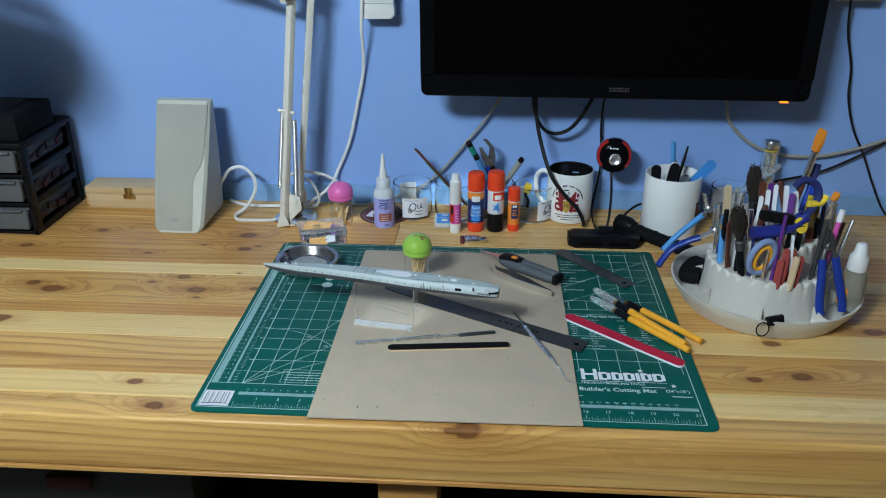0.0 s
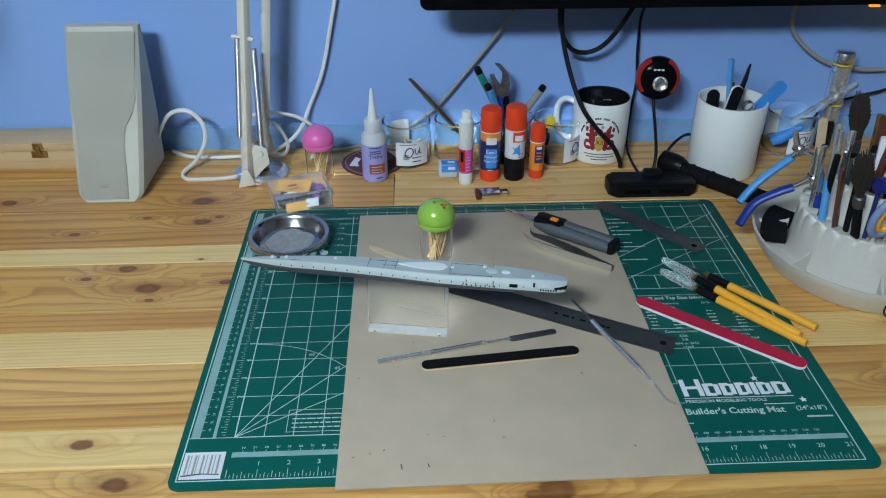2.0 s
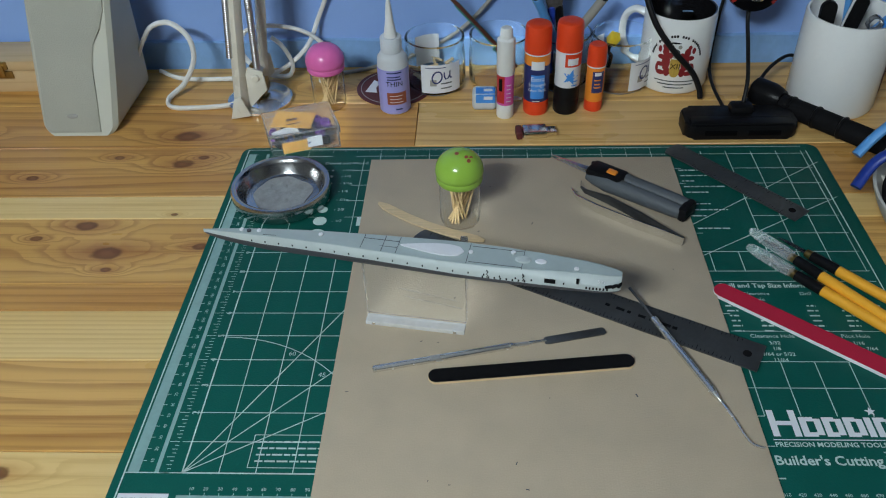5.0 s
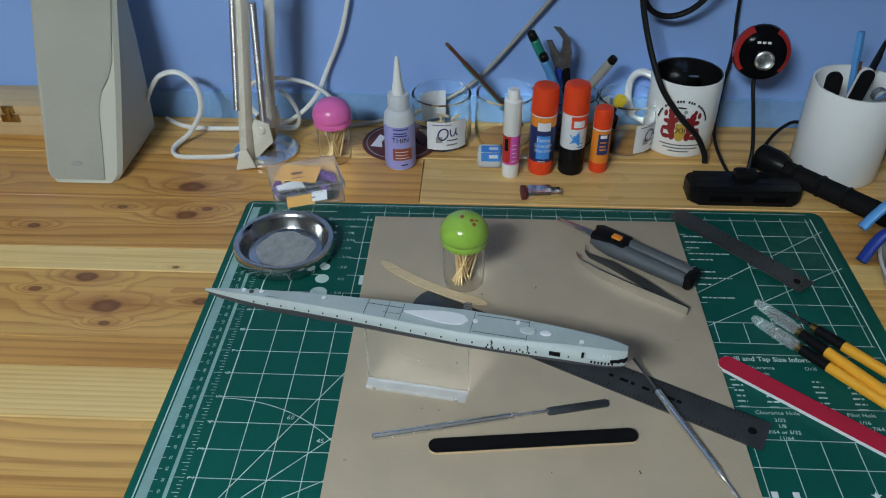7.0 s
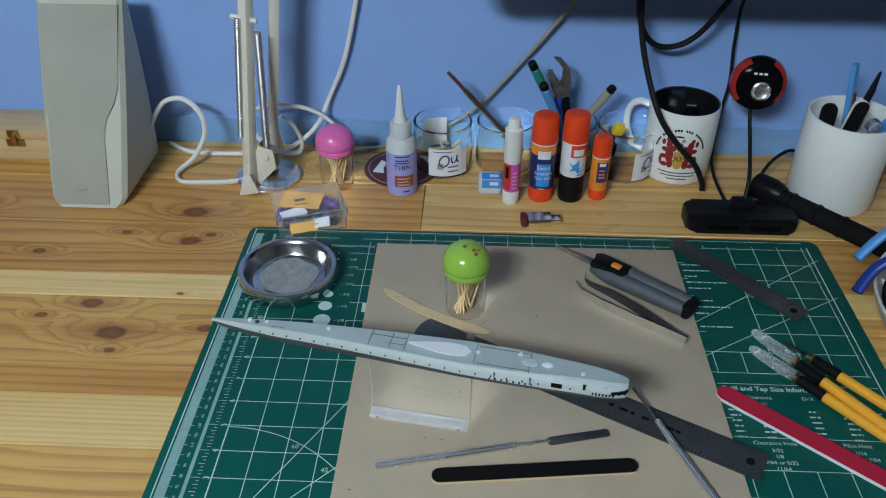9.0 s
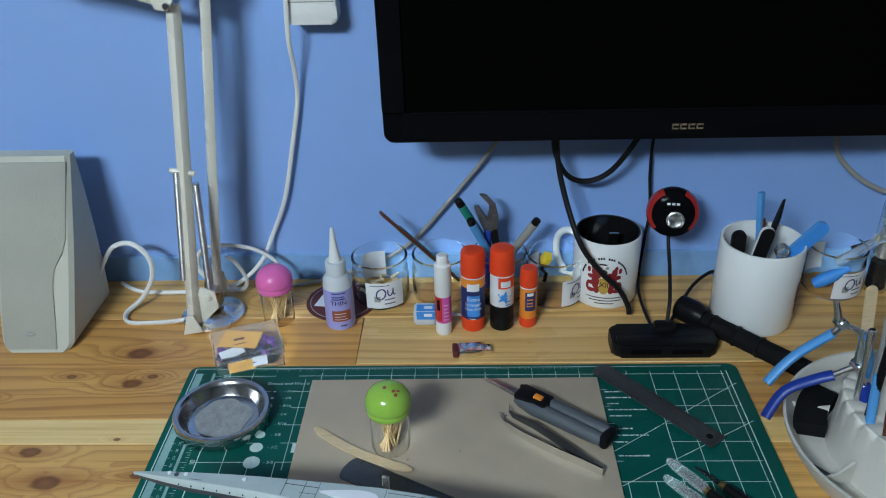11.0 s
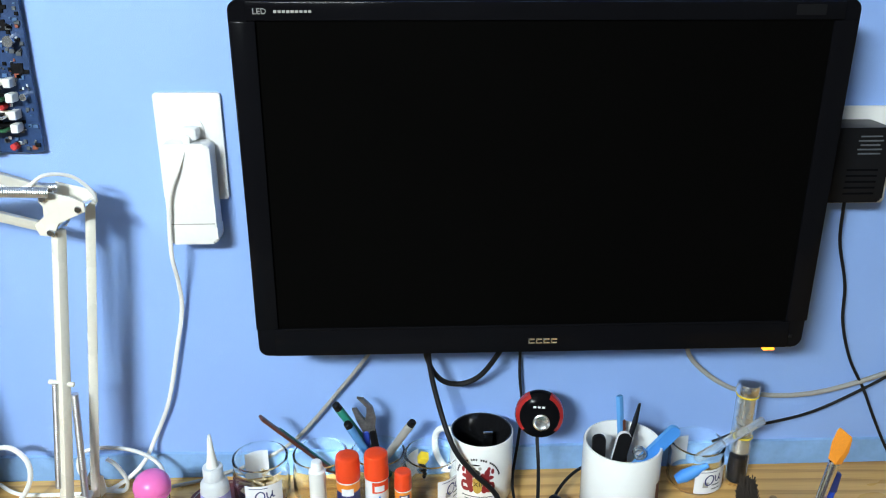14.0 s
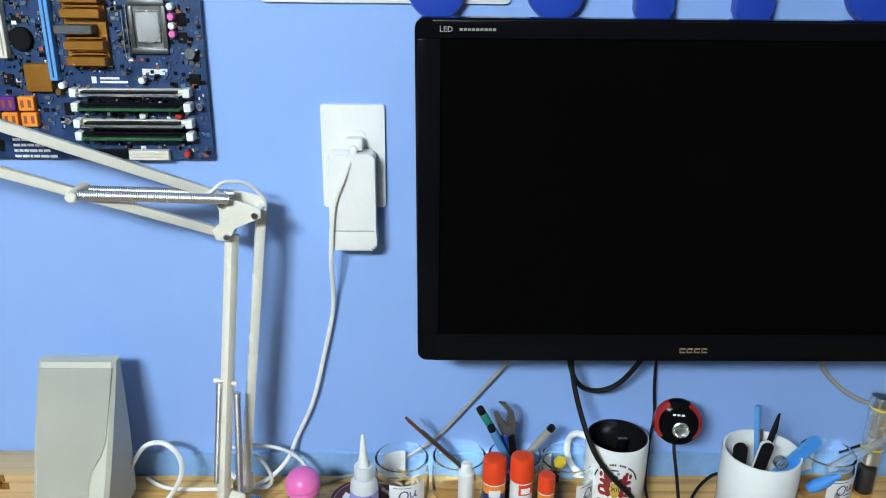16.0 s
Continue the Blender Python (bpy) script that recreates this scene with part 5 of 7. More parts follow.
def steel_ruler(a, b, w, label, round_end, z, rise=0.0):
    (cx, cy), turn, n = on_line(a, b)
    cx, cy = nearer(cx, cy, z)
    r = thing("steel_ruler", (cx, cy, z), label, "ruler", turn=turn, group="steel rulers")
    if round_end:
        out = [(-n / 2 + w / 2 - w / 2 * math.cos(radians(t)), w / 2 * math.sin(radians(t))) for t in range(-80, 81, 16)]
        out = [(-n / 2 + 0.4 * (x + n / 2), y) for x, y in out] + [(n / 2, w / 2), (n / 2, -w / 2)]
    else:
        out = [(-n / 2, -w / 2), (-n / 2, w / 2), (n / 2, w / 2), (n / 2, -w / 2)]
    part("blade", Shape().prism(out, 0.0, 0.0011), DARK_STEEL, r)
    t = Shape()
    for k in range(int(n / 0.0032)):
        x = -n / 2 + 0.012 + k * 0.0032
        if x < n / 2 - 0.016:
            l = 0.0055 if k % 8 == 0 else 0.0038 if k % 4 == 0 else 0.0024
            t.mark(x, w / 2 - 0.0006, x, w / 2 - 0.0006 - l, 0.0013, 0.0004), t.mark(x, -w / 2 + 0.0006, x, -w / 2 + 0.0006 + l, 0.0013, 0.0004)
    if n > 0.2:
        for k, w_ in enumerate((0.004, 0.007, 0.003, 0.006, 0.005, 0.008, 0.004)):
            t.mark(0.030 + k * 0.0095, -0.0016, 0.030 + k * 0.0095 + w_, 0.0016, 0.0013)
    part("graduation", t, BLACK_MATT, r, kind="stuff", flip=False)
    part("hang_hole", Shape().lathe([(0.0034, 0.0011), (0.0034, 0.0014), (0.0024, 0.0014), (0, 0.0013)], 18, pose(n / 2 - 0.011, 0.0, 0)), BLACK_MATT, r)


steel_ruler((0.195, 0.313), (0.472, 0.163), 0.030, "long dark steel ruler lying under the model hull", True, CARD_TOP + 0.0001)
steel_ruler((0.457, 0.462), (0.5585, 0.3425), 0.0235, "short dark steel ruler lying on the cutting mat", True, MAT_TOP + 0.0013)


def lying(name, a, b, z, label, category, group=""):
    (cx, cy), turn, n = on_line(a, b)
    cx, cy = nearer(cx, cy, z)
    return thing(name, (cx, cy, z), label, category, turn=turn, group=group), n


spat, n = lying("sculpting_tool", (0.172, 0.149), (0.355, 0.192), CARD_TOP, "slim steel sculpting tool with a dark flat blade", "hobby tool")
part("handle", Shape().rod((-n / 2, 0, 0.0029), (n * 0.08, 0, 0.0029), 0.0028, 0.0028).rod((n * 0.08, 0, 0.0029), (n * 0.10, 0, 0.0029), 0.0028, 0.0014), SATIN, spat)
part("neck", Shape().rod((n * 0.09, 0, 0.0029), (n * 0.24, 0, 0.0022), 0.0015, 0.0013), SATIN, spat)
part("blade", Shape().prism(round_rect(n * 0.27, 0.0075, 0.0022, x=n * 0.365), 0.0012, 0.0024, bevel=0.0003), DARK_STEEL, spat)

black_file, n = lying("nail_file", (0.2155, 0.1425), (0.3740, 0.1600), CARD_TOP, "black emery board with a pale core", "nail file", "emery boards")
part("core", Shape().prism(round_rect(n, 0.0135, 0.0066, 8), 0.0, 0.0022), STICK_WOOD, black_file)
part("abrasive", Shape().prism(round_rect(n - 0.0004, 0.0131, 0.0064, 8), 0.0022, 0.0030), BLACK_MATT, black_file)

red_file, n = lying("nail_file", (0.4555, 0.2420), (0.595, 0.1250), MAT_TOP + 0.0006, "crimson emery board with a white foam core", "nail file", "emery boards")
part("core", Shape().prism(round_rect(n, 0.0165, 0.008, 8), 0.0, 0.0030), PAPER, red_file)
part("abrasive", Shape().prism(round_rect(n - 0.0004, 0.0161, 0.0078, 8), 0.0030, 0.0038), CRIMSON, red_file)

probe = thing("dental_pick", (-0.001, -0.0065, CARD_TOP), "slim steel dental pick with a hooked tip", "hobby tool")
shaft = [(0.380, 0.233, 0.010), (0.3905, 0.212, 0.0075), (0.396, 0.200, 0.0055)]
part("tip", Shape().tube(shaft, 0.0011, 8, 3), DARK_STEEL, probe)
part("handle", Shape().rod((0.395, 0.202, 0.0056), (0.4275, 0.126, 0.0032), 0.0028, 0.0028, 14), SATIN, probe)
part("hook", Shape().rod((0.427, 0.127, 0.0032), (0.431, 0.118, 0.0028), 0.0026, 0.0012, 12).tube([(0.431, 0.118, 0.0028), (0.4365, 0.104, 0.0024), (0.4415, 0.0875, 0.0016), (0.446, 0.081, 0.0012), (0.4525, 0.079, 0.001)], 0.0010, 8, 4), SATIN, probe)


def brush_knife(a, b, z, cap, label):
    k, n = lying("craft_knife", a, b, z, label, "craft knife", "yellow craft knives")
    r = 0.0047
    part("handle", Shape().rod((-n * 0.08, 0, r), (n / 2, 0, r), r, r * 0.92, 20, 0.15), YELLOW, k)
    part("grip", Shape().rod((-n * 0.22, 0, r), (-n * 0.078, 0, r), r * 0.98, r * 1.02, 20, 0.1), BLACK, k)
    part("ferrule", Shape().rod((-n * 0.255, 0, r), (-n * 0.218, 0, r), 0.0036, 0.0040, 16), BRASS, k)
    part("blade", Shape().prism([(-n * 0.42, -0.001), (-n * 0.25, -0.0026), (-n * 0.25, 0.0026), (-n * 0.36, 0.0022)], r - 0.0003, r + 0.0003), STEEL, k)
    if cap:
        part("cap", Shape().lathe([(0.0030, 0.0), (0.0050, 0.002), (0.0055, 0.012), (0.0050, n * 0.19), (0.0040, n * 0.245), (0.0022, n * 0.262), (0, n * 0.265)], 20, pose(-n * 0.235, 0, r + 0.0006, 0, -90, 0)), CAP_PLASTIC, k, "cloudy protective cap", clear=True)
    return k


brush_knife((0.495, 0.293), (0.6075, 0.1560), MAT_TOP + 0.0006, True, "yellow craft knife with a black grip and cloudy cap")
brush_knife((0.5035, 0.3155), (0.6065, 0.1690), MAT_TOP + 0.0048, True, "yellow craft knife resting on two others, cloudy cap")
brush_knife((0.516, 0.318), (0.6285, 0.181), MAT_TOP + 0.0006, False, "yellow craft knife with a black grip and brass ferrule")


def snips():
    s, n = lying("thread_snips", (0.330, 0.433), (0.4525, 0.3395), CARD_TOP, "grey and black spring snips with an orange lock", "snips")
    for dy, z in ((0.0012, 0.010), (-0.0012, 0.0085)):
        part("blade", Shape().prism([(-n / 2, dy), (-n * 0.22, dy + 0.0035), (-n * 0.18, dy + 0.003), (-n * 0.18, dy - 0.003), (-n * 0.22, dy - 0.0032)], z, z + 0.0012), STEEL, s)
    for k, (dy, z0, z1, mat) in enumerate(((0.0055, 0.0005, 0.018, GREY_PLASTIC), (-0.0065, 0.0, 0.017, GREY_PLASTIC))):
        secs = []
        for u, w, h in ((-0.20, 0.005, 0.55), (-0.15, 0.0075, 0.8), (-0.05, 0.0085, 1.0), (0.1, 0.0078, 0.95), (0.25, 0.0075, 0.92), (0.4, 0.0072, 0.85), (0.455, 0.0066, 0.75)):
            c, hh = (z0 + z1) / 2, (z1 - z0) / 2 * h
            y = dy * (1.0 if u > -0.1 else 0.8)
            secs.append([(n * u, y + w * math.cos(t), c + hh * math.sin(t)) for t in [2 * math.pi * i / 14 for i in range(14)]])
        part("handle", Shape().loft(secs), mat, s)
    part("pivot_guard", Shape().box(-n * 0.085, 0.001, 0.0140, n * 0.25, 0.022, 0.009, bevel=0.0035).box(-n * 0.19, 0.006, 0.0120, n * 0.06, 0.016, 0.006, turn=Matrix.Rotation(0.5, 3, "Z"), bevel=0.002), BLACK, s)
    part("lock_button", Shape().box(-n * 0.045, -0.001, 0.0192, 0.010, 0.007, 0.003, bevel=0.0012), ORANGE, s, "orange lock button")
    part("tail_cap", Shape().box(n * 0.47, 0.0, 0.0085, 0.010, 0.024, 0.015, bevel=0.004), BLACK, s)


snips()

tweezers, n = lying("tweezers", (0.345, 0.381), (0.4385, 0.300), CARD_TOP, "bent-tip steel tweezers lying on their side", "tweezers")
# both arms are silver; the far one's shade is put in as dark steel
for sgn, mat in ((1, DARK_STEEL), (-1, STEEL)):
    secs = []
    for u, y, w in ((-0.5, 0.008, 0.0008), (-0.46, 0.0062, 0.0012), (-0.40, 0.0068, 0.0024), (-0.2, 0.0092, 0.0046), (0.1, 0.0066, 0.0050), (0.35, 0.0022, 0.0046), (0.5, 0.0004, 0.0044)):
        yy = sgn * y + (0.010 if u < -0.48 else 0.004 if u < -0.44 else 0.0)
        z = 0.0052
        secs.append([(n * u, yy - 0.0006, z - w), (n * u, yy + 0.0006, z - w), (n * u, yy + 0.0006, z + w), (n * u, yy - 0.0006, z + w)])
    part("arm", Shape().loft(secs), mat, tweezers)

usb, n = lying("usb_stick", (0.2945, 0.4885), (0.3375, 0.492), TOP, "small silver memory stick with a dark red end", "usb stick")
part("body", Shape().box(-0.001, 0, 0.005, 0.026, 0.0175, 0.009, bevel=0.0014), STEEL, usb)
part("end_cap", Shape().box(-n / 2 + 0.0035, 0, 0.005, 0.007, 0.018, 0.0094, bevel=0.002), MAROON, usb, "dark red end")
part("connector", Shape().box(n / 2 - 0.005, 0, 0.005, 0.012, 0.0115, 0.0045, bevel=0.0004), CHROME, usb)


# ---- along the back of the bench ----
def glue_stick(place, r, h, cap, band, label_mats, base, label, white_tip=False):
    g = thing("glue_stick", place, label, "glue stick", group="glue sticks")
    k = h * 0.30
    if white_tip:
        part("cap", Shape().lathe([(r * 0.98, h * 0.50), (r * 1.02, h * 0.51), (r * 1.0, h * 0.88), (r * 0.72, h * 0.90), (r * 0.66, h * 0.985), (r * 0.55, h), (0, h)], 32), cap, g)
    else:
        part("cap", Shape().lathe([(r * 0.98, h - k), (r * 1.02, h - k + 0.0005), (r * 0.99, h - 0.005), (r * 0.93, h - 0.0015), (r * 0.75, h), (r * 0.3, h - 0.0004), (0, h - 0.0006)], 36), cap, g)
        part("seal", Shape().lathe([(r * 0.97, h - k - 0.0015), (r * 1.005, h - k - 0.0012), (r * 1.005, h - k + 0.0002), (r * 0.97, h - k + 0.0004)], 36), PAPER, g)
    top = h * 0.50 if white_tip else h - k - 0.0015
    bot = h * 0.16
    part("barrel", Shape().lathe([(r * 0.95, bot), (r * 0.97, bot + 0.0005), (r * 0.97, top), (r * 0.9, top)], 36), band, g)
    part("twist_base", Shape().lathe([(0, 0), (r * 0.92, 0), (r * 0.98, 0.0015), (r * 0.98, bot - 0.001), (r * 0.95, bot)], 36), base, g)
    return g, bot, top


def wrap(parent, r, z0, z1, a0, a1, mat, name="label", label=""):
    """A curved label on a round body, from angle a0 to a1 in degrees (270 faces the room)."""
    s = Shape()
    n = max(3, int((a1 - a0) / 8))
    rows = []
    for i in range(n + 1):
        a = radians(a0 + (a1 - a0) * i / n)
        rows.append([s.bm.verts.new((r * math.cos(a), r * math.sin(a), z)) for z in (z0, z1)])
    for p, q in zip(rows, rows[1:]):
        s.bm.faces.new((p[0], q[0], q[1], p[1]))
    return part(name, s, mat, parent, label, flip=False)


def blob(parent, r, a, z, ra, rz, mat, name):
    """An oval patch of print on a round body; ra in degrees."""
    s = Shape()
    ring = []
    for i in range(12):
        t = 2 * math.pi * i / 12
        b = radians(a + ra * math.cos(t))
        ring.append(s.bm.verts.new((r * math.cos(b), r * math.sin(b), z + rz * math.sin(t))))
    s.bm.faces.new(ring)
    return part(name, s, mat, parent, flip=False)


def wrap_bars(parent, r, zs, a0, a1, mat, thick=0.0012):
    """Lines of unreadable print round a label."""
    rnd = random.Random(len(zs))
    s = Shape()
    for z in zs:
        n = 6
        e = a1 - (a1 - a0) * rnd.uniform(0, 0.35)
        rows = []
        for i in range(n + 1):
            a = radians(a0 + (e - a0) * i / n)
            rows.append([s.bm.verts.new((r * math.cos(a), r * math.sin(a), zz)) for zz in (z, z + thick)])
        for p, q in zip(rows, rows[1:]):
            s.bm.faces.new((p[0], q[0], q[1], p[1]))
    return part("small_print", s, mat, parent, flip=False, kind="stuff")


def wrap_text(parent, words, size, r, z, a, mat, name="lettering"):
    """Letters bent round a body of radius r."""
    s = Shape().text(words, size, Matrix())
    for v in s.bm.verts:
        b = radians(a) + v.co.x / r
        v.co = (r * math.cos(b), r * math.sin(b), z + v.co.y)
    return part(name, s, mat, parent, flip=False)


g, b0, t0 = glue_stick((0.284, 0.534, TOP), 0.0098, 0.106, WHITE_PLASTIC, MAGENTA, (), WHITE_PLASTIC, "white and pink glue stick with a red side label", True)
wrap(g, 0.0098, b0 + 0.003, t0, 195, 262, RED)
wrap(g, 0.0100, b0 + 0.018, t0 - 0.003, 222, 248, BLACK, "logo_patch")
wrap_bars(g, 0.0099, [0.022, 0.027, 0.032, 0.037, 0.042], 275, 320, PAPER, 0.0008)
g, b0, t0 = glue_stick((0.319, 0.5455, TOP), 0.0145, 0.106, ORANGE_RED, NAVY, (), ORANGE_RED, "orange-capped glue stick with a navy and blue label")
wrap(g, 0.01415, t0 - 0.012, t0, 180, 360, ORANGE)
wrap(g, 0.0143, t0 - 0.016, t0 - 0.006, 240, 300, PAPER, "logo_patch")
wrap(g, 0.0143, 0.0215, 0.0505, 240, 303, LABEL_BLUE)
wrap_text(g, "Extra", 0.0075, 0.0145, 0.0455, 271, PAPER)
wrap_text(g, "Strength", 0.0062, 0.0145, 0.0385, 271, PAPER)
wrap_text(g, "Glue Stick", 0.0052, 0.0145, 0.0320, 271, PAPER)
wrap_bars(g, 0.0143, [0.018], 250, 285, PAPER, 0.001)
g, b0, t0 = glue_stick((0.353, 0.5465, TOP), 0.0145, 0.108, ORANGE_RED, PAPER, (), BLACK, "orange-capped glue stick with a white and black label")
wrap(g, 0.01415, t0 - 0.015, t0, 250, 345, ORANGE_RED)
wrap(g, 0.0143, t0 - 0.013, t0 - 0.005, 262, 312, PAPER, "logo_patch")
star = Shape()
ring = []
for k in range(10):
    t, q = 2 * math.pi * k / 10 + 0.25, 0.0098 if k % 2 == 0 else 0.0042
    b = radians(279) + q * math.sin(t) / 0.0144
    ring.append(star.bm.verts.new((0.0144 * math.cos(b), 0.0144 * math.sin(b), 0.047 + q * math.cos(t))))
hub = star.bm.verts.new((0.01475 * math.cos(radians(279)), 0.01475 * math.sin(radians(279)), 0.047))
for k in range(10):
    star.bm.faces.new((hub, ring[k], ring[(k + 1) % 10]))
part("star_print", star, LABEL_BLUE, g, flip=False)
wrap(g, 0.0142, b0, 0.034, 180, 365, BLACK, "label", "black lower label")
wrap_bars(g, 0.0144, [0.036, 0.041], 285, 325, LABEL_BLUE, 0.0015)
g, b0, t0 = glue_stick((0.3845, 0.549, TOP), 0.0105, 0.079, ORANGE_RED, ORANGE, (), ORANGE_RED, "small orange glue stick with a navy label")
wrap(g, 0.01035, 0.024, 0.050, 245, 320, NAVY)
wrap(g, 0.0105, 0.045, 0.049, 258, 300, PAPER, "logo_patch")
wrap_bars(g, 0.0105, [0.030, 0.034, 0.039], 258, 305, ORANGE, 0.0016)


def thin_glue():
    g = thing("glue_bottle", (0.158, 0.5525, TOP), "translucent glue bottle with a lilac label and white nozzle", "glue bottle")
    part("bottle", Shape().lathe([(0, 0), (0.0155, 0), (0.0172, 0.0015), (0.0174, 0.055), (0.0165, 0.066), (0.0125, 0.072), (0.0105, 0.073), (0, 0.073)], 40), FROST, g)
    part("collar", Shape().lathe([(0.0105, 0.072), (0.0120, 0.073), (0.0120, 0.088), (0.0112, 0.0895), (0, 0.0895)], 28), FROST, g)
    part("nozzle", Shape().lathe([(0.0075, 0.089), (0.0070, 0.092), (0.0045, 0.108), (0.0028, 0.126), (0.0016, 0.1325), (0, 0.133)], 24), WHITE_PLASTIC, g)
    wrap(g, 0.01765, 0.002, 0.056, 150, 390, LILAC)
    wrap(g, 0.0179, 0.014, 0.029, 248, 322, RUST, "warning_panel")
    wrap_text(g, "THIN", 0.0085, 0.0181, 0.0395, 278, BLACK)
    wrap_bars(g, 0.0180, [0.0525, 0.0475, 0.0445], 252, 312, NAVY, 0.0015)
    wrap_bars(g, 0.0181, [0.0165, 0.0205, 0.0245], 258, 312, PAPER, 0.0008)
    wrap_bars(g, 0.0180, [0.007], 278, 305, NAVY, 0.0018)


thin_glue()


def yoghurt_jar(x, y, label_at, label, contents=None):
    j = thing("glass_jar", (x, y, TOP), label, "jar", group="glass jars")
    part("glass", Shape().lathe([(0, 0), (0.030, 0), (0.0345, 0.004), (0.0360, 0.012), (0.0358, 0.040), (0.0345, 0.052), (0.0342, 0.057), (0.0352, 0.0595), (0.0350, 0.0628), (0.0335, 0.0640), (0.0320, 0.0628), (0.0318, 0.054), (0.0332, 0.040), (0.0335, 0.012), (0.0315, 0.006), (0, 0.005)], 56), GLASS, j, clear=True)
    if label_at:
        wrap(j, 0.0362, 0.007, 0.043, label_at - 39, label_at + 39, PAPER, "label", "white paper label")
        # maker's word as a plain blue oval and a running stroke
        def bent(pts, width):
            s = Shape()
            q = [Vector(v) for v in pts]
            rows = []
            for i, v in enumerate(q):
                d = (q[min(i + 1, len(q) - 1)] - q[max(i - 1, 0)]).normalized() * width / 2
                rows.append([s.bm.verts.new((0.0365 * math.cos(radians(label_at) + u / 0.0365), 0.0365 * math.sin(radians(label_at) + u / 0.0365), w)) for u, w in ((v.x - d.y, v.y + d.x), (v.x + d.y, v.y - d.x))])
            for a, b in zip(rows, rows[1:]):
                s.bm.faces.new((a[0], a[1], b[1], b[0]))
            part("logo_stroke", s, NAVY, j, flip=False)

        bent([(-0.0055 + 0.0058 * math.cos(k * 0.3307), 0.0275 + 0.0072 * math.sin(k * 0.3307) + 0.0015 * math.cos(k * 0.3307)) for k in range(20)], 0.0018)
        bent([(0.0030, 0.0335), (0.0032, 0.0275), (0.0048, 0.0245), (0.0072, 0.0250), (0.0092, 0.0285), (0.0100, 0.0345), (0.0100, 0.0270), (0.0112, 0.0250), (0.0130, 0.0260)], 0.0017)
        wrap(j, 0.0364, 0.0165, 0.0245, label_at - 22, label_at - 10, GREY_CABLE, "shell_print")
        wrap_bars(j, 0.0364, [0.039], label_at - 30, label_at + 10, NAVY, 0.0009)
        wrap_bars(j, 0.0364, [0.0125, 0.0185], label_at - 2, label_at + 30, GREY_PLASTIC, 0.0016)
        wrap(j, 0.0330, 0.012, 0.050, label_at + 160, label_at + 215, PAPER, "label", "back label seen through the glass")
    return j


j1 = yoghurt_jar(0.203, 0.6085, 284, "small glass yoghurt jar with a white label and brown scraps")
scraps = Shape()
rnd = random.Random(6)
for k in range(30):
    a, r = rnd.uniform(0, 6.28), 0.026 * math.sqrt(rnd.random())
    scraps.box(r * math.cos(a), r * math.sin(a), 0.010 + rnd.uniform(0, 0.012), rnd.uniform(0.008, 0.022), 0.003, 0.002, turn=Euler((rnd.uniform(-0.5, 0.5), rnd.uniform(-0.5, 0.5), rnd.uniform(0, 3))).to_matrix())
part("scraps", scraps, STICK_WOOD, j1, kind="stuff")
yoghurt_jar(0.2785, 0.6130, 0, "small clear glass jar holding a craft tool")
yoghurt_jar(0.352, 0.6150, 0, "small clear glass jar holding markers and cutters")
yoghurt_jar(0.4205, 0.6080, 320, "small glass jar with a white label and odds inside")
yoghurt_jar(0.7700, 0.6200, 290, "small glass jar with a white label behind the caddy")


def leaning(name, a, b, build, label, category, group=""):
    """A slim thing from its foot a to its tip b; build gets it and its length, along z."""
    a, b = Vector(a), Vector(b)
    ob = thing(name, a, label, category, group=group)
    ob.matrix_basis = Matrix.Translation(a) @ (b - a).to_track_quat("Z", "Y").to_matrix().to_4x4()
    build(ob, (b - a).length)
    return ob


def marker(body, cap, r=0.0052):
    def build(ob, n):
        part("barrel", Shape().rod((0, 0, 0), (0, 0, n * 0.935), r, r), body, ob)
        part("cap", Shape().rod((0, 0, n * 0.93), (0, 0, n), r * 1.0, r * 0.92), cap, ob)
    return build


def flat_tool(body, edge, w=0.009, t=0.004):
    def build(ob, n):
        part("blade", Shape().box(0, 0, n / 2, w, t, n, bevel=0.0012), body, ob)
        part("edge", Shape().box(-w * 0.35, 0, n * 0.42, w * 0.55, t * 1.6, n * 0.70, bevel=0.001), edge, ob)
    return build


leaning("seam_scraper", (0.300, 0.640, 0.757), (0.2110, 0.595, 0.878), flat_tool(BROWN, TEAL, 0.013, 0.004), "long brown and green scraper leaning in a jar", "hobby tool")
leaning("marker_pen", (0.366, 0.640, 0.757), (0.302, 0.600, 0.892), marker(TEAL, BLACK), "green marker pen with a black cap in a jar", "marker", "markers in a jar")
leaning("marker_pen", (0.362, 0.625, 0.757), (0.316, 0.592, 0.870), marker(SKY, BLACK), "blue marker pen with a black cap in a jar", "marker", "markers in a jar")
leaning("marker_pen", (0.338, 0.630, 0.757), (0.398, 0.605, 0.862), marker(GREY_CABLE, BLACK), "grey marker pen with a black cap in a jar", "marker", "markers in a jar")

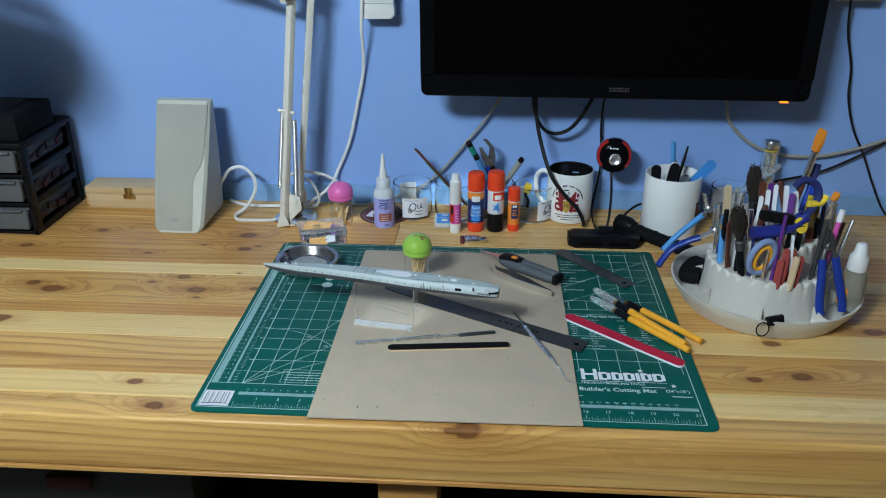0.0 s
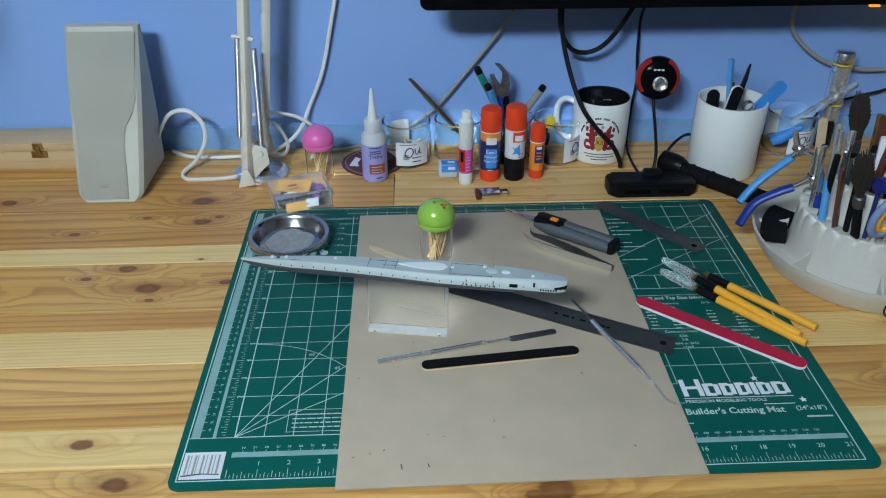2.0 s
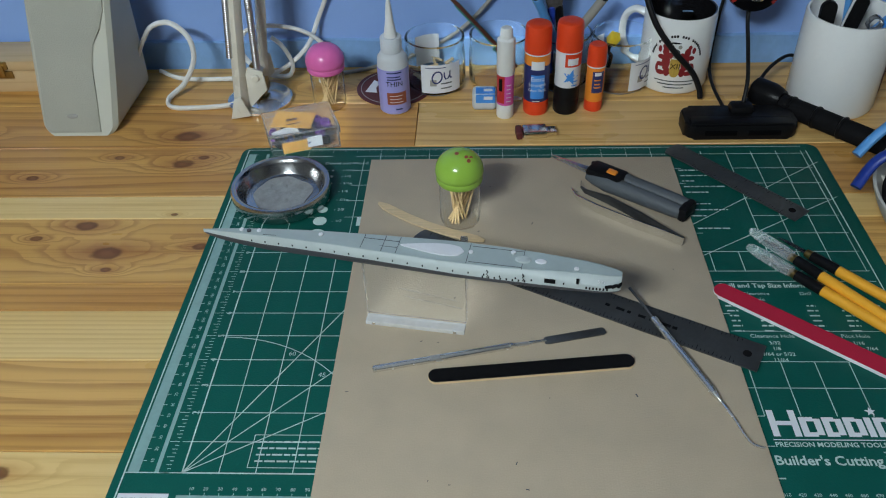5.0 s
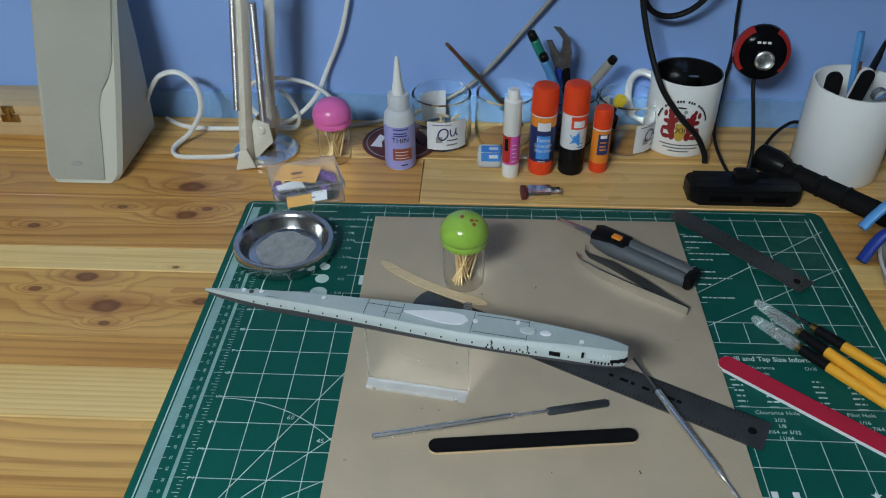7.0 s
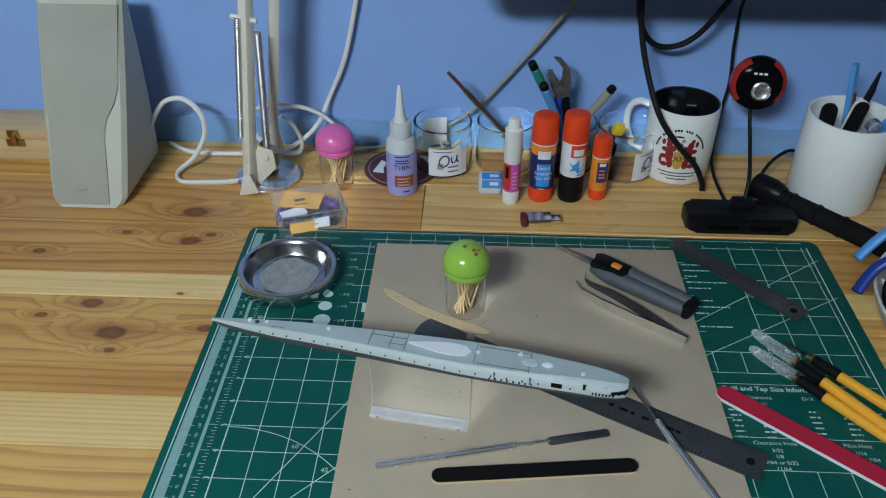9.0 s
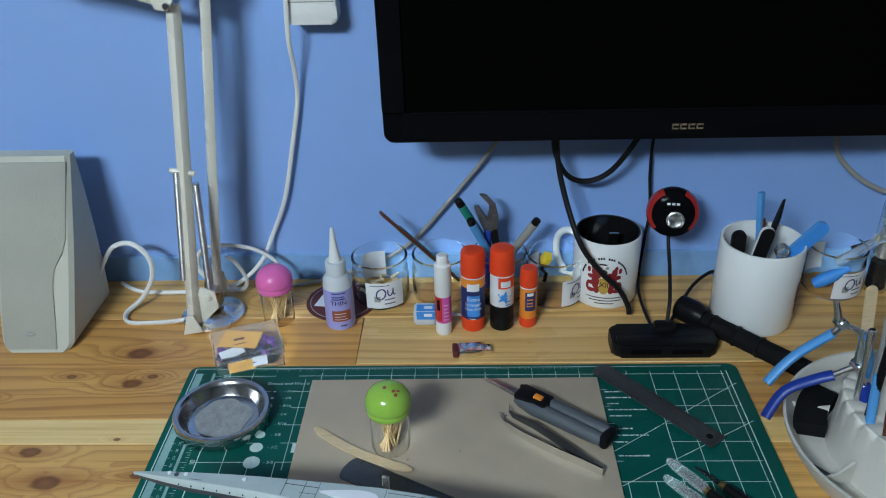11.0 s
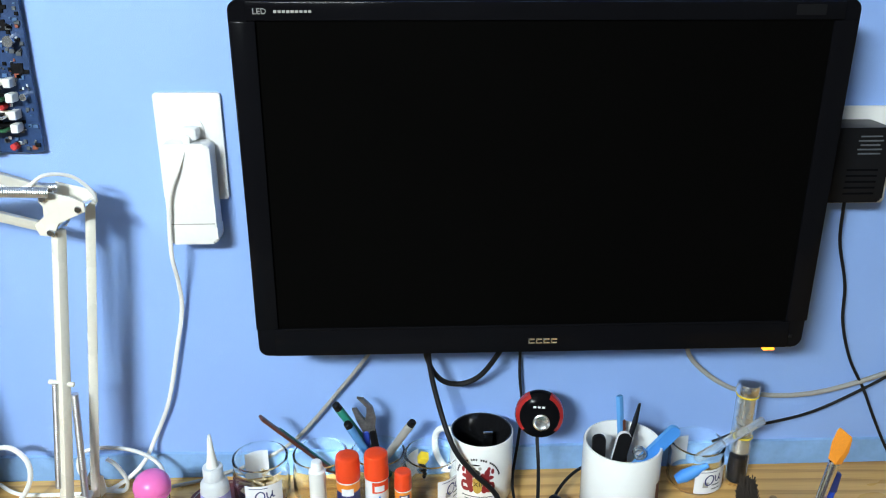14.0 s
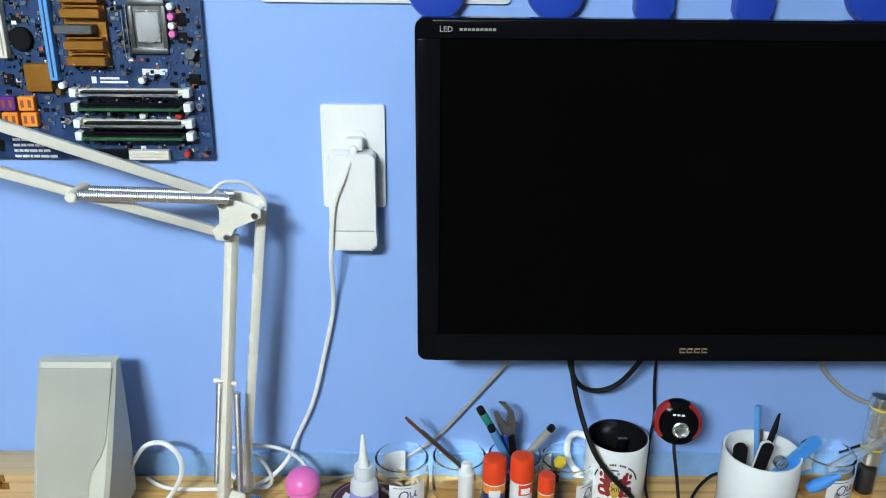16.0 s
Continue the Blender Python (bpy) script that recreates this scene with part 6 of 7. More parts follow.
cutters = thing("wire_cutters", (0.346, 0.622, 0.757), "dark steel cutters with open jaws standing in a jar", "pliers")
cutters.matrix_basis = pose(0.350, 0.622, 0.757, 4, -5, 0)
part("jaw", Shape().prism([(-0.006, 0.085), (0.006, 0.082), (0.010, 0.105), (0.008, 0.122), (-0.002, 0.136), (-0.010, 0.138), (-0.006, 0.133), (0.001, 0.124), (0.000, 0.112), (-0.006, 0.100)], -0.003, 0.003, UPRIGHT, bevel=0.0008), GUNMETAL, cutters)
part("jaw", Shape().prism([(-0.008, 0.084), (0.004, 0.084), (0.000, 0.100), (-0.006, 0.106), (-0.012, 0.122), (-0.018, 0.122), (-0.014, 0.104)], -0.0025, 0.0035, UPRIGHT, bevel=0.0008), GUNMETAL, cutters)
for x in (-0.009, 0.006):
    part("handle", Shape().rod((x * 1.3, 0, 0.0), (x * 0.5, 0, 0.088), 0.0048), BLUE if x < 0 else BLACK, cutters)

odd = thing("yellow_cap", (0.409, 0.606, 0.806), "small yellow plastic cap on a black rod in a jar", "cap")
odd.matrix_basis = pose(0.4075, 0.606, 0.803, 25, 20, 10)
part("cap", Shape().box(0, 0, 0.006, 0.011, 0.011, 0.013, bevel=0.001), LEMON, odd)
part("rod", Shape().tube([(0, 0, 0.001), (0.006, 0.004, -0.016), (0.018, 0.008, -0.030), (0.022, 0.004, -0.044)], 0.0028, 8, 4), BLACK, odd)

bot = thing("drop_bottle", (0.262, 0.5535, TOP), "small translucent bottle with a blue label lying on its side", "bottle")
part("body", Shape().box(-0.001, 0, 0.0115, 0.028, 0.022, 0.0225, bevel=0.005, seg=3), FROST, bot)
part("nozzle", Shape().rod((0.012, 0, 0.0115), (0.022, 0, 0.0115), 0.007, 0.006).rod((0.022, 0, 0.0115), (0.042, 0, 0.010), 0.004, 0.0012), FROST, bot)
part("label", Shape().box(0.000, -0.0112, 0.0165, 0.022, 0.0008, 0.0105).box(0.000, -0.004, 0.0231, 0.022, 0.013, 0.0008), LABEL_BLUE, bot, "blue label")
part("label_print", Shape().box(0.003, -0.0117, 0.0175, 0.010, 0.0006, 0.004).box(0.003, -0.004, 0.0236, 0.010, 0.005, 0.0006), PAPER, bot)

coaster = thing("coaster", (0.153, 0.600, TOP), "round maroon coaster with a pale emblem", "coaster")
part("disc", Shape().lathe([(0, 0), (0.0445, 0), (0.0455, 0.0008), (0.045, 0.0016), (0, 0.0016)], 56), MAROON, coaster)
part("ring_print", Shape().lathe([(0.0405, 0.0016), (0.0405, 0.0019), (0.0395, 0.0019), (0.0395, 0.0016)], 56), GREY_CABLE, coaster)
part("emblem", Shape().prism([(-0.034, -0.012), (-0.020, -0.014), (-0.022, -0.002), (-0.018, 0.010), (-0.026, 0.016), (-0.030, 0.002)], 0.0016, 0.0020), PAPER, coaster)


def clear_box():
    b = thing("parts_box", (0.0605, 0.4840, TOP), "clear plastic parts box with an orange card inside", "plastic box", turn=20)
    w, d, h = 0.074, 0.055, 0.027
    s = Shape()
    s.box(0, 0, 0.001, w, d, 0.002, bevel=0.0006)
    for x in (-w / 2 + 0.0008, w / 2 - 0.0008):
        s.box(x, 0, h * 0.40, 0.0016, d - 0.002, h * 0.75, bevel=0.0005)
    for y in (-d / 2 + 0.0008, d / 2 - 0.0008):
        s.box(0, y, h * 0.40, w - 0.002, 0.0016, h * 0.75, bevel=0.0005)
    part("tray", s, CLEAR_BOX, b, clear=True)
    t = Shape().box(0, 0, h - 0.001, w + 0.002, d + 0.002, 0.0018, bevel=0.0008)
    for x in (-w / 2 - 0.0006, w / 2 + 0.0006):
        t.box(x, 0, h - 0.005, 0.0014, d + 0.001, 0.008, bevel=0.0004)
    for y in (-d / 2 - 0.0006, d / 2 + 0.0006):
        t.box(0, y, h - 0.005, w, 0.0014, 0.008, bevel=0.0004)
    part("lid", t, CLEAR_BOX, b, "hinged clear lid", clear=True)
    part("card", Shape().box(-0.006, 0.006, h - 0.0035, 0.044, 0.030, 0.0006, turn=Matrix.Rotation(-0.42, 3, "Z")), BUSINESS, b, "orange printed card")
    part("card", Shape().box(-0.018, -0.014, h - 0.0042, 0.026, 0.014, 0.0006, turn=Matrix.Rotation(0.25, 3, "Z")), PAPER, b)
    part("card_print", Shape().box(-0.008, 0.006, h - 0.0029, 0.012, 0.004, 0.0004).box(-0.008, -0.003, h - 0.0029, 0.014, 0.0012, 0.0004), BROWN, b)
    part("card", Shape().box(-0.010, -d / 2 + 0.0025, 0.010, 0.030, 0.0008, 0.014), BUSINESS, b)
    part("card", Shape().box(0.010, -d / 2 + 0.0022, 0.012, 0.016, 0.0008, 0.012), PAPER, b)
    rnd = random.Random(9)
    for k in range(30):
        x, y = rnd.uniform(-0.029, 0.029), rnd.uniform(-0.020, 0.020)
        part("bit", Shape().lathe([(0, 0), (0.005, 0), (0.005, 0.006), (0.003, 0.007), (0, 0.007)], 12, pose(x, y, 0.003 + 0.005 * (k % 3), rnd.uniform(-40, 40), rnd.uniform(-40, 40), 0)), PURPLE if k % 5 == 0 else BLACK if k % 2 else NAVY, b)
    for x in (0.022, 0.030):
        part("bit", Shape().lathe([(0, 0), (0.006, 0), (0.006, 0.008), (0.004, 0.010), (0, 0.010)], 14, pose(x - 0.004, 0.006 - (x - 0.022), 0.012)), PURPLE, b)


clear_box()


def mug():
    m = thing("mug", (0.485, 0.6145, TOP), "white mug with a black inside and a red crest", "mug")
    r, h = 0.0405, 0.092
    part("outside", Shape().lathe([(0, 0), (r - 0.006, 0), (r - 0.002, 0.0015), (r, 0.006), (r, h - 0.002), (r - 0.0008, h), (r - 0.0016, h)], 56), CERAMIC, m)
    part("inside", Shape().lathe([(r - 0.0014, h + 0.0002), (r - 0.003, h - 0.0005), (r - 0.0036, h - 0.003), (r - 0.004, 0.010), (r - 0.010, 0.006), (0, 0.006)], 56), BLACK_GLAZE, m, "glossy black inside")
    a = radians(152)
    hp = [((r - 0.002 + dx) * math.cos(a), (r - 0.002 + dx) * math.sin(a), z) for dx, z in ((0, 0.076), (0.014, 0.079), (0.025, 0.070), (0.028, 0.052), (0.024, 0.034), (0.013, 0.020), (0.0, 0.017))]
    part("handle", Shape().tube(hp, 0.0055, 12, 6, flat=0.8), CERAMIC, m)
    q = r + 0.0003
    c = 258
    # crest: two red supporters, a gold shield, a small helm and a ring of print
    for sgn in (-1, 1):
        for da, z, ra, rz in ((15, 0.041, 6.5, 0.010), (17, 0.054, 5, 0.0055), (12, 0.030, 5, 0.006), (23, 0.047, 6, 0.003), (24, 0.038, 6, 0.0028), (22, 0.028, 7, 0.003), (27, 0.056, 3, 0.004), (20, 0.060, 3, 0.003), (9, 0.050, 4, 0.004), (29, 0.033, 2.5, 0.005)):
            blob(m, q, c + 1 + sgn * da, z, ra * 1.05, rz * 1.0, CREST_RED, "crest_supporter")
    wrap(m, q + 0.0003, 0.030, 0.046, c - 7, c + 9, GOLD, "shield")
    blob(m, q + 0.0002, c + 1, 0.030, 7.6, 0.0065, GOLD, "shield")
    for k, (da, z, ra, rz) in enumerate(((-2, 0.0545, 7, 0.004), (-8, 0.060, 4, 0.0018), (4, 0.0610, 3, 0.0025), (0, 0.0495, 5, 0.003))):
        blob(m, q + 0.0001 + 0.0001 * k, c + 1 + da, z, ra, rz, GREY_CABLE if k else GREY_PLASTIC, "helm")
    wrap_text(m, "XII", 0.0095, q + 0.0005, 0.037, c + 1.5, BLACK)
    for k in range(26):
        if k in (4, 9, 13, 17):
            continue
        th = radians(168 - k * 6.2)
        b = c + 1 - math.degrees(0.0285 * math.cos(th) / r) * -1
        z = 0.0435 + 0.0300 * math.sin(th)
        wrap(m, q, z - 0.0015, z + 0.0015, b - 1.5, b + 1.5, BLACK_MATT, "crest_letter")
    blob(m, q + 0.0003, c - 2, 0.0655, 8, 0.0011, BLACK_MATT, "signature")
    for k, (z, half) in enumerate(((0.0175, 30), (0.0135, 24), (0.0095, 14))):
        wrap_bars(m, q, [z], c + 1 - half, c + 1 + half * 1.5, GREY_PLASTIC, 0.0014)
    inner = thing("steel_clip", (0.494, 0.628, TOP + 0.05), "small steel clip inside the black mug", "clip")
    part("plate", Shape().box(0, 0, 0.014, 0.012, 0.003, 0.040, turn=Matrix.Rotation(0.35, 3, "X"), bevel=0.0006), STEEL, inner)


mug()


def pen_mug():
    m = thing("pen_mug", (0.6525, 0.560, TOP), "plain white ceramic mug crammed with sanding sticks", "mug")
    r, h = 0.0475, 0.107
    part("wall", Shape().lathe([(0, 0), (r - 0.006, 0), (r - 0.002, 0.0015), (r, 0.006), (r, h - 0.0025), (r - 0.001, h), (r - 0.003, h), (r - 0.004, h - 0.0025), (r - 0.004, 0.010), (r - 0.008, 0.007), (0, 0.007)], 60), CERAMIC, m)
    for a0, a1, z0, z1 in ((318, 330, 0.040, 0.066), (326, 340, 0.030, 0.052), (330, 344, 0.058, 0.074), (322, 330, 0.024, 0.040)):
        wrap(m, r + 0.0003, z0, z1, a0, a1, MAROON, "picture_print")


pen_mug()


def sander(body, face):
    def build(ob, n):
        part("core", Shape().prism(round_rect(0.016, n, 0.0075, 6, 0, n / 2), -0.0022, 0.0022, UPRIGHT), body, ob)
        for z0 in (0.0022, -0.0032):
            part("abrasive", Shape().prism(round_rect(0.0156, n - 0.001, 0.0073, 6, 0, n / 2), z0, z0 + 0.001, UPRIGHT), face, ob)
    return build


for a, b, body, face, label in (
        ((0.624, 0.552, 0.758), (0.6195, 0.548, 0.874), BLACK, BLACK_MATT, "black sanding stick leaning in a mug"),
        ((0.628, 0.545, 0.758), (0.649, 0.541, 0.882), PAPER, BLACK_MATT, "black and white sanding stick leaning in a mug"),
        ((0.620, 0.550, 0.765), (0.7125, 0.545, 0.884), SKY, LABEL_BLUE, "bright blue sanding stick leaning out of a mug")):
    ob = leaning("sanding_stick", a, b, sander(body, face), label, "sanding stick", "sanding sticks in a mug")
    up = (Vector(b) - Vector(a)).normalized()
    across = up.cross(Vector((0, -1, 0))).normalized() * -1
    ob.matrix_basis = Matrix.Translation(a) @ Matrix((across, up.cross(across), up)).transposed().to_4x4()
leaning("sanding_stick", (0.664, 0.575, 0.760), (0.652, 0.590, 0.902), flat_tool(SKY, BROWN, 0.008, 0.006), "slim blue and brown sanding stick standing in a mug", "sanding stick", "sanding sticks in a mug")


def pointed_blade(ob, n):
    part("blade", Shape().prism([(-0.0055, 0), (0.0055, 0), (0.0065, n * 0.80), (0.0050, n * 0.97), (0.0030, n), (-0.0050, n * 0.86)], -0.0015, 0.0015, UPRIGHT, bevel=0.0004), BLACK, ob)


leaning("plastic_knife", (0.648, 0.574, 0.760), (0.6735, 0.572, 0.900), pointed_blade, "pointed black plastic knife standing in a mug", "knife")
keyring = thing("metal_ring", (0.668, 0.541, 0.852), "small steel split rings among the sanding sticks", "ring")
for k in range(3):
    part("ring", Shape().tube([(0.007 * math.cos(t), 0.003 * k - 0.003, 0.007 * math.sin(t)) for t in [2 * math.pi * i / 14 for i in range(15)]], 0.0012, 6, 2), STEEL, keyring)


def webcam():
    w = thing("webcam", (0.535, 0.4985, TOP), "round red and black webcam on a black bar base", "webcam")
    part("base", Shape().prism(round_rect(0.119, 0.044, 0.010), 0.0, 0.0165, pose(0, 0.002, 0), bevel=0.004), BLACK, w)
    part("base_ridge", Shape().box(0.0, -0.010, 0.0172, 0.108, 0.016, 0.003, bevel=0.0012).box(0.004, 0.012, 0.020, 0.026, 0.018, 0.012, bevel=0.005), BLACK, w)
    for k in range(2):
        part("port", Shape().box(-0.022 + k * 0.046, -0.0192, 0.008, 0.034, 0.003, 0.006, bevel=0.0008), BLACK_GLOSS, w)
    part("neck", Shape().tube([(0.006, 0.014, 0.022), (0.011, 0.030, 0.044), (0.017, 0.070, 0.066), (0.018, 0.092, 0.086), (0.018, 0.098, 0.108)], 0.0022, 10, 6), RUBBER, w)
    head = pose(0.0205, 0.1, 0.1235, 78, 0, -8) @ Matrix.Scale(1.07, 4)
    part("head", Shape().lathe([(0, -0.012), (0.022, -0.011), (0.0275, -0.005), (0.0285, 0.0), (0.0270, 0.006), (0.020, 0.0105), (0.012, 0.012), (0, 0.012)], 44, head), BLACK_GLOSS, w)
    for a0, a1 in ((116, 224), (-44, 64)):
        s = Shape()
        n = 10
        rows = []
        for i in range(n + 1):
            a = radians(a0 + (a1 - a0) * i / n)
            rows.append([s.bm.verts.new(head @ Vector((r * math.cos(a), r * math.sin(a), z))) for r, z in ((0.0284, -0.003), (0.0288, 0.0012), (0.0272, 0.0066), (0.0232, 0.0093))])
        for p, q in zip(rows, rows[1:]):
            for k in range(3):
                s.bm.faces.new((p[k], q[k], q[k + 1], p[k + 1]))
        part("trim", s, material("dark_red_gloss", (0.34, 0.018, 0.016), 0.2, vary=0.05, bump=0.0), w, "translucent red trim")
    part("lens_ring", Shape().lathe([(0.0092, 0.011), (0.0098, 0.0150), (0.0080, 0.0160), (0.0072, 0.0145), (0.004, 0.0135), (0, 0.0135)], 30, head @ pose(0.002, -0.006, 0)), CHROME, w, "silver lens ring")
    for k in range(3):
        part("light", Shape().box(-0.006 + k * 0.005, 0.0115, 0.0112, 0.0034, 0.0022, 0.002, turn=None), PAPER, w).matrix_basis = head
    return w


webcam()

torch, n = lying("flashlight", (0.5665, 0.560), (0.680, 0.436), TOP, "black metal flashlight lying beside the mug", "flashlight")
part("head", Shape().lathe([(0, 0), (0.0125, 0.0), (0.0150, 0.002), (0.0152, 0.022), (0.0135, 0.030), (0.0112, 0.036), (0, 0.036)], 32, pose(-n / 2, 0, 0.0153, 0, 90, 0)), BLACK, torch)
part("barrel", Shape().rod((-n / 2 + 0.034, 0, 0.0122), (n / 2, 0, 0.0115), 0.0112, 0.0112, 28), BLACK_MATT, torch)
for k in range(3):
    part("ring", Shape().lathe([(0.0112, 0), (0.0124, 0.001), (0.0124, 0.003), (0.0112, 0.004)], 28, pose(-n / 2 + 0.046 + k * 0.03, 0, 0.0121, 0, 90, 0)), BLACK, torch)


# ---- in and round the tool carousel ----
CX, CY = 0.742, 0.312


def at(r, a, z):
    """A place on the carousel by radius, angle and height over the bench."""
    return (CX + r * math.cos(radians(a)), CY + r * math.sin(radians(a)), TOP + z)


def brush(handle, ferrule, hair, r=0.0035, w=1.0, tip=0.16):
    def build(ob, n):
        part("handle", Shape().rod((0, 0, 0), (0, 0, n * 0.62), r * 0.7, r), handle, ob)
        part("ferrule", Shape().rod((0, 0, n * 0.61), (0, 0, n * (1 - tip)), r * 1.05, r * 1.2), ferrule, ob)
        part("bristles", Shape().loft([[(-b, -d, z), (b, -d, z), (b * 1.06, 0, z), (b, d, z), (-b, d, z), (-b * 1.06, 0, z)] for z, b, d in ((n * (1 - tip), r * 1.15, r * 0.9), (n * (1 - tip * 0.5), r * 1.45 * w, r * 0.6), (n * 0.985, r * 1.4 * w, r * 0.35), (n, r * 1.25 * w, r * 0.15))]), hair, ob)
    return build


def stick(mat, r=0.0035, end=None):
    def build(ob, n):
        part("shaft", Shape().rod((0, 0, 0), (0, 0, n), r, r * 0.92, 12), mat, ob)
        if end:
            part("end", Shape().rod((0, 0, n * 0.86), (0, 0, n * 1.001), r * 1.15, r * 1.1, 12), end, ob)
    return build


def flat_stick(mat, w=0.0095, t=0.002):
    def build(ob, n):
        part("blade", Shape().prism(round_rect(w, n, w * 0.48, 5, 0, n / 2), -t / 2, t / 2, UPRIGHT), mat, ob)
    return build


def tufted_brush(ob, n):
    """A round brush whose worn dark bristles stand out on all sides."""
    part("handle", Shape().rod((0, 0, 0), (0, 0, n * 0.60), 0.0052, 0.0046, 14), BLACK, ob)
    part("ferrule", Shape().rod((0, 0, n * 0.50), (0, 0, n * 0.62), 0.0062, 0.0066, 16), DARK_STEEL, ob)
    s = Shape()
    rnd = random.Random(2)
    for k in range(620):
        a, u = rnd.uniform(0, 6.283), rnd.random()
        foot = 0.004 * math.sqrt(rnd.random())
        out = 0.0112 * (0.45 + 0.55 * math.sin(math.pi * min(0.9, 0.25 + 0.7 * u))) * rnd.uniform(0.75, 1.08)
        z0 = n * (0.61 + 0.25 * u)
        s.rod((foot * math.cos(a), foot * math.sin(a), z0), (out * math.cos(a + 0.2), out * math.sin(a + 0.2), z0 + n * rnd.uniform(0.13, 0.20)), 0.00075, 0.0005, 4)
    part("bristles", s, BRISTLE, ob, "dark worn bristles", kind="stuff")


def pliers(place, turn, grips, label, n=0.15, spread=0.020, jaw=0.034, steel=STEEL):
    """Pliers standing on their jaws or grips along local z, opened in local x."""
    p = thing("pliers", (0, 0, 0), label, "pliers", group="pliers in the carousel")
    p.matrix_basis = Matrix.Translation(place) @ turn.to_4x4()
    for sgn, mat in ((1, grips[0]), (-1, grips[1])):
        part("jaw", Shape().prism([(0.0, 0.0), (sgn * 0.009, 0.002), (sgn * 0.009, 0.010), (sgn * 0.0035, jaw), (sgn * 0.0004, jaw + 0.002)], -0.0035, 0.0035, pose(0, 0, 0) @ UPRIGHT, bevel=0.0008), steel, p)
        pts = [(-sgn * 0.003, 0, 0.004), (-sgn * 0.009, 0, -0.012), (-sgn * spread * 0.75, 0, -0.04), (-sgn * spread, 0, -0.075), (-sgn * spread * 0.95, 0, -n + jaw)]
        part("handle", Shape().tube(pts[:3], 0.0036, 10, 4), steel, p)
        part("grip", Shape().tube(pts[1:], 0.0058, 12, 5, flat=0.85), mat, p)
    part("pivot", Shape().rod((0, -0.0055, 0.004), (0, 0.0055, 0.004), 0.006), steel, p)
    return p


def open_pliers(pivot, tips, arms, mat, label):
    """Small pliers lying open; each arm runs from the pivot out along its grip."""
    p = thing("pliers", pivot, label, "pliers", group="pliers in the carousel")
    o = Vector(pivot)
    for tip in tips:
        part("jaw", Shape().rod((0, 0, -0.004), Vector(tip) - o, 0.0048, 0.0012, 10), STEEL, p)
    for arm in arms:
        q = [Vector(a) - o for a in arm]
        part("handle", Shape().tube([(0, 0, 0)] + q[:2], 0.0032, 10, 4), STEEL, p)
        part("grip", Shape().tube(q, 0.0060, 12, 6, flat=0.75), mat, p)
    part("pivot", Shape().rod((0.001, -0.0065, 0), (-0.001, 0.0065, 0), 0.0058, seg=18), STEEL, p)


# two pairs with blue grips hang over the rim towards the mat
open_pliers((0.668, 0.335, 0.850), ((0.665, 0.338, 0.887), (0.672, 0.338, 0.884)), (((0.650, 0.338, 0.837), (0.634, 0.341, 0.829), (0.611, 0.344, 0.8126), (0.593, 0.332, 0.7915)), ((0.675, 0.330, 0.832), (0.682, 0.325, 0.808), (0.692, 0.318, 0.780))), DEEP_BLUE, "small steel pliers with dark blue grips hooked over the holder")
open_pliers((0.667, 0.380, 0.866), ((0.657, 0.383, 0.890), (0.660, 0.381, 0.889)), (((0.660, 0.376, 0.857), (0.638, 0.384, 0.8295), (0.622, 0.382, 0.813), (0.607, 0.375, 0.7976)), ((0.686, 0.372, 0.858), (0.694, 0.366, 0.835), (0.692, 0.358, 0.800))), SKY, "small steel pliers with light blue grips hooked over the holder")
pliers((0.797, 0.252, 0.862), Euler((radians(-14), radians(-6), radians(10))).to_matrix(), (DEEP_BLUE, DEEP_BLUE), "black-jawed cutters with dark blue grips standing in the tray", 0.115, 0.016, 0.026, DARK_STEEL)


def scissors():
    s = thing("scissors", (0, 0, 0), "small scissors with blue and yellow handles", "scissors")
    s.matrix_basis = Matrix.Translation((0.701, 0.246, 0.818)) @ Euler((radians(10), radians(8), radians(15))).to_matrix().to_4x4()
    ring = lambda cx, cz, rx, rz: [(cx + rx * math.cos(t), 0, cz + rz * math.sin(t)) for t in [2 * math.pi * i / 18 for i in range(19)]]
    part("handle", Shape().tube(ring(0.000, 0.036, 0.0165, 0.025), 0.0042, 10, 2), material("pale_blue_handle", (0.22, 0.30, 0.52), 0.4), s)
    part("finger_pad", Shape().tube(ring(0.002, 0.034, 0.0100, 0.0175), 0.0030, 8, 2), YELLOW, s, "yellow soft finger pad")
    part("blade", Shape().prism([(-0.004, -0.006), (0.004, -0.006), (0.003, 0.016), (-0.003, 0.016)], -0.001, 0.001, UPRIGHT), STEEL, s)


scissors()


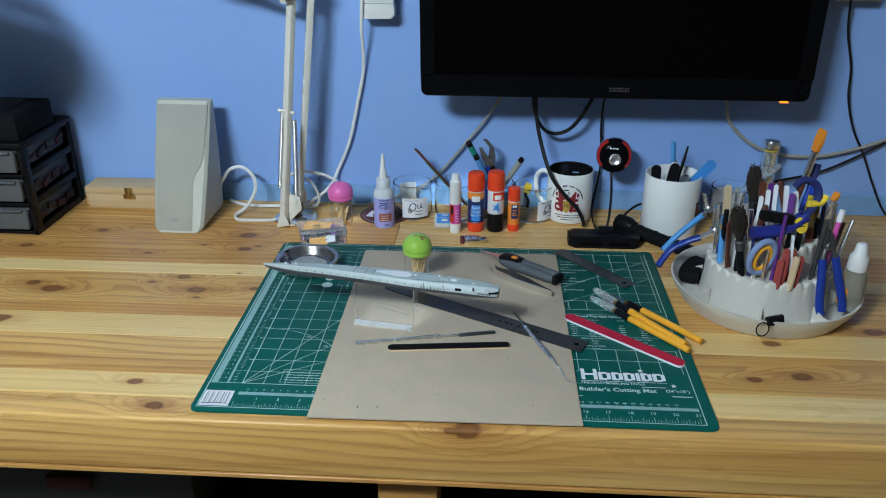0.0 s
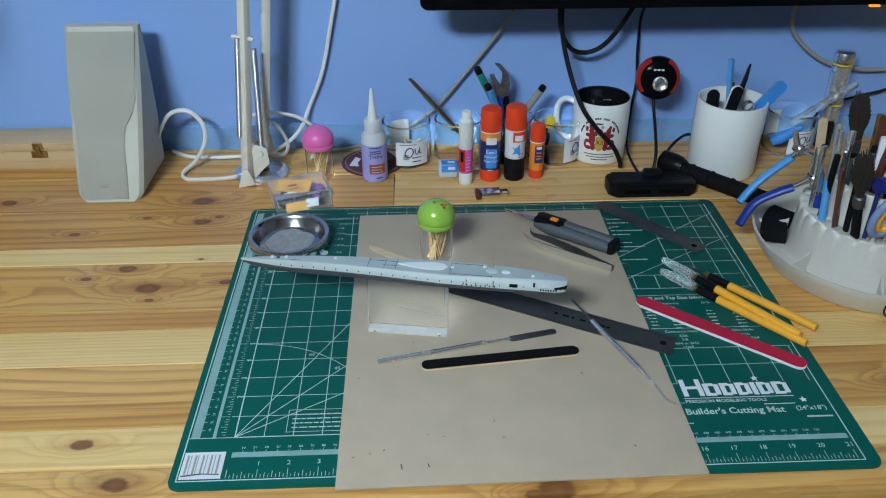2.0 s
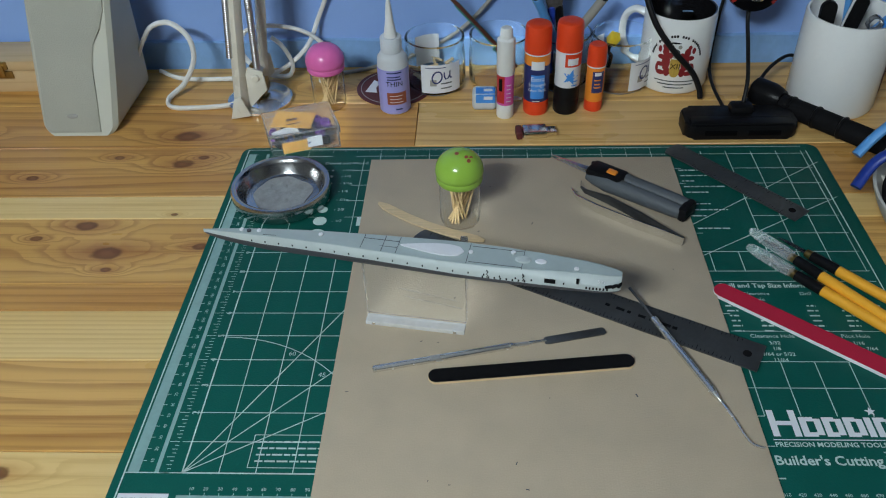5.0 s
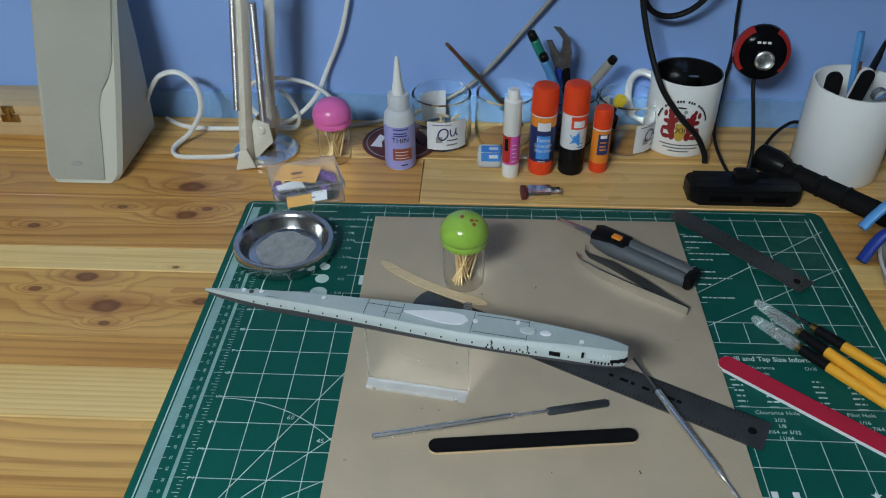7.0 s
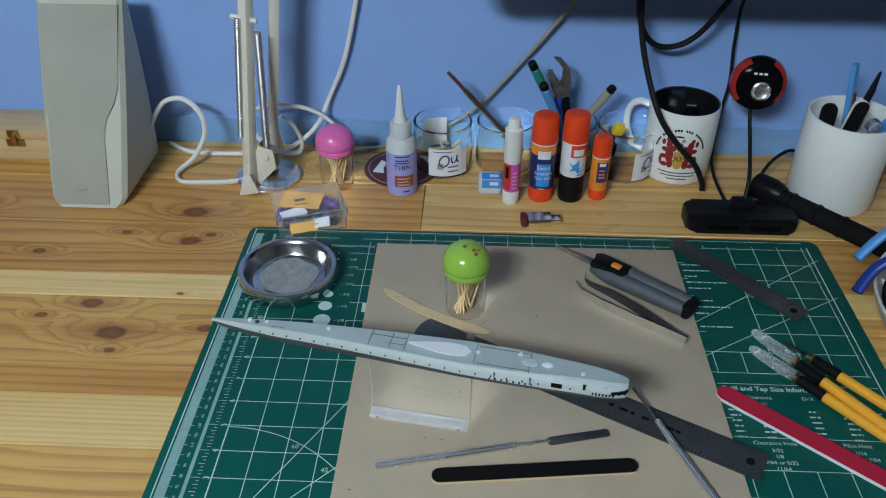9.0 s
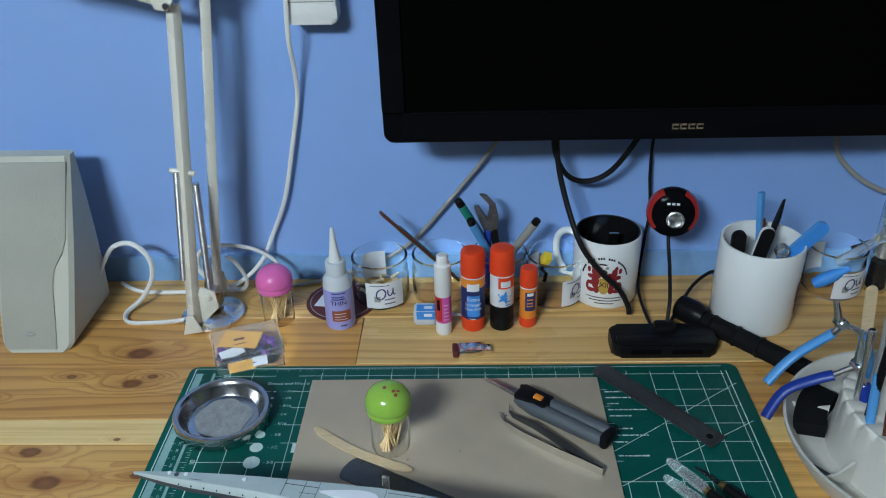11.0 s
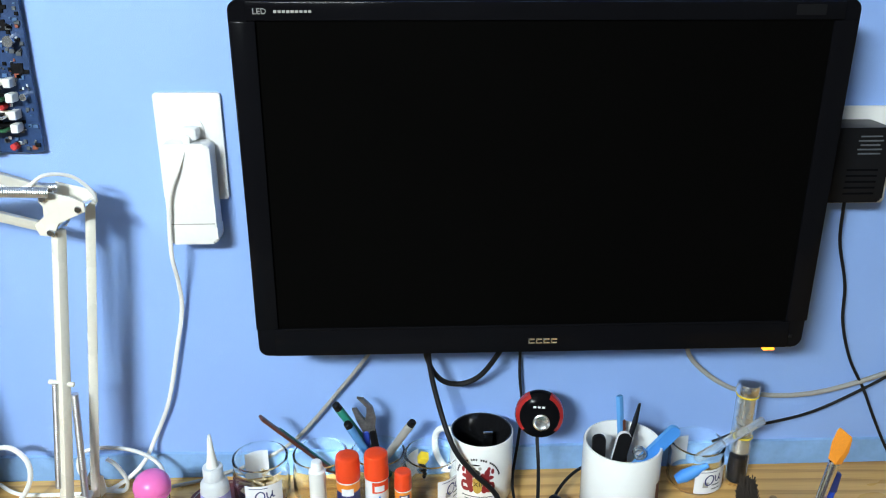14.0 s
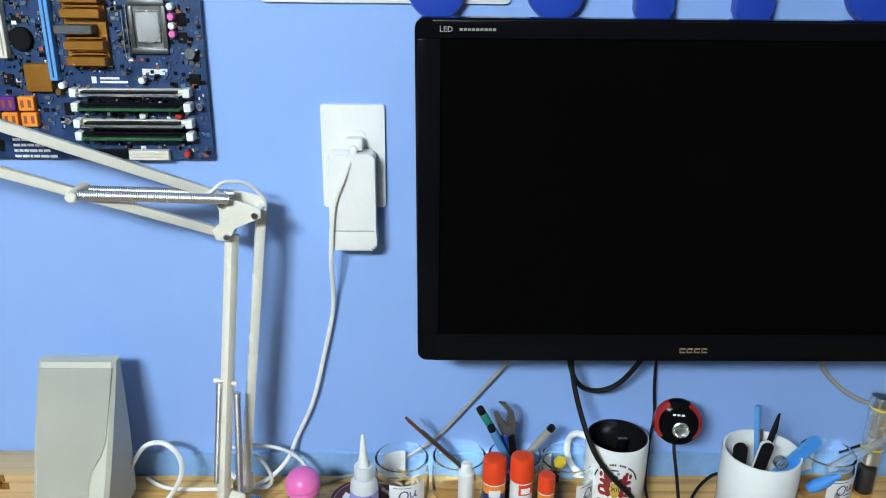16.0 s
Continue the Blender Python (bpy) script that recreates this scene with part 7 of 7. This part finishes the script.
def cutter_tool():
    c = thing("trigger_clamp", (0, 0, 0), "dark blue trigger clamp with black pads and a yellow badge", "clamp")
    c.matrix_basis = Matrix.Translation((0.731, 0.258, 0.898)) @ Euler((radians(-8), radians(-6), radians(8))).to_matrix().to_4x4()
    part("body", Shape().tube([(-0.040, 0, -0.010), (-0.018, 0, -0.012), (0.010, 0, -0.008), (0.032, 0, 0.004)], 0.0108, 14, 5, flat=0.8), material("deep_blue_plastic", (0.02, 0.03, 0.22), 0.35), c)
    part("arm", Shape().tube([(0.030, 0.0, 0.002), (0.050, 0.004, 0.022), (0.050, 0.008, 0.042), (0.034, 0.010, 0.050), (0.022, 0.010, 0.042)], 0.006, 10, 5, flat=0.8), NAVY, c)
    part("pad", Shape().box(-0.010, -0.006, 0.009, 0.046, 0.014, 0.015, turn=Matrix.Rotation(0.28, 3, "Y"), bevel=0.004), BLACK, c)
    part("badge", Shape().lathe([(0.0085, 0), (0.0085, 0.0016), (0.007, 0.0022), (0, 0.0022)], 24, pose(0.022, -0.0075, -0.006, 90, 0, 0) @ pose(0, 0, 0, 0, 0, 20), squash=1.35), LEMON, c, "oval yellow badge with dark print")
    part("badge_print", Shape().box(0.022, -0.0100, -0.003, 0.010, 0.0006, 0.0012).box(0.022, -0.0100, -0.007, 0.009, 0.0006, 0.0012), BLACK, c)
    part("yellow_grip", Shape().tube([(0.036, 0, 0.020), (0.052, 0.002, 0.018), (0.062, 0.004, 0.026)], 0.0048, 10, 4), LEMON, c)
    part("bar", Shape().box(0.010, 0.004, -0.035, 0.008, 0.004, 0.062, bevel=0.001), BLACK, c)


cutter_tool()

G = "tools in the carousel"
leaning("paint_brush", at(0.050, 60, 0.05), (0.803, 0.362, 0.995), brush(BROWN, STEEL, ORANGE_BRISTLE, 0.0042, 1.45, 0.16), "flat paint brush with bright orange bristles, tip up", "paint brush", G)
leaning("paint_brush", at(0.052, 20, 0.05), (0.838, 0.355, 0.905), brush(BLACK, STEEL, ORANGE_BRISTLE, 0.0030, 1.2, 0.12), "slim paint brush with an orange tip, tip up", "paint brush", G)
leaning("tufted_brush", (0.695, 0.262, 0.795), (0.670, 0.252, 0.916), tufted_brush, "round black brush with dark worn bristles, tip up", "brush", G)
leaning("tufted_brush", at(0.050, 100, 0.05), (0.7245, 0.378, 0.930), tufted_brush, "short black scrubbing brush standing in the holder", "brush", G)
for r, a, z, tip, build, label in (
        (0.072, 168, 0.03, (0.669, 0.330, 0.880), stick(STEEL, 0.0032, CHROME), "steel scriber standing in the holder"),
        (0.075, 125, 0.03, (0.6955, 0.395, 0.884), flat_stick(STICK_WOOD, 0.0115), "pale wooden craft stick standing in the holder"),
        (0.074, 208, 0.03, (0.677, 0.290, 0.862), stick(CHROME, 0.0030), "polished steel tool handle standing in the holder"),
        (0.073, 218, 0.03, (0.690, 0.285, 0.868), stick(BLACK, 0.0034, STEEL), "black knife handle with a steel collar in the holder"),
        (0.055, 200, 0.05, (0.709, 0.300, 0.892), stick(PURPLE, 0.0036, BLACK), "purple file handle standing in the holder"),
        (0.050, 215, 0.06, (0.716, 0.285, 0.897), flat_stick(BROWN, 0.010, 0.004), "brown sanding stick standing in the holder"),
        (0.052, 240, 0.06, (0.7215, 0.300, 0.913), flat_stick(PAPER, 0.006, 0.004), "white sanding stick standing in the holder"),
        (0.045, 250, 0.06, (0.7340, 0.310, 0.917), flat_stick(PAPER, 0.006, 0.004), "white sanding stick standing in the holder"),
        (0.043, 280, 0.06, (0.7480, 0.310, 0.916), flat_stick(PAPER, 0.006, 0.004), "white sanding stick standing in the holder"),
        (0.046, 300, 0.06, (0.7620, 0.310, 0.908), flat_stick(PAPER, 0.006, 0.004), "white sanding stick standing in the holder"),
        (0.040, 265, 0.06, (0.7280, 0.312, 0.919), flat_stick(PURPLE, 0.008, 0.005), "purple-edged sanding stick standing in the holder"),
        (0.040, 320, 0.06, (0.7410, 0.318, 0.920), flat_stick(BROWN, 0.008, 0.005), "dark brown sanding stick standing in the holder"),
        (0.050, 225, 0.06, (0.7120, 0.296, 0.905), flat_stick(PAPER, 0.006, 0.004), "white sanding stick standing in the holder"),
        (0.040, 235, 0.06, (0.7160, 0.312, 0.921), flat_stick(BROWN, 0.009, 0.005), "dark brown sanding stick standing in the holder"),
        (0.046, 275, 0.06, (0.7550, 0.302, 0.908), flat_stick(PURPLE, 0.008, 0.005), "purple-edged sanding stick standing in the holder"),
        (0.058, 190, 0.05, (0.6960, 0.330, 0.897), stick(CHROME, 0.0040, SATIN), "polished steel tool handle standing in the holder"),
        (0.058, 182, 0.05, (0.6890, 0.340, 0.893), stick(SATIN, 0.0036, CHROME), "satin steel tool handle standing in the holder"),
        (0.044, 340, 0.06, (0.795, 0.312, 0.893), stick(CLEAR, 0.0050), "clear plastic tube standing in the holder"),
        (0.055, 80, 0.05, (0.757, 0.385, 0.892), stick(BRASS, 0.0042), "brass-coloured knife handle standing in the holder"),
        (0.055, 110, 0.05, (0.735, 0.380, 0.890), stick(BLACK, 0.0048), "black knife handle standing in the holder"),
        (0.052, 45, 0.05, (0.812, 0.378, 0.925), stick(BLUE, 0.0046, NAVY), "blue screwdriver handle standing in the holder"),
        (0.052, 30, 0.05, (0.801, 0.350, 0.905), stick(LEMON, 0.0040, BLUE), "yellow and blue tool handle standing in the holder"),
        (0.070, 330, 0.03, (0.826, 0.290, 0.872), stick(BROWN, 0.0030), "dark wooden needle-file handle standing in the holder"),
        (0.072, 318, 0.03, (0.815, 0.275, 0.862), stick(DARK_STEEL, 0.0026), "slim dark needle file standing in the holder"),
        (0.078, 308, 0.04, (0.812, 0.270, 0.898), stick(MAGENTA, 0.0036, PAPER), "pink and white knife handle standing in the holder"),
        (0.080, 325, 0.04, (0.838, 0.290, 0.876), stick(CHROME, 0.0030), "polished steel rod leaning in the holder"),
        (0.073, 195, 0.03, (0.670, 0.305, 0.850), stick(SKY, 0.0044), "light blue tool handle standing in the holder"),
        (0.074, 246, 0.03, (0.714, 0.240, 0.850), stick(STEEL, 0.0026), "thin steel file standing in the holder"),
        (0.060, 130, 0.05, (0.700, 0.365, 0.890), stick(GREY_CABLE, 0.0036), "grey plastic handle standing in the holder")):
    leaning("hobby_tool", at(r, a, z), (tip[0], tip[1], tip[2] + 0.014), build, label, "hobby tool", G)
rnd = random.Random(21)
for k, (mat, words) in enumerate(((STEEL, "plain steel needle file"), (BLACK, "black plastic tool handle"), (DARK_STEEL, "dark steel file"), (BROWN, "dark brown wooden handle"), (CHROME, "polished steel pick"), (NAVY, "navy blue tool handle"), (BLACK, "black plastic tool handle"), (PURPLE, "purple plastic tool handle"), (STEEL, "plain steel needle file"), (PAPER, "white plastic stick"), (BLACK_MATT, "matt black tool handle"), (DARK_STEEL, "dark steel file"), (BROWN, "dark brown wooden handle"), (CLEAR, "clear plastic tube"), (BLACK, "black plastic tool handle"), (STEEL, "plain steel needle file"), (BRASS, "brass knife handle"), (NAVY, "navy blue tool handle"))):
    a = 175 + k * 11.5
    r = 0.071 if k % 2 else 0.052
    z = 0.03 if k % 2 else 0.06
    x, y, _ = at(r + rnd.uniform(0.0, 0.008), a + rnd.uniform(-8, 8), 0)
    build = stick(mat, rnd.uniform(0.0024, 0.0042)) if k % 3 else flat_stick(mat, rnd.uniform(0.006, 0.010), 0.003)
    leaning("hobby_tool", at(r, a, z), (x, y + 0.004, TOP + rnd.uniform(0.125, 0.165)), build, words + " standing in the holder", "hobby tool", G)
DULL_RED = material("dull_red_abrasive", (0.33, 0.065, 0.058), 0.85, vary=0.2, bump=0.5, fine=1800.0, ior=1.2)
for k, (dx, dy, h, mat) in enumerate(((-0.013, 0.000, 0.078, DULL_RED), (-0.006, 0.008, 0.090, DULL_RED), (0.002, 0.009, 0.088, DULL_RED), (0.003, -0.003, 0.084, STICK_WOOD), (0.010, 0.002, 0.082, DULL_RED), (-0.007, 0.003, 0.083, DULL_RED))):
    x, y, _ = (0.742, 0.2315, 0)
    leaning("emery_board", (x + dx, y + dy, TOP + 0.060), (x + dx * 1.15 + 0.004, y + dy + 0.002, TOP + 0.060 + h - 0.034), flat_stick(mat, 0.0095, 0.003), "short red emery board standing in the holder" if mat is DULL_RED else "pale wooden stick among red emery boards", "emery board", "short emery boards")

clip = thing("binder_clip", (0.712, 0.190, TOP + 0.036), "small black binder clip on the tray rim", "clip")
part("jaw", Shape().prism([(-0.006, 0), (0.006, 0), (0.002, 0.010), (-0.002, 0.010)], -0.012, 0.012, pose(0.008, 0, -0.004, 0, 0, 20) @ Matrix.Rotation(radians(90), 4, "X") @ pose(0, 0, 0, 0, 90, 0)), BLACK, clip)
part("wire_loop", Shape().tube([(-0.008 + 0.008 * math.cos(t), -0.008, -0.010 + 0.010 * math.sin(t)) for t in [2 * math.pi * i / 16 for i in range(17)]], 0.0009, 6, 2), BLACK, clip)
pad = thing("foam_pad", (CX, CY, TOP + 0.0125), "black foam pad filling one compartment of the tray", "foam pad")
rim = [radians(a) for a in range(130, 169, 4)]
part("pad", Shape().prism([(0.0895 * math.cos(a), 0.0895 * math.sin(a)) for a in rim] + [(0.119 * math.cos(a), 0.119 * math.sin(a)) for a in rim[::-1]], 0.0, 0.016, bevel=0.002), BLACK_MATT, pad)
bit = thing("knife_blade", (0.637, 0.290, TOP + 0.0125), "small loose steel blade in the tray", "blade", turn=-50)
part("blade", Shape().prism([(-0.012, -0.002), (0.010, -0.003), (0.013, 0.0), (0.009, 0.003), (-0.012, 0.003)], 0.0, 0.0008), DARK_STEEL, bit)

glue = thing("glue_bottle", (0.840, 0.254, TOP + 0.024), "clear glue bottle with a white twist cap in the tray", "glue bottle")
part("bottle", Shape().lathe([(0, 0), (0.0150, 0), (0.0168, 0.002), (0.0168, 0.048), (0.0140, 0.058), (0.0090, 0.062), (0, 0.062)], 36), AMBER_GLUE, glue)
part("cap", Shape().lathe([(0.0120, 0.058), (0.0130, 0.060), (0.0122, 0.078), (0.0085, 0.083), (0.0070, 0.094), (0.005, 0.097), (0, 0.0975)], 28), WHITE_PLASTIC, glue, "white twist cap")
wrap(glue, 0.0170, 0.008, 0.034, 170, 230, ORANGE)

tube_lamp = thing("battery_tube", (0.826, 0.618, TOP), "clear tube of batteries with a chrome cap", "battery holder")
part("tube", Shape().lathe([(0, 0), (0.0130, 0), (0.0135, 0.001), (0.0135, 0.138), (0.0125, 0.138), (0.0125, 0.002), (0, 0.002)], 32), CLEAR, tube_lamp, clear=True)
for k in range(3):
    part("battery", Shape().rod((0, 0, 0.003 + k * 0.044), (0, 0, 0.045 + k * 0.044), 0.0112, seg=24), (BLACK, SATIN, SATIN)[k], tube_lamp)
part("cap", Shape().lathe([(0.0140, 0.136), (0.0148, 0.138), (0.0148, 0.146), (0.0135, 0.150), (0.008, 0.151), (0, 0.1512)], 32), CHROME, tube_lamp, "chrome screw cap")
for z in (0.132, 0.072):
    part("band", Shape().lathe([(0.0136, z), (0.0141, z + 0.0004), (0.0141, z + 0.0022), (0.0136, z + 0.0026)], 32), LEMON, tube_lamp)
syringe = leaning("plastic_tube", (0.762, 0.600, 0.800), (0.836, 0.585, 0.866), stick(CAP_PLASTIC, 0.0055), "cloudy plastic tube leaning out of a jar", "tube")
blue_bulb = thing("pipette", (0.752, 0.590, 0.785), "bright blue rubber bulb pipette in a jar", "pipette")
blue_bulb.matrix_basis = pose(0.752, 0.590, 0.785, 0, 55, -10)
part("bulb", Shape().lathe([(0, -0.020), (0.006, -0.019), (0.0085, -0.008), (0.0075, 0.008), (0.0045, 0.016), (0.0035, 0.026), (0, 0.026)], 20), LABEL_BLUE, blue_bulb)


# ---- cables ----
def cable(pts, r, mat, label, flat=1.0, name="cable"):
    return solo(name, Shape().tube(pts, r, 10, 8, flat), mat, (0, 0, 0), label, "cable")


W = WALL_Y - 0.010
cable([(0.1475, 0.628, 1.210), (0.138, 0.622, 1.185), (0.125, 0.620, 1.150), (0.1195, 0.622, 1.085), (0.118, 0.640, 1.04), (0.115, W, 1.00), (0.103, W, 0.945), (0.084, W, 0.87), (0.060, W, 0.815), (0.050, 0.63, 0.795), (0.030, 0.615, 0.778), (0.0, 0.61, 0.764), (-0.045, 0.615, 0.757), (-0.110, 0.62, 0.755), (-0.145, 0.64, 0.756)], 0.0027, WHITE_CABLE, "white lamp cord hanging from the wall outlet", 0.7, "cord")
cable([(0.060, 0.610, 0.754), (0.075, 0.615, 0.770), (0.072, 0.620, 0.795), (0.045, 0.622, 0.815), (0.005, 0.622, 0.822), (-0.025, 0.625, 0.812), (-0.032, 0.625, 0.785), (-0.010, 0.622, 0.762), (0.020, 0.620, 0.757), (0.030, 0.615, 0.775), (0.022, 0.612, 0.800), (0.010, 0.612, 0.812)], 0.0032, WHITE_CABLE, "white cord coiled behind the desk lamp", 0.8, "cord")
cable([(-0.156, 0.600, 0.785), (-0.142, 0.610, 0.812), (-0.128, 0.612, 0.828), (-0.105, 0.610, 0.832), (-0.086, 0.606, 0.815), (-0.084, 0.600, 0.790), (-0.098, 0.590, 0.765), (-0.114, 0.572, 0.7545), (-0.105, 0.553, 0.7535), (-0.075, 0.551, 0.7535), (-0.040, 0.556, 0.7535), (-0.010, 0.562, 0.760)], 0.0033, WHITE_CABLE, "white cord looping beside the speaker", 0.8, "cord")
cable([(0.08, 0.63, 0.754), (0.13, 0.646, 0.756), (0.20, 0.652, 0.780), (0.245, W, 0.812), (0.300, W, 0.878), (0.345, 0.645, 0.940), (0.37, 0.63, 0.99)], 0.0024, GREY_CABLE, "thin grey cable from the monitor down behind the jars")
cable([(0.415, 0.605, 1.01), (0.418, 0.612, 0.945), (0.428, 0.600, 0.895), (0.446, 0.575, 0.845), (0.470, 0.566, 0.812), (0.495, 0.566, 0.785), (0.506, 0.563, 0.765), (0.508, 0.560, 0.7545)], 0.0033, RUBBER, "thick black cable hanging from the monitor in front of a mug")
cable([(0.412, 0.60, 1.01), (0.415, 0.612, 0.950), (0.432, 0.622, 0.912), (0.458, 0.626, 0.902), (0.485, 0.622, 0.918), (0.510, 0.610, 0.965), (0.52, 0.60, 1.0)], 0.0033, RUBBER, "thick black cable drooping in a loop under the monitor")
cable([(0.538, 0.60, 1.0), (0.5365, 0.648, 0.95), (0.5365, W, 0.90), (0.541, W, 0.85), (0.537, 0.645, 0.805), (0.525, 0.60, 0.768), (0.528, 0.540, 0.757), (0.533, 0.5225, 0.762)], 0.0019, RUBBER, "thin black cable from the monitor to the webcam base")
cable([(0.640, 0.640, 0.765), (0.615, 0.615, 0.778), (0.588, 0.590, 0.773), (0.560, 0.550, 0.760), (0.545, 0.522, 0.762)], 0.0021, RUBBER, "thin black cable curving from the webcam base behind the mug")
cable([(0.735, 0.60, 1.0), (0.748, 0.64, 0.940), (0.772, W, 0.905), (0.815, W, 0.875), (0.870, W, 0.862), (0.930, W, 0.864), (0.990, W, 0.880), (1.06, W, 0.905), (1.16, W, 0.93)], 0.0032, GREY_CABLE, "grey cable sagging along the wall to the side")
cable([(0.80, 0.645, 0.795), (0.857, W, 0.814), (0.925, W, 0.832), (0.985, W, 0.862), (1.06, W, 0.91), (1.14, W, 0.97)], 0.0020, RUBBER, "thin black cable rising along the wall")
cable([(0.912, 0.628, 1.146), (0.918, 0.638, 1.118), (0.9285, W, 1.075), (0.9445, W, 1.020), (0.951, W, 0.968), (0.970, W, 0.914), (0.997, W, 0.868), (1.020, W, 0.822), (1.048, 0.652, 0.772), (1.060, 0.645, 0.755)], 0.0020, RUBBER, "black cord hanging from the black adapter")


# ---- under the bench ----
def storage_box(x, y, z, w, d, h, mat, label):
    b = thing("storage_box", (x, y, z), label, "storage box", group="boxes under the bench")
    part("body", Shape().box(0, 0, h * 0.45, w * 0.96, d * 0.96, h * 0.9, bevel=0.008), mat, b)
    part("lid", Shape().box(0, 0, h * 0.94, w, d, h * 0.12, bevel=0.006), mat, b)
    part("handle", Shape().box(0, -d / 2 - 0.004, h * 0.72, w * 0.18, 0.012, h * 0.18, bevel=0.004), MAROON if mat is BIN else BLACK_MATT, b)


shelf = thing("low_shelf", (0, 0, 0), "dark board shelf under the workbench", "shelf")
part("board", Shape().box(0.2, 0.40, 0.35, 2.6, 0.40, 0.02, bevel=0.002), BLACK_MATT, shelf)
# black sheet over the wall, standing in for the shade under the bench
part("shade_panel", Shape().box(0.2, 0.645, 0.34, 2.9, 0.014, 0.66, bevel=0.002), BLACK_MATT, shelf)
for x in (-1.05, 0.1, 1.4):
    part("leg", Shape().box(x, 0.42, 0.17, 0.03, 0.36, 0.34, bevel=0.002), BLACK_MATT, shelf)
storage_box(-0.30, 0.36, 0.361, 0.40, 0.32, 0.13, BIN, "translucent storage box with a dark red latch on a shelf")
storage_box(-0.28, 0.36, 0.492, 0.38, 0.31, 0.12, BIN, "translucent storage box with a dark red latch, stacked")
# black boxes added so that the rest of this space stays dark
storage_box(0.03, 0.40, 0.361, 0.16, 0.26, 0.20, BLACK_MATT, "black box added to fill the dark under the bench")
storage_box(0.52, 0.40, 0.361, 0.40, 0.30, 0.22, BLACK_MATT, "wide black box added to fill the dark under the bench")
storage_box(1.00, 0.40, 0.361, 0.40, 0.30, 0.20, BLACK_MATT, "wide black box added to fill the dark under the bench")
storage_box(-0.78, 0.40, 0.361, 0.42, 0.30, 0.22, BLACK_MATT, "wide black box added to fill the dark under the bench")
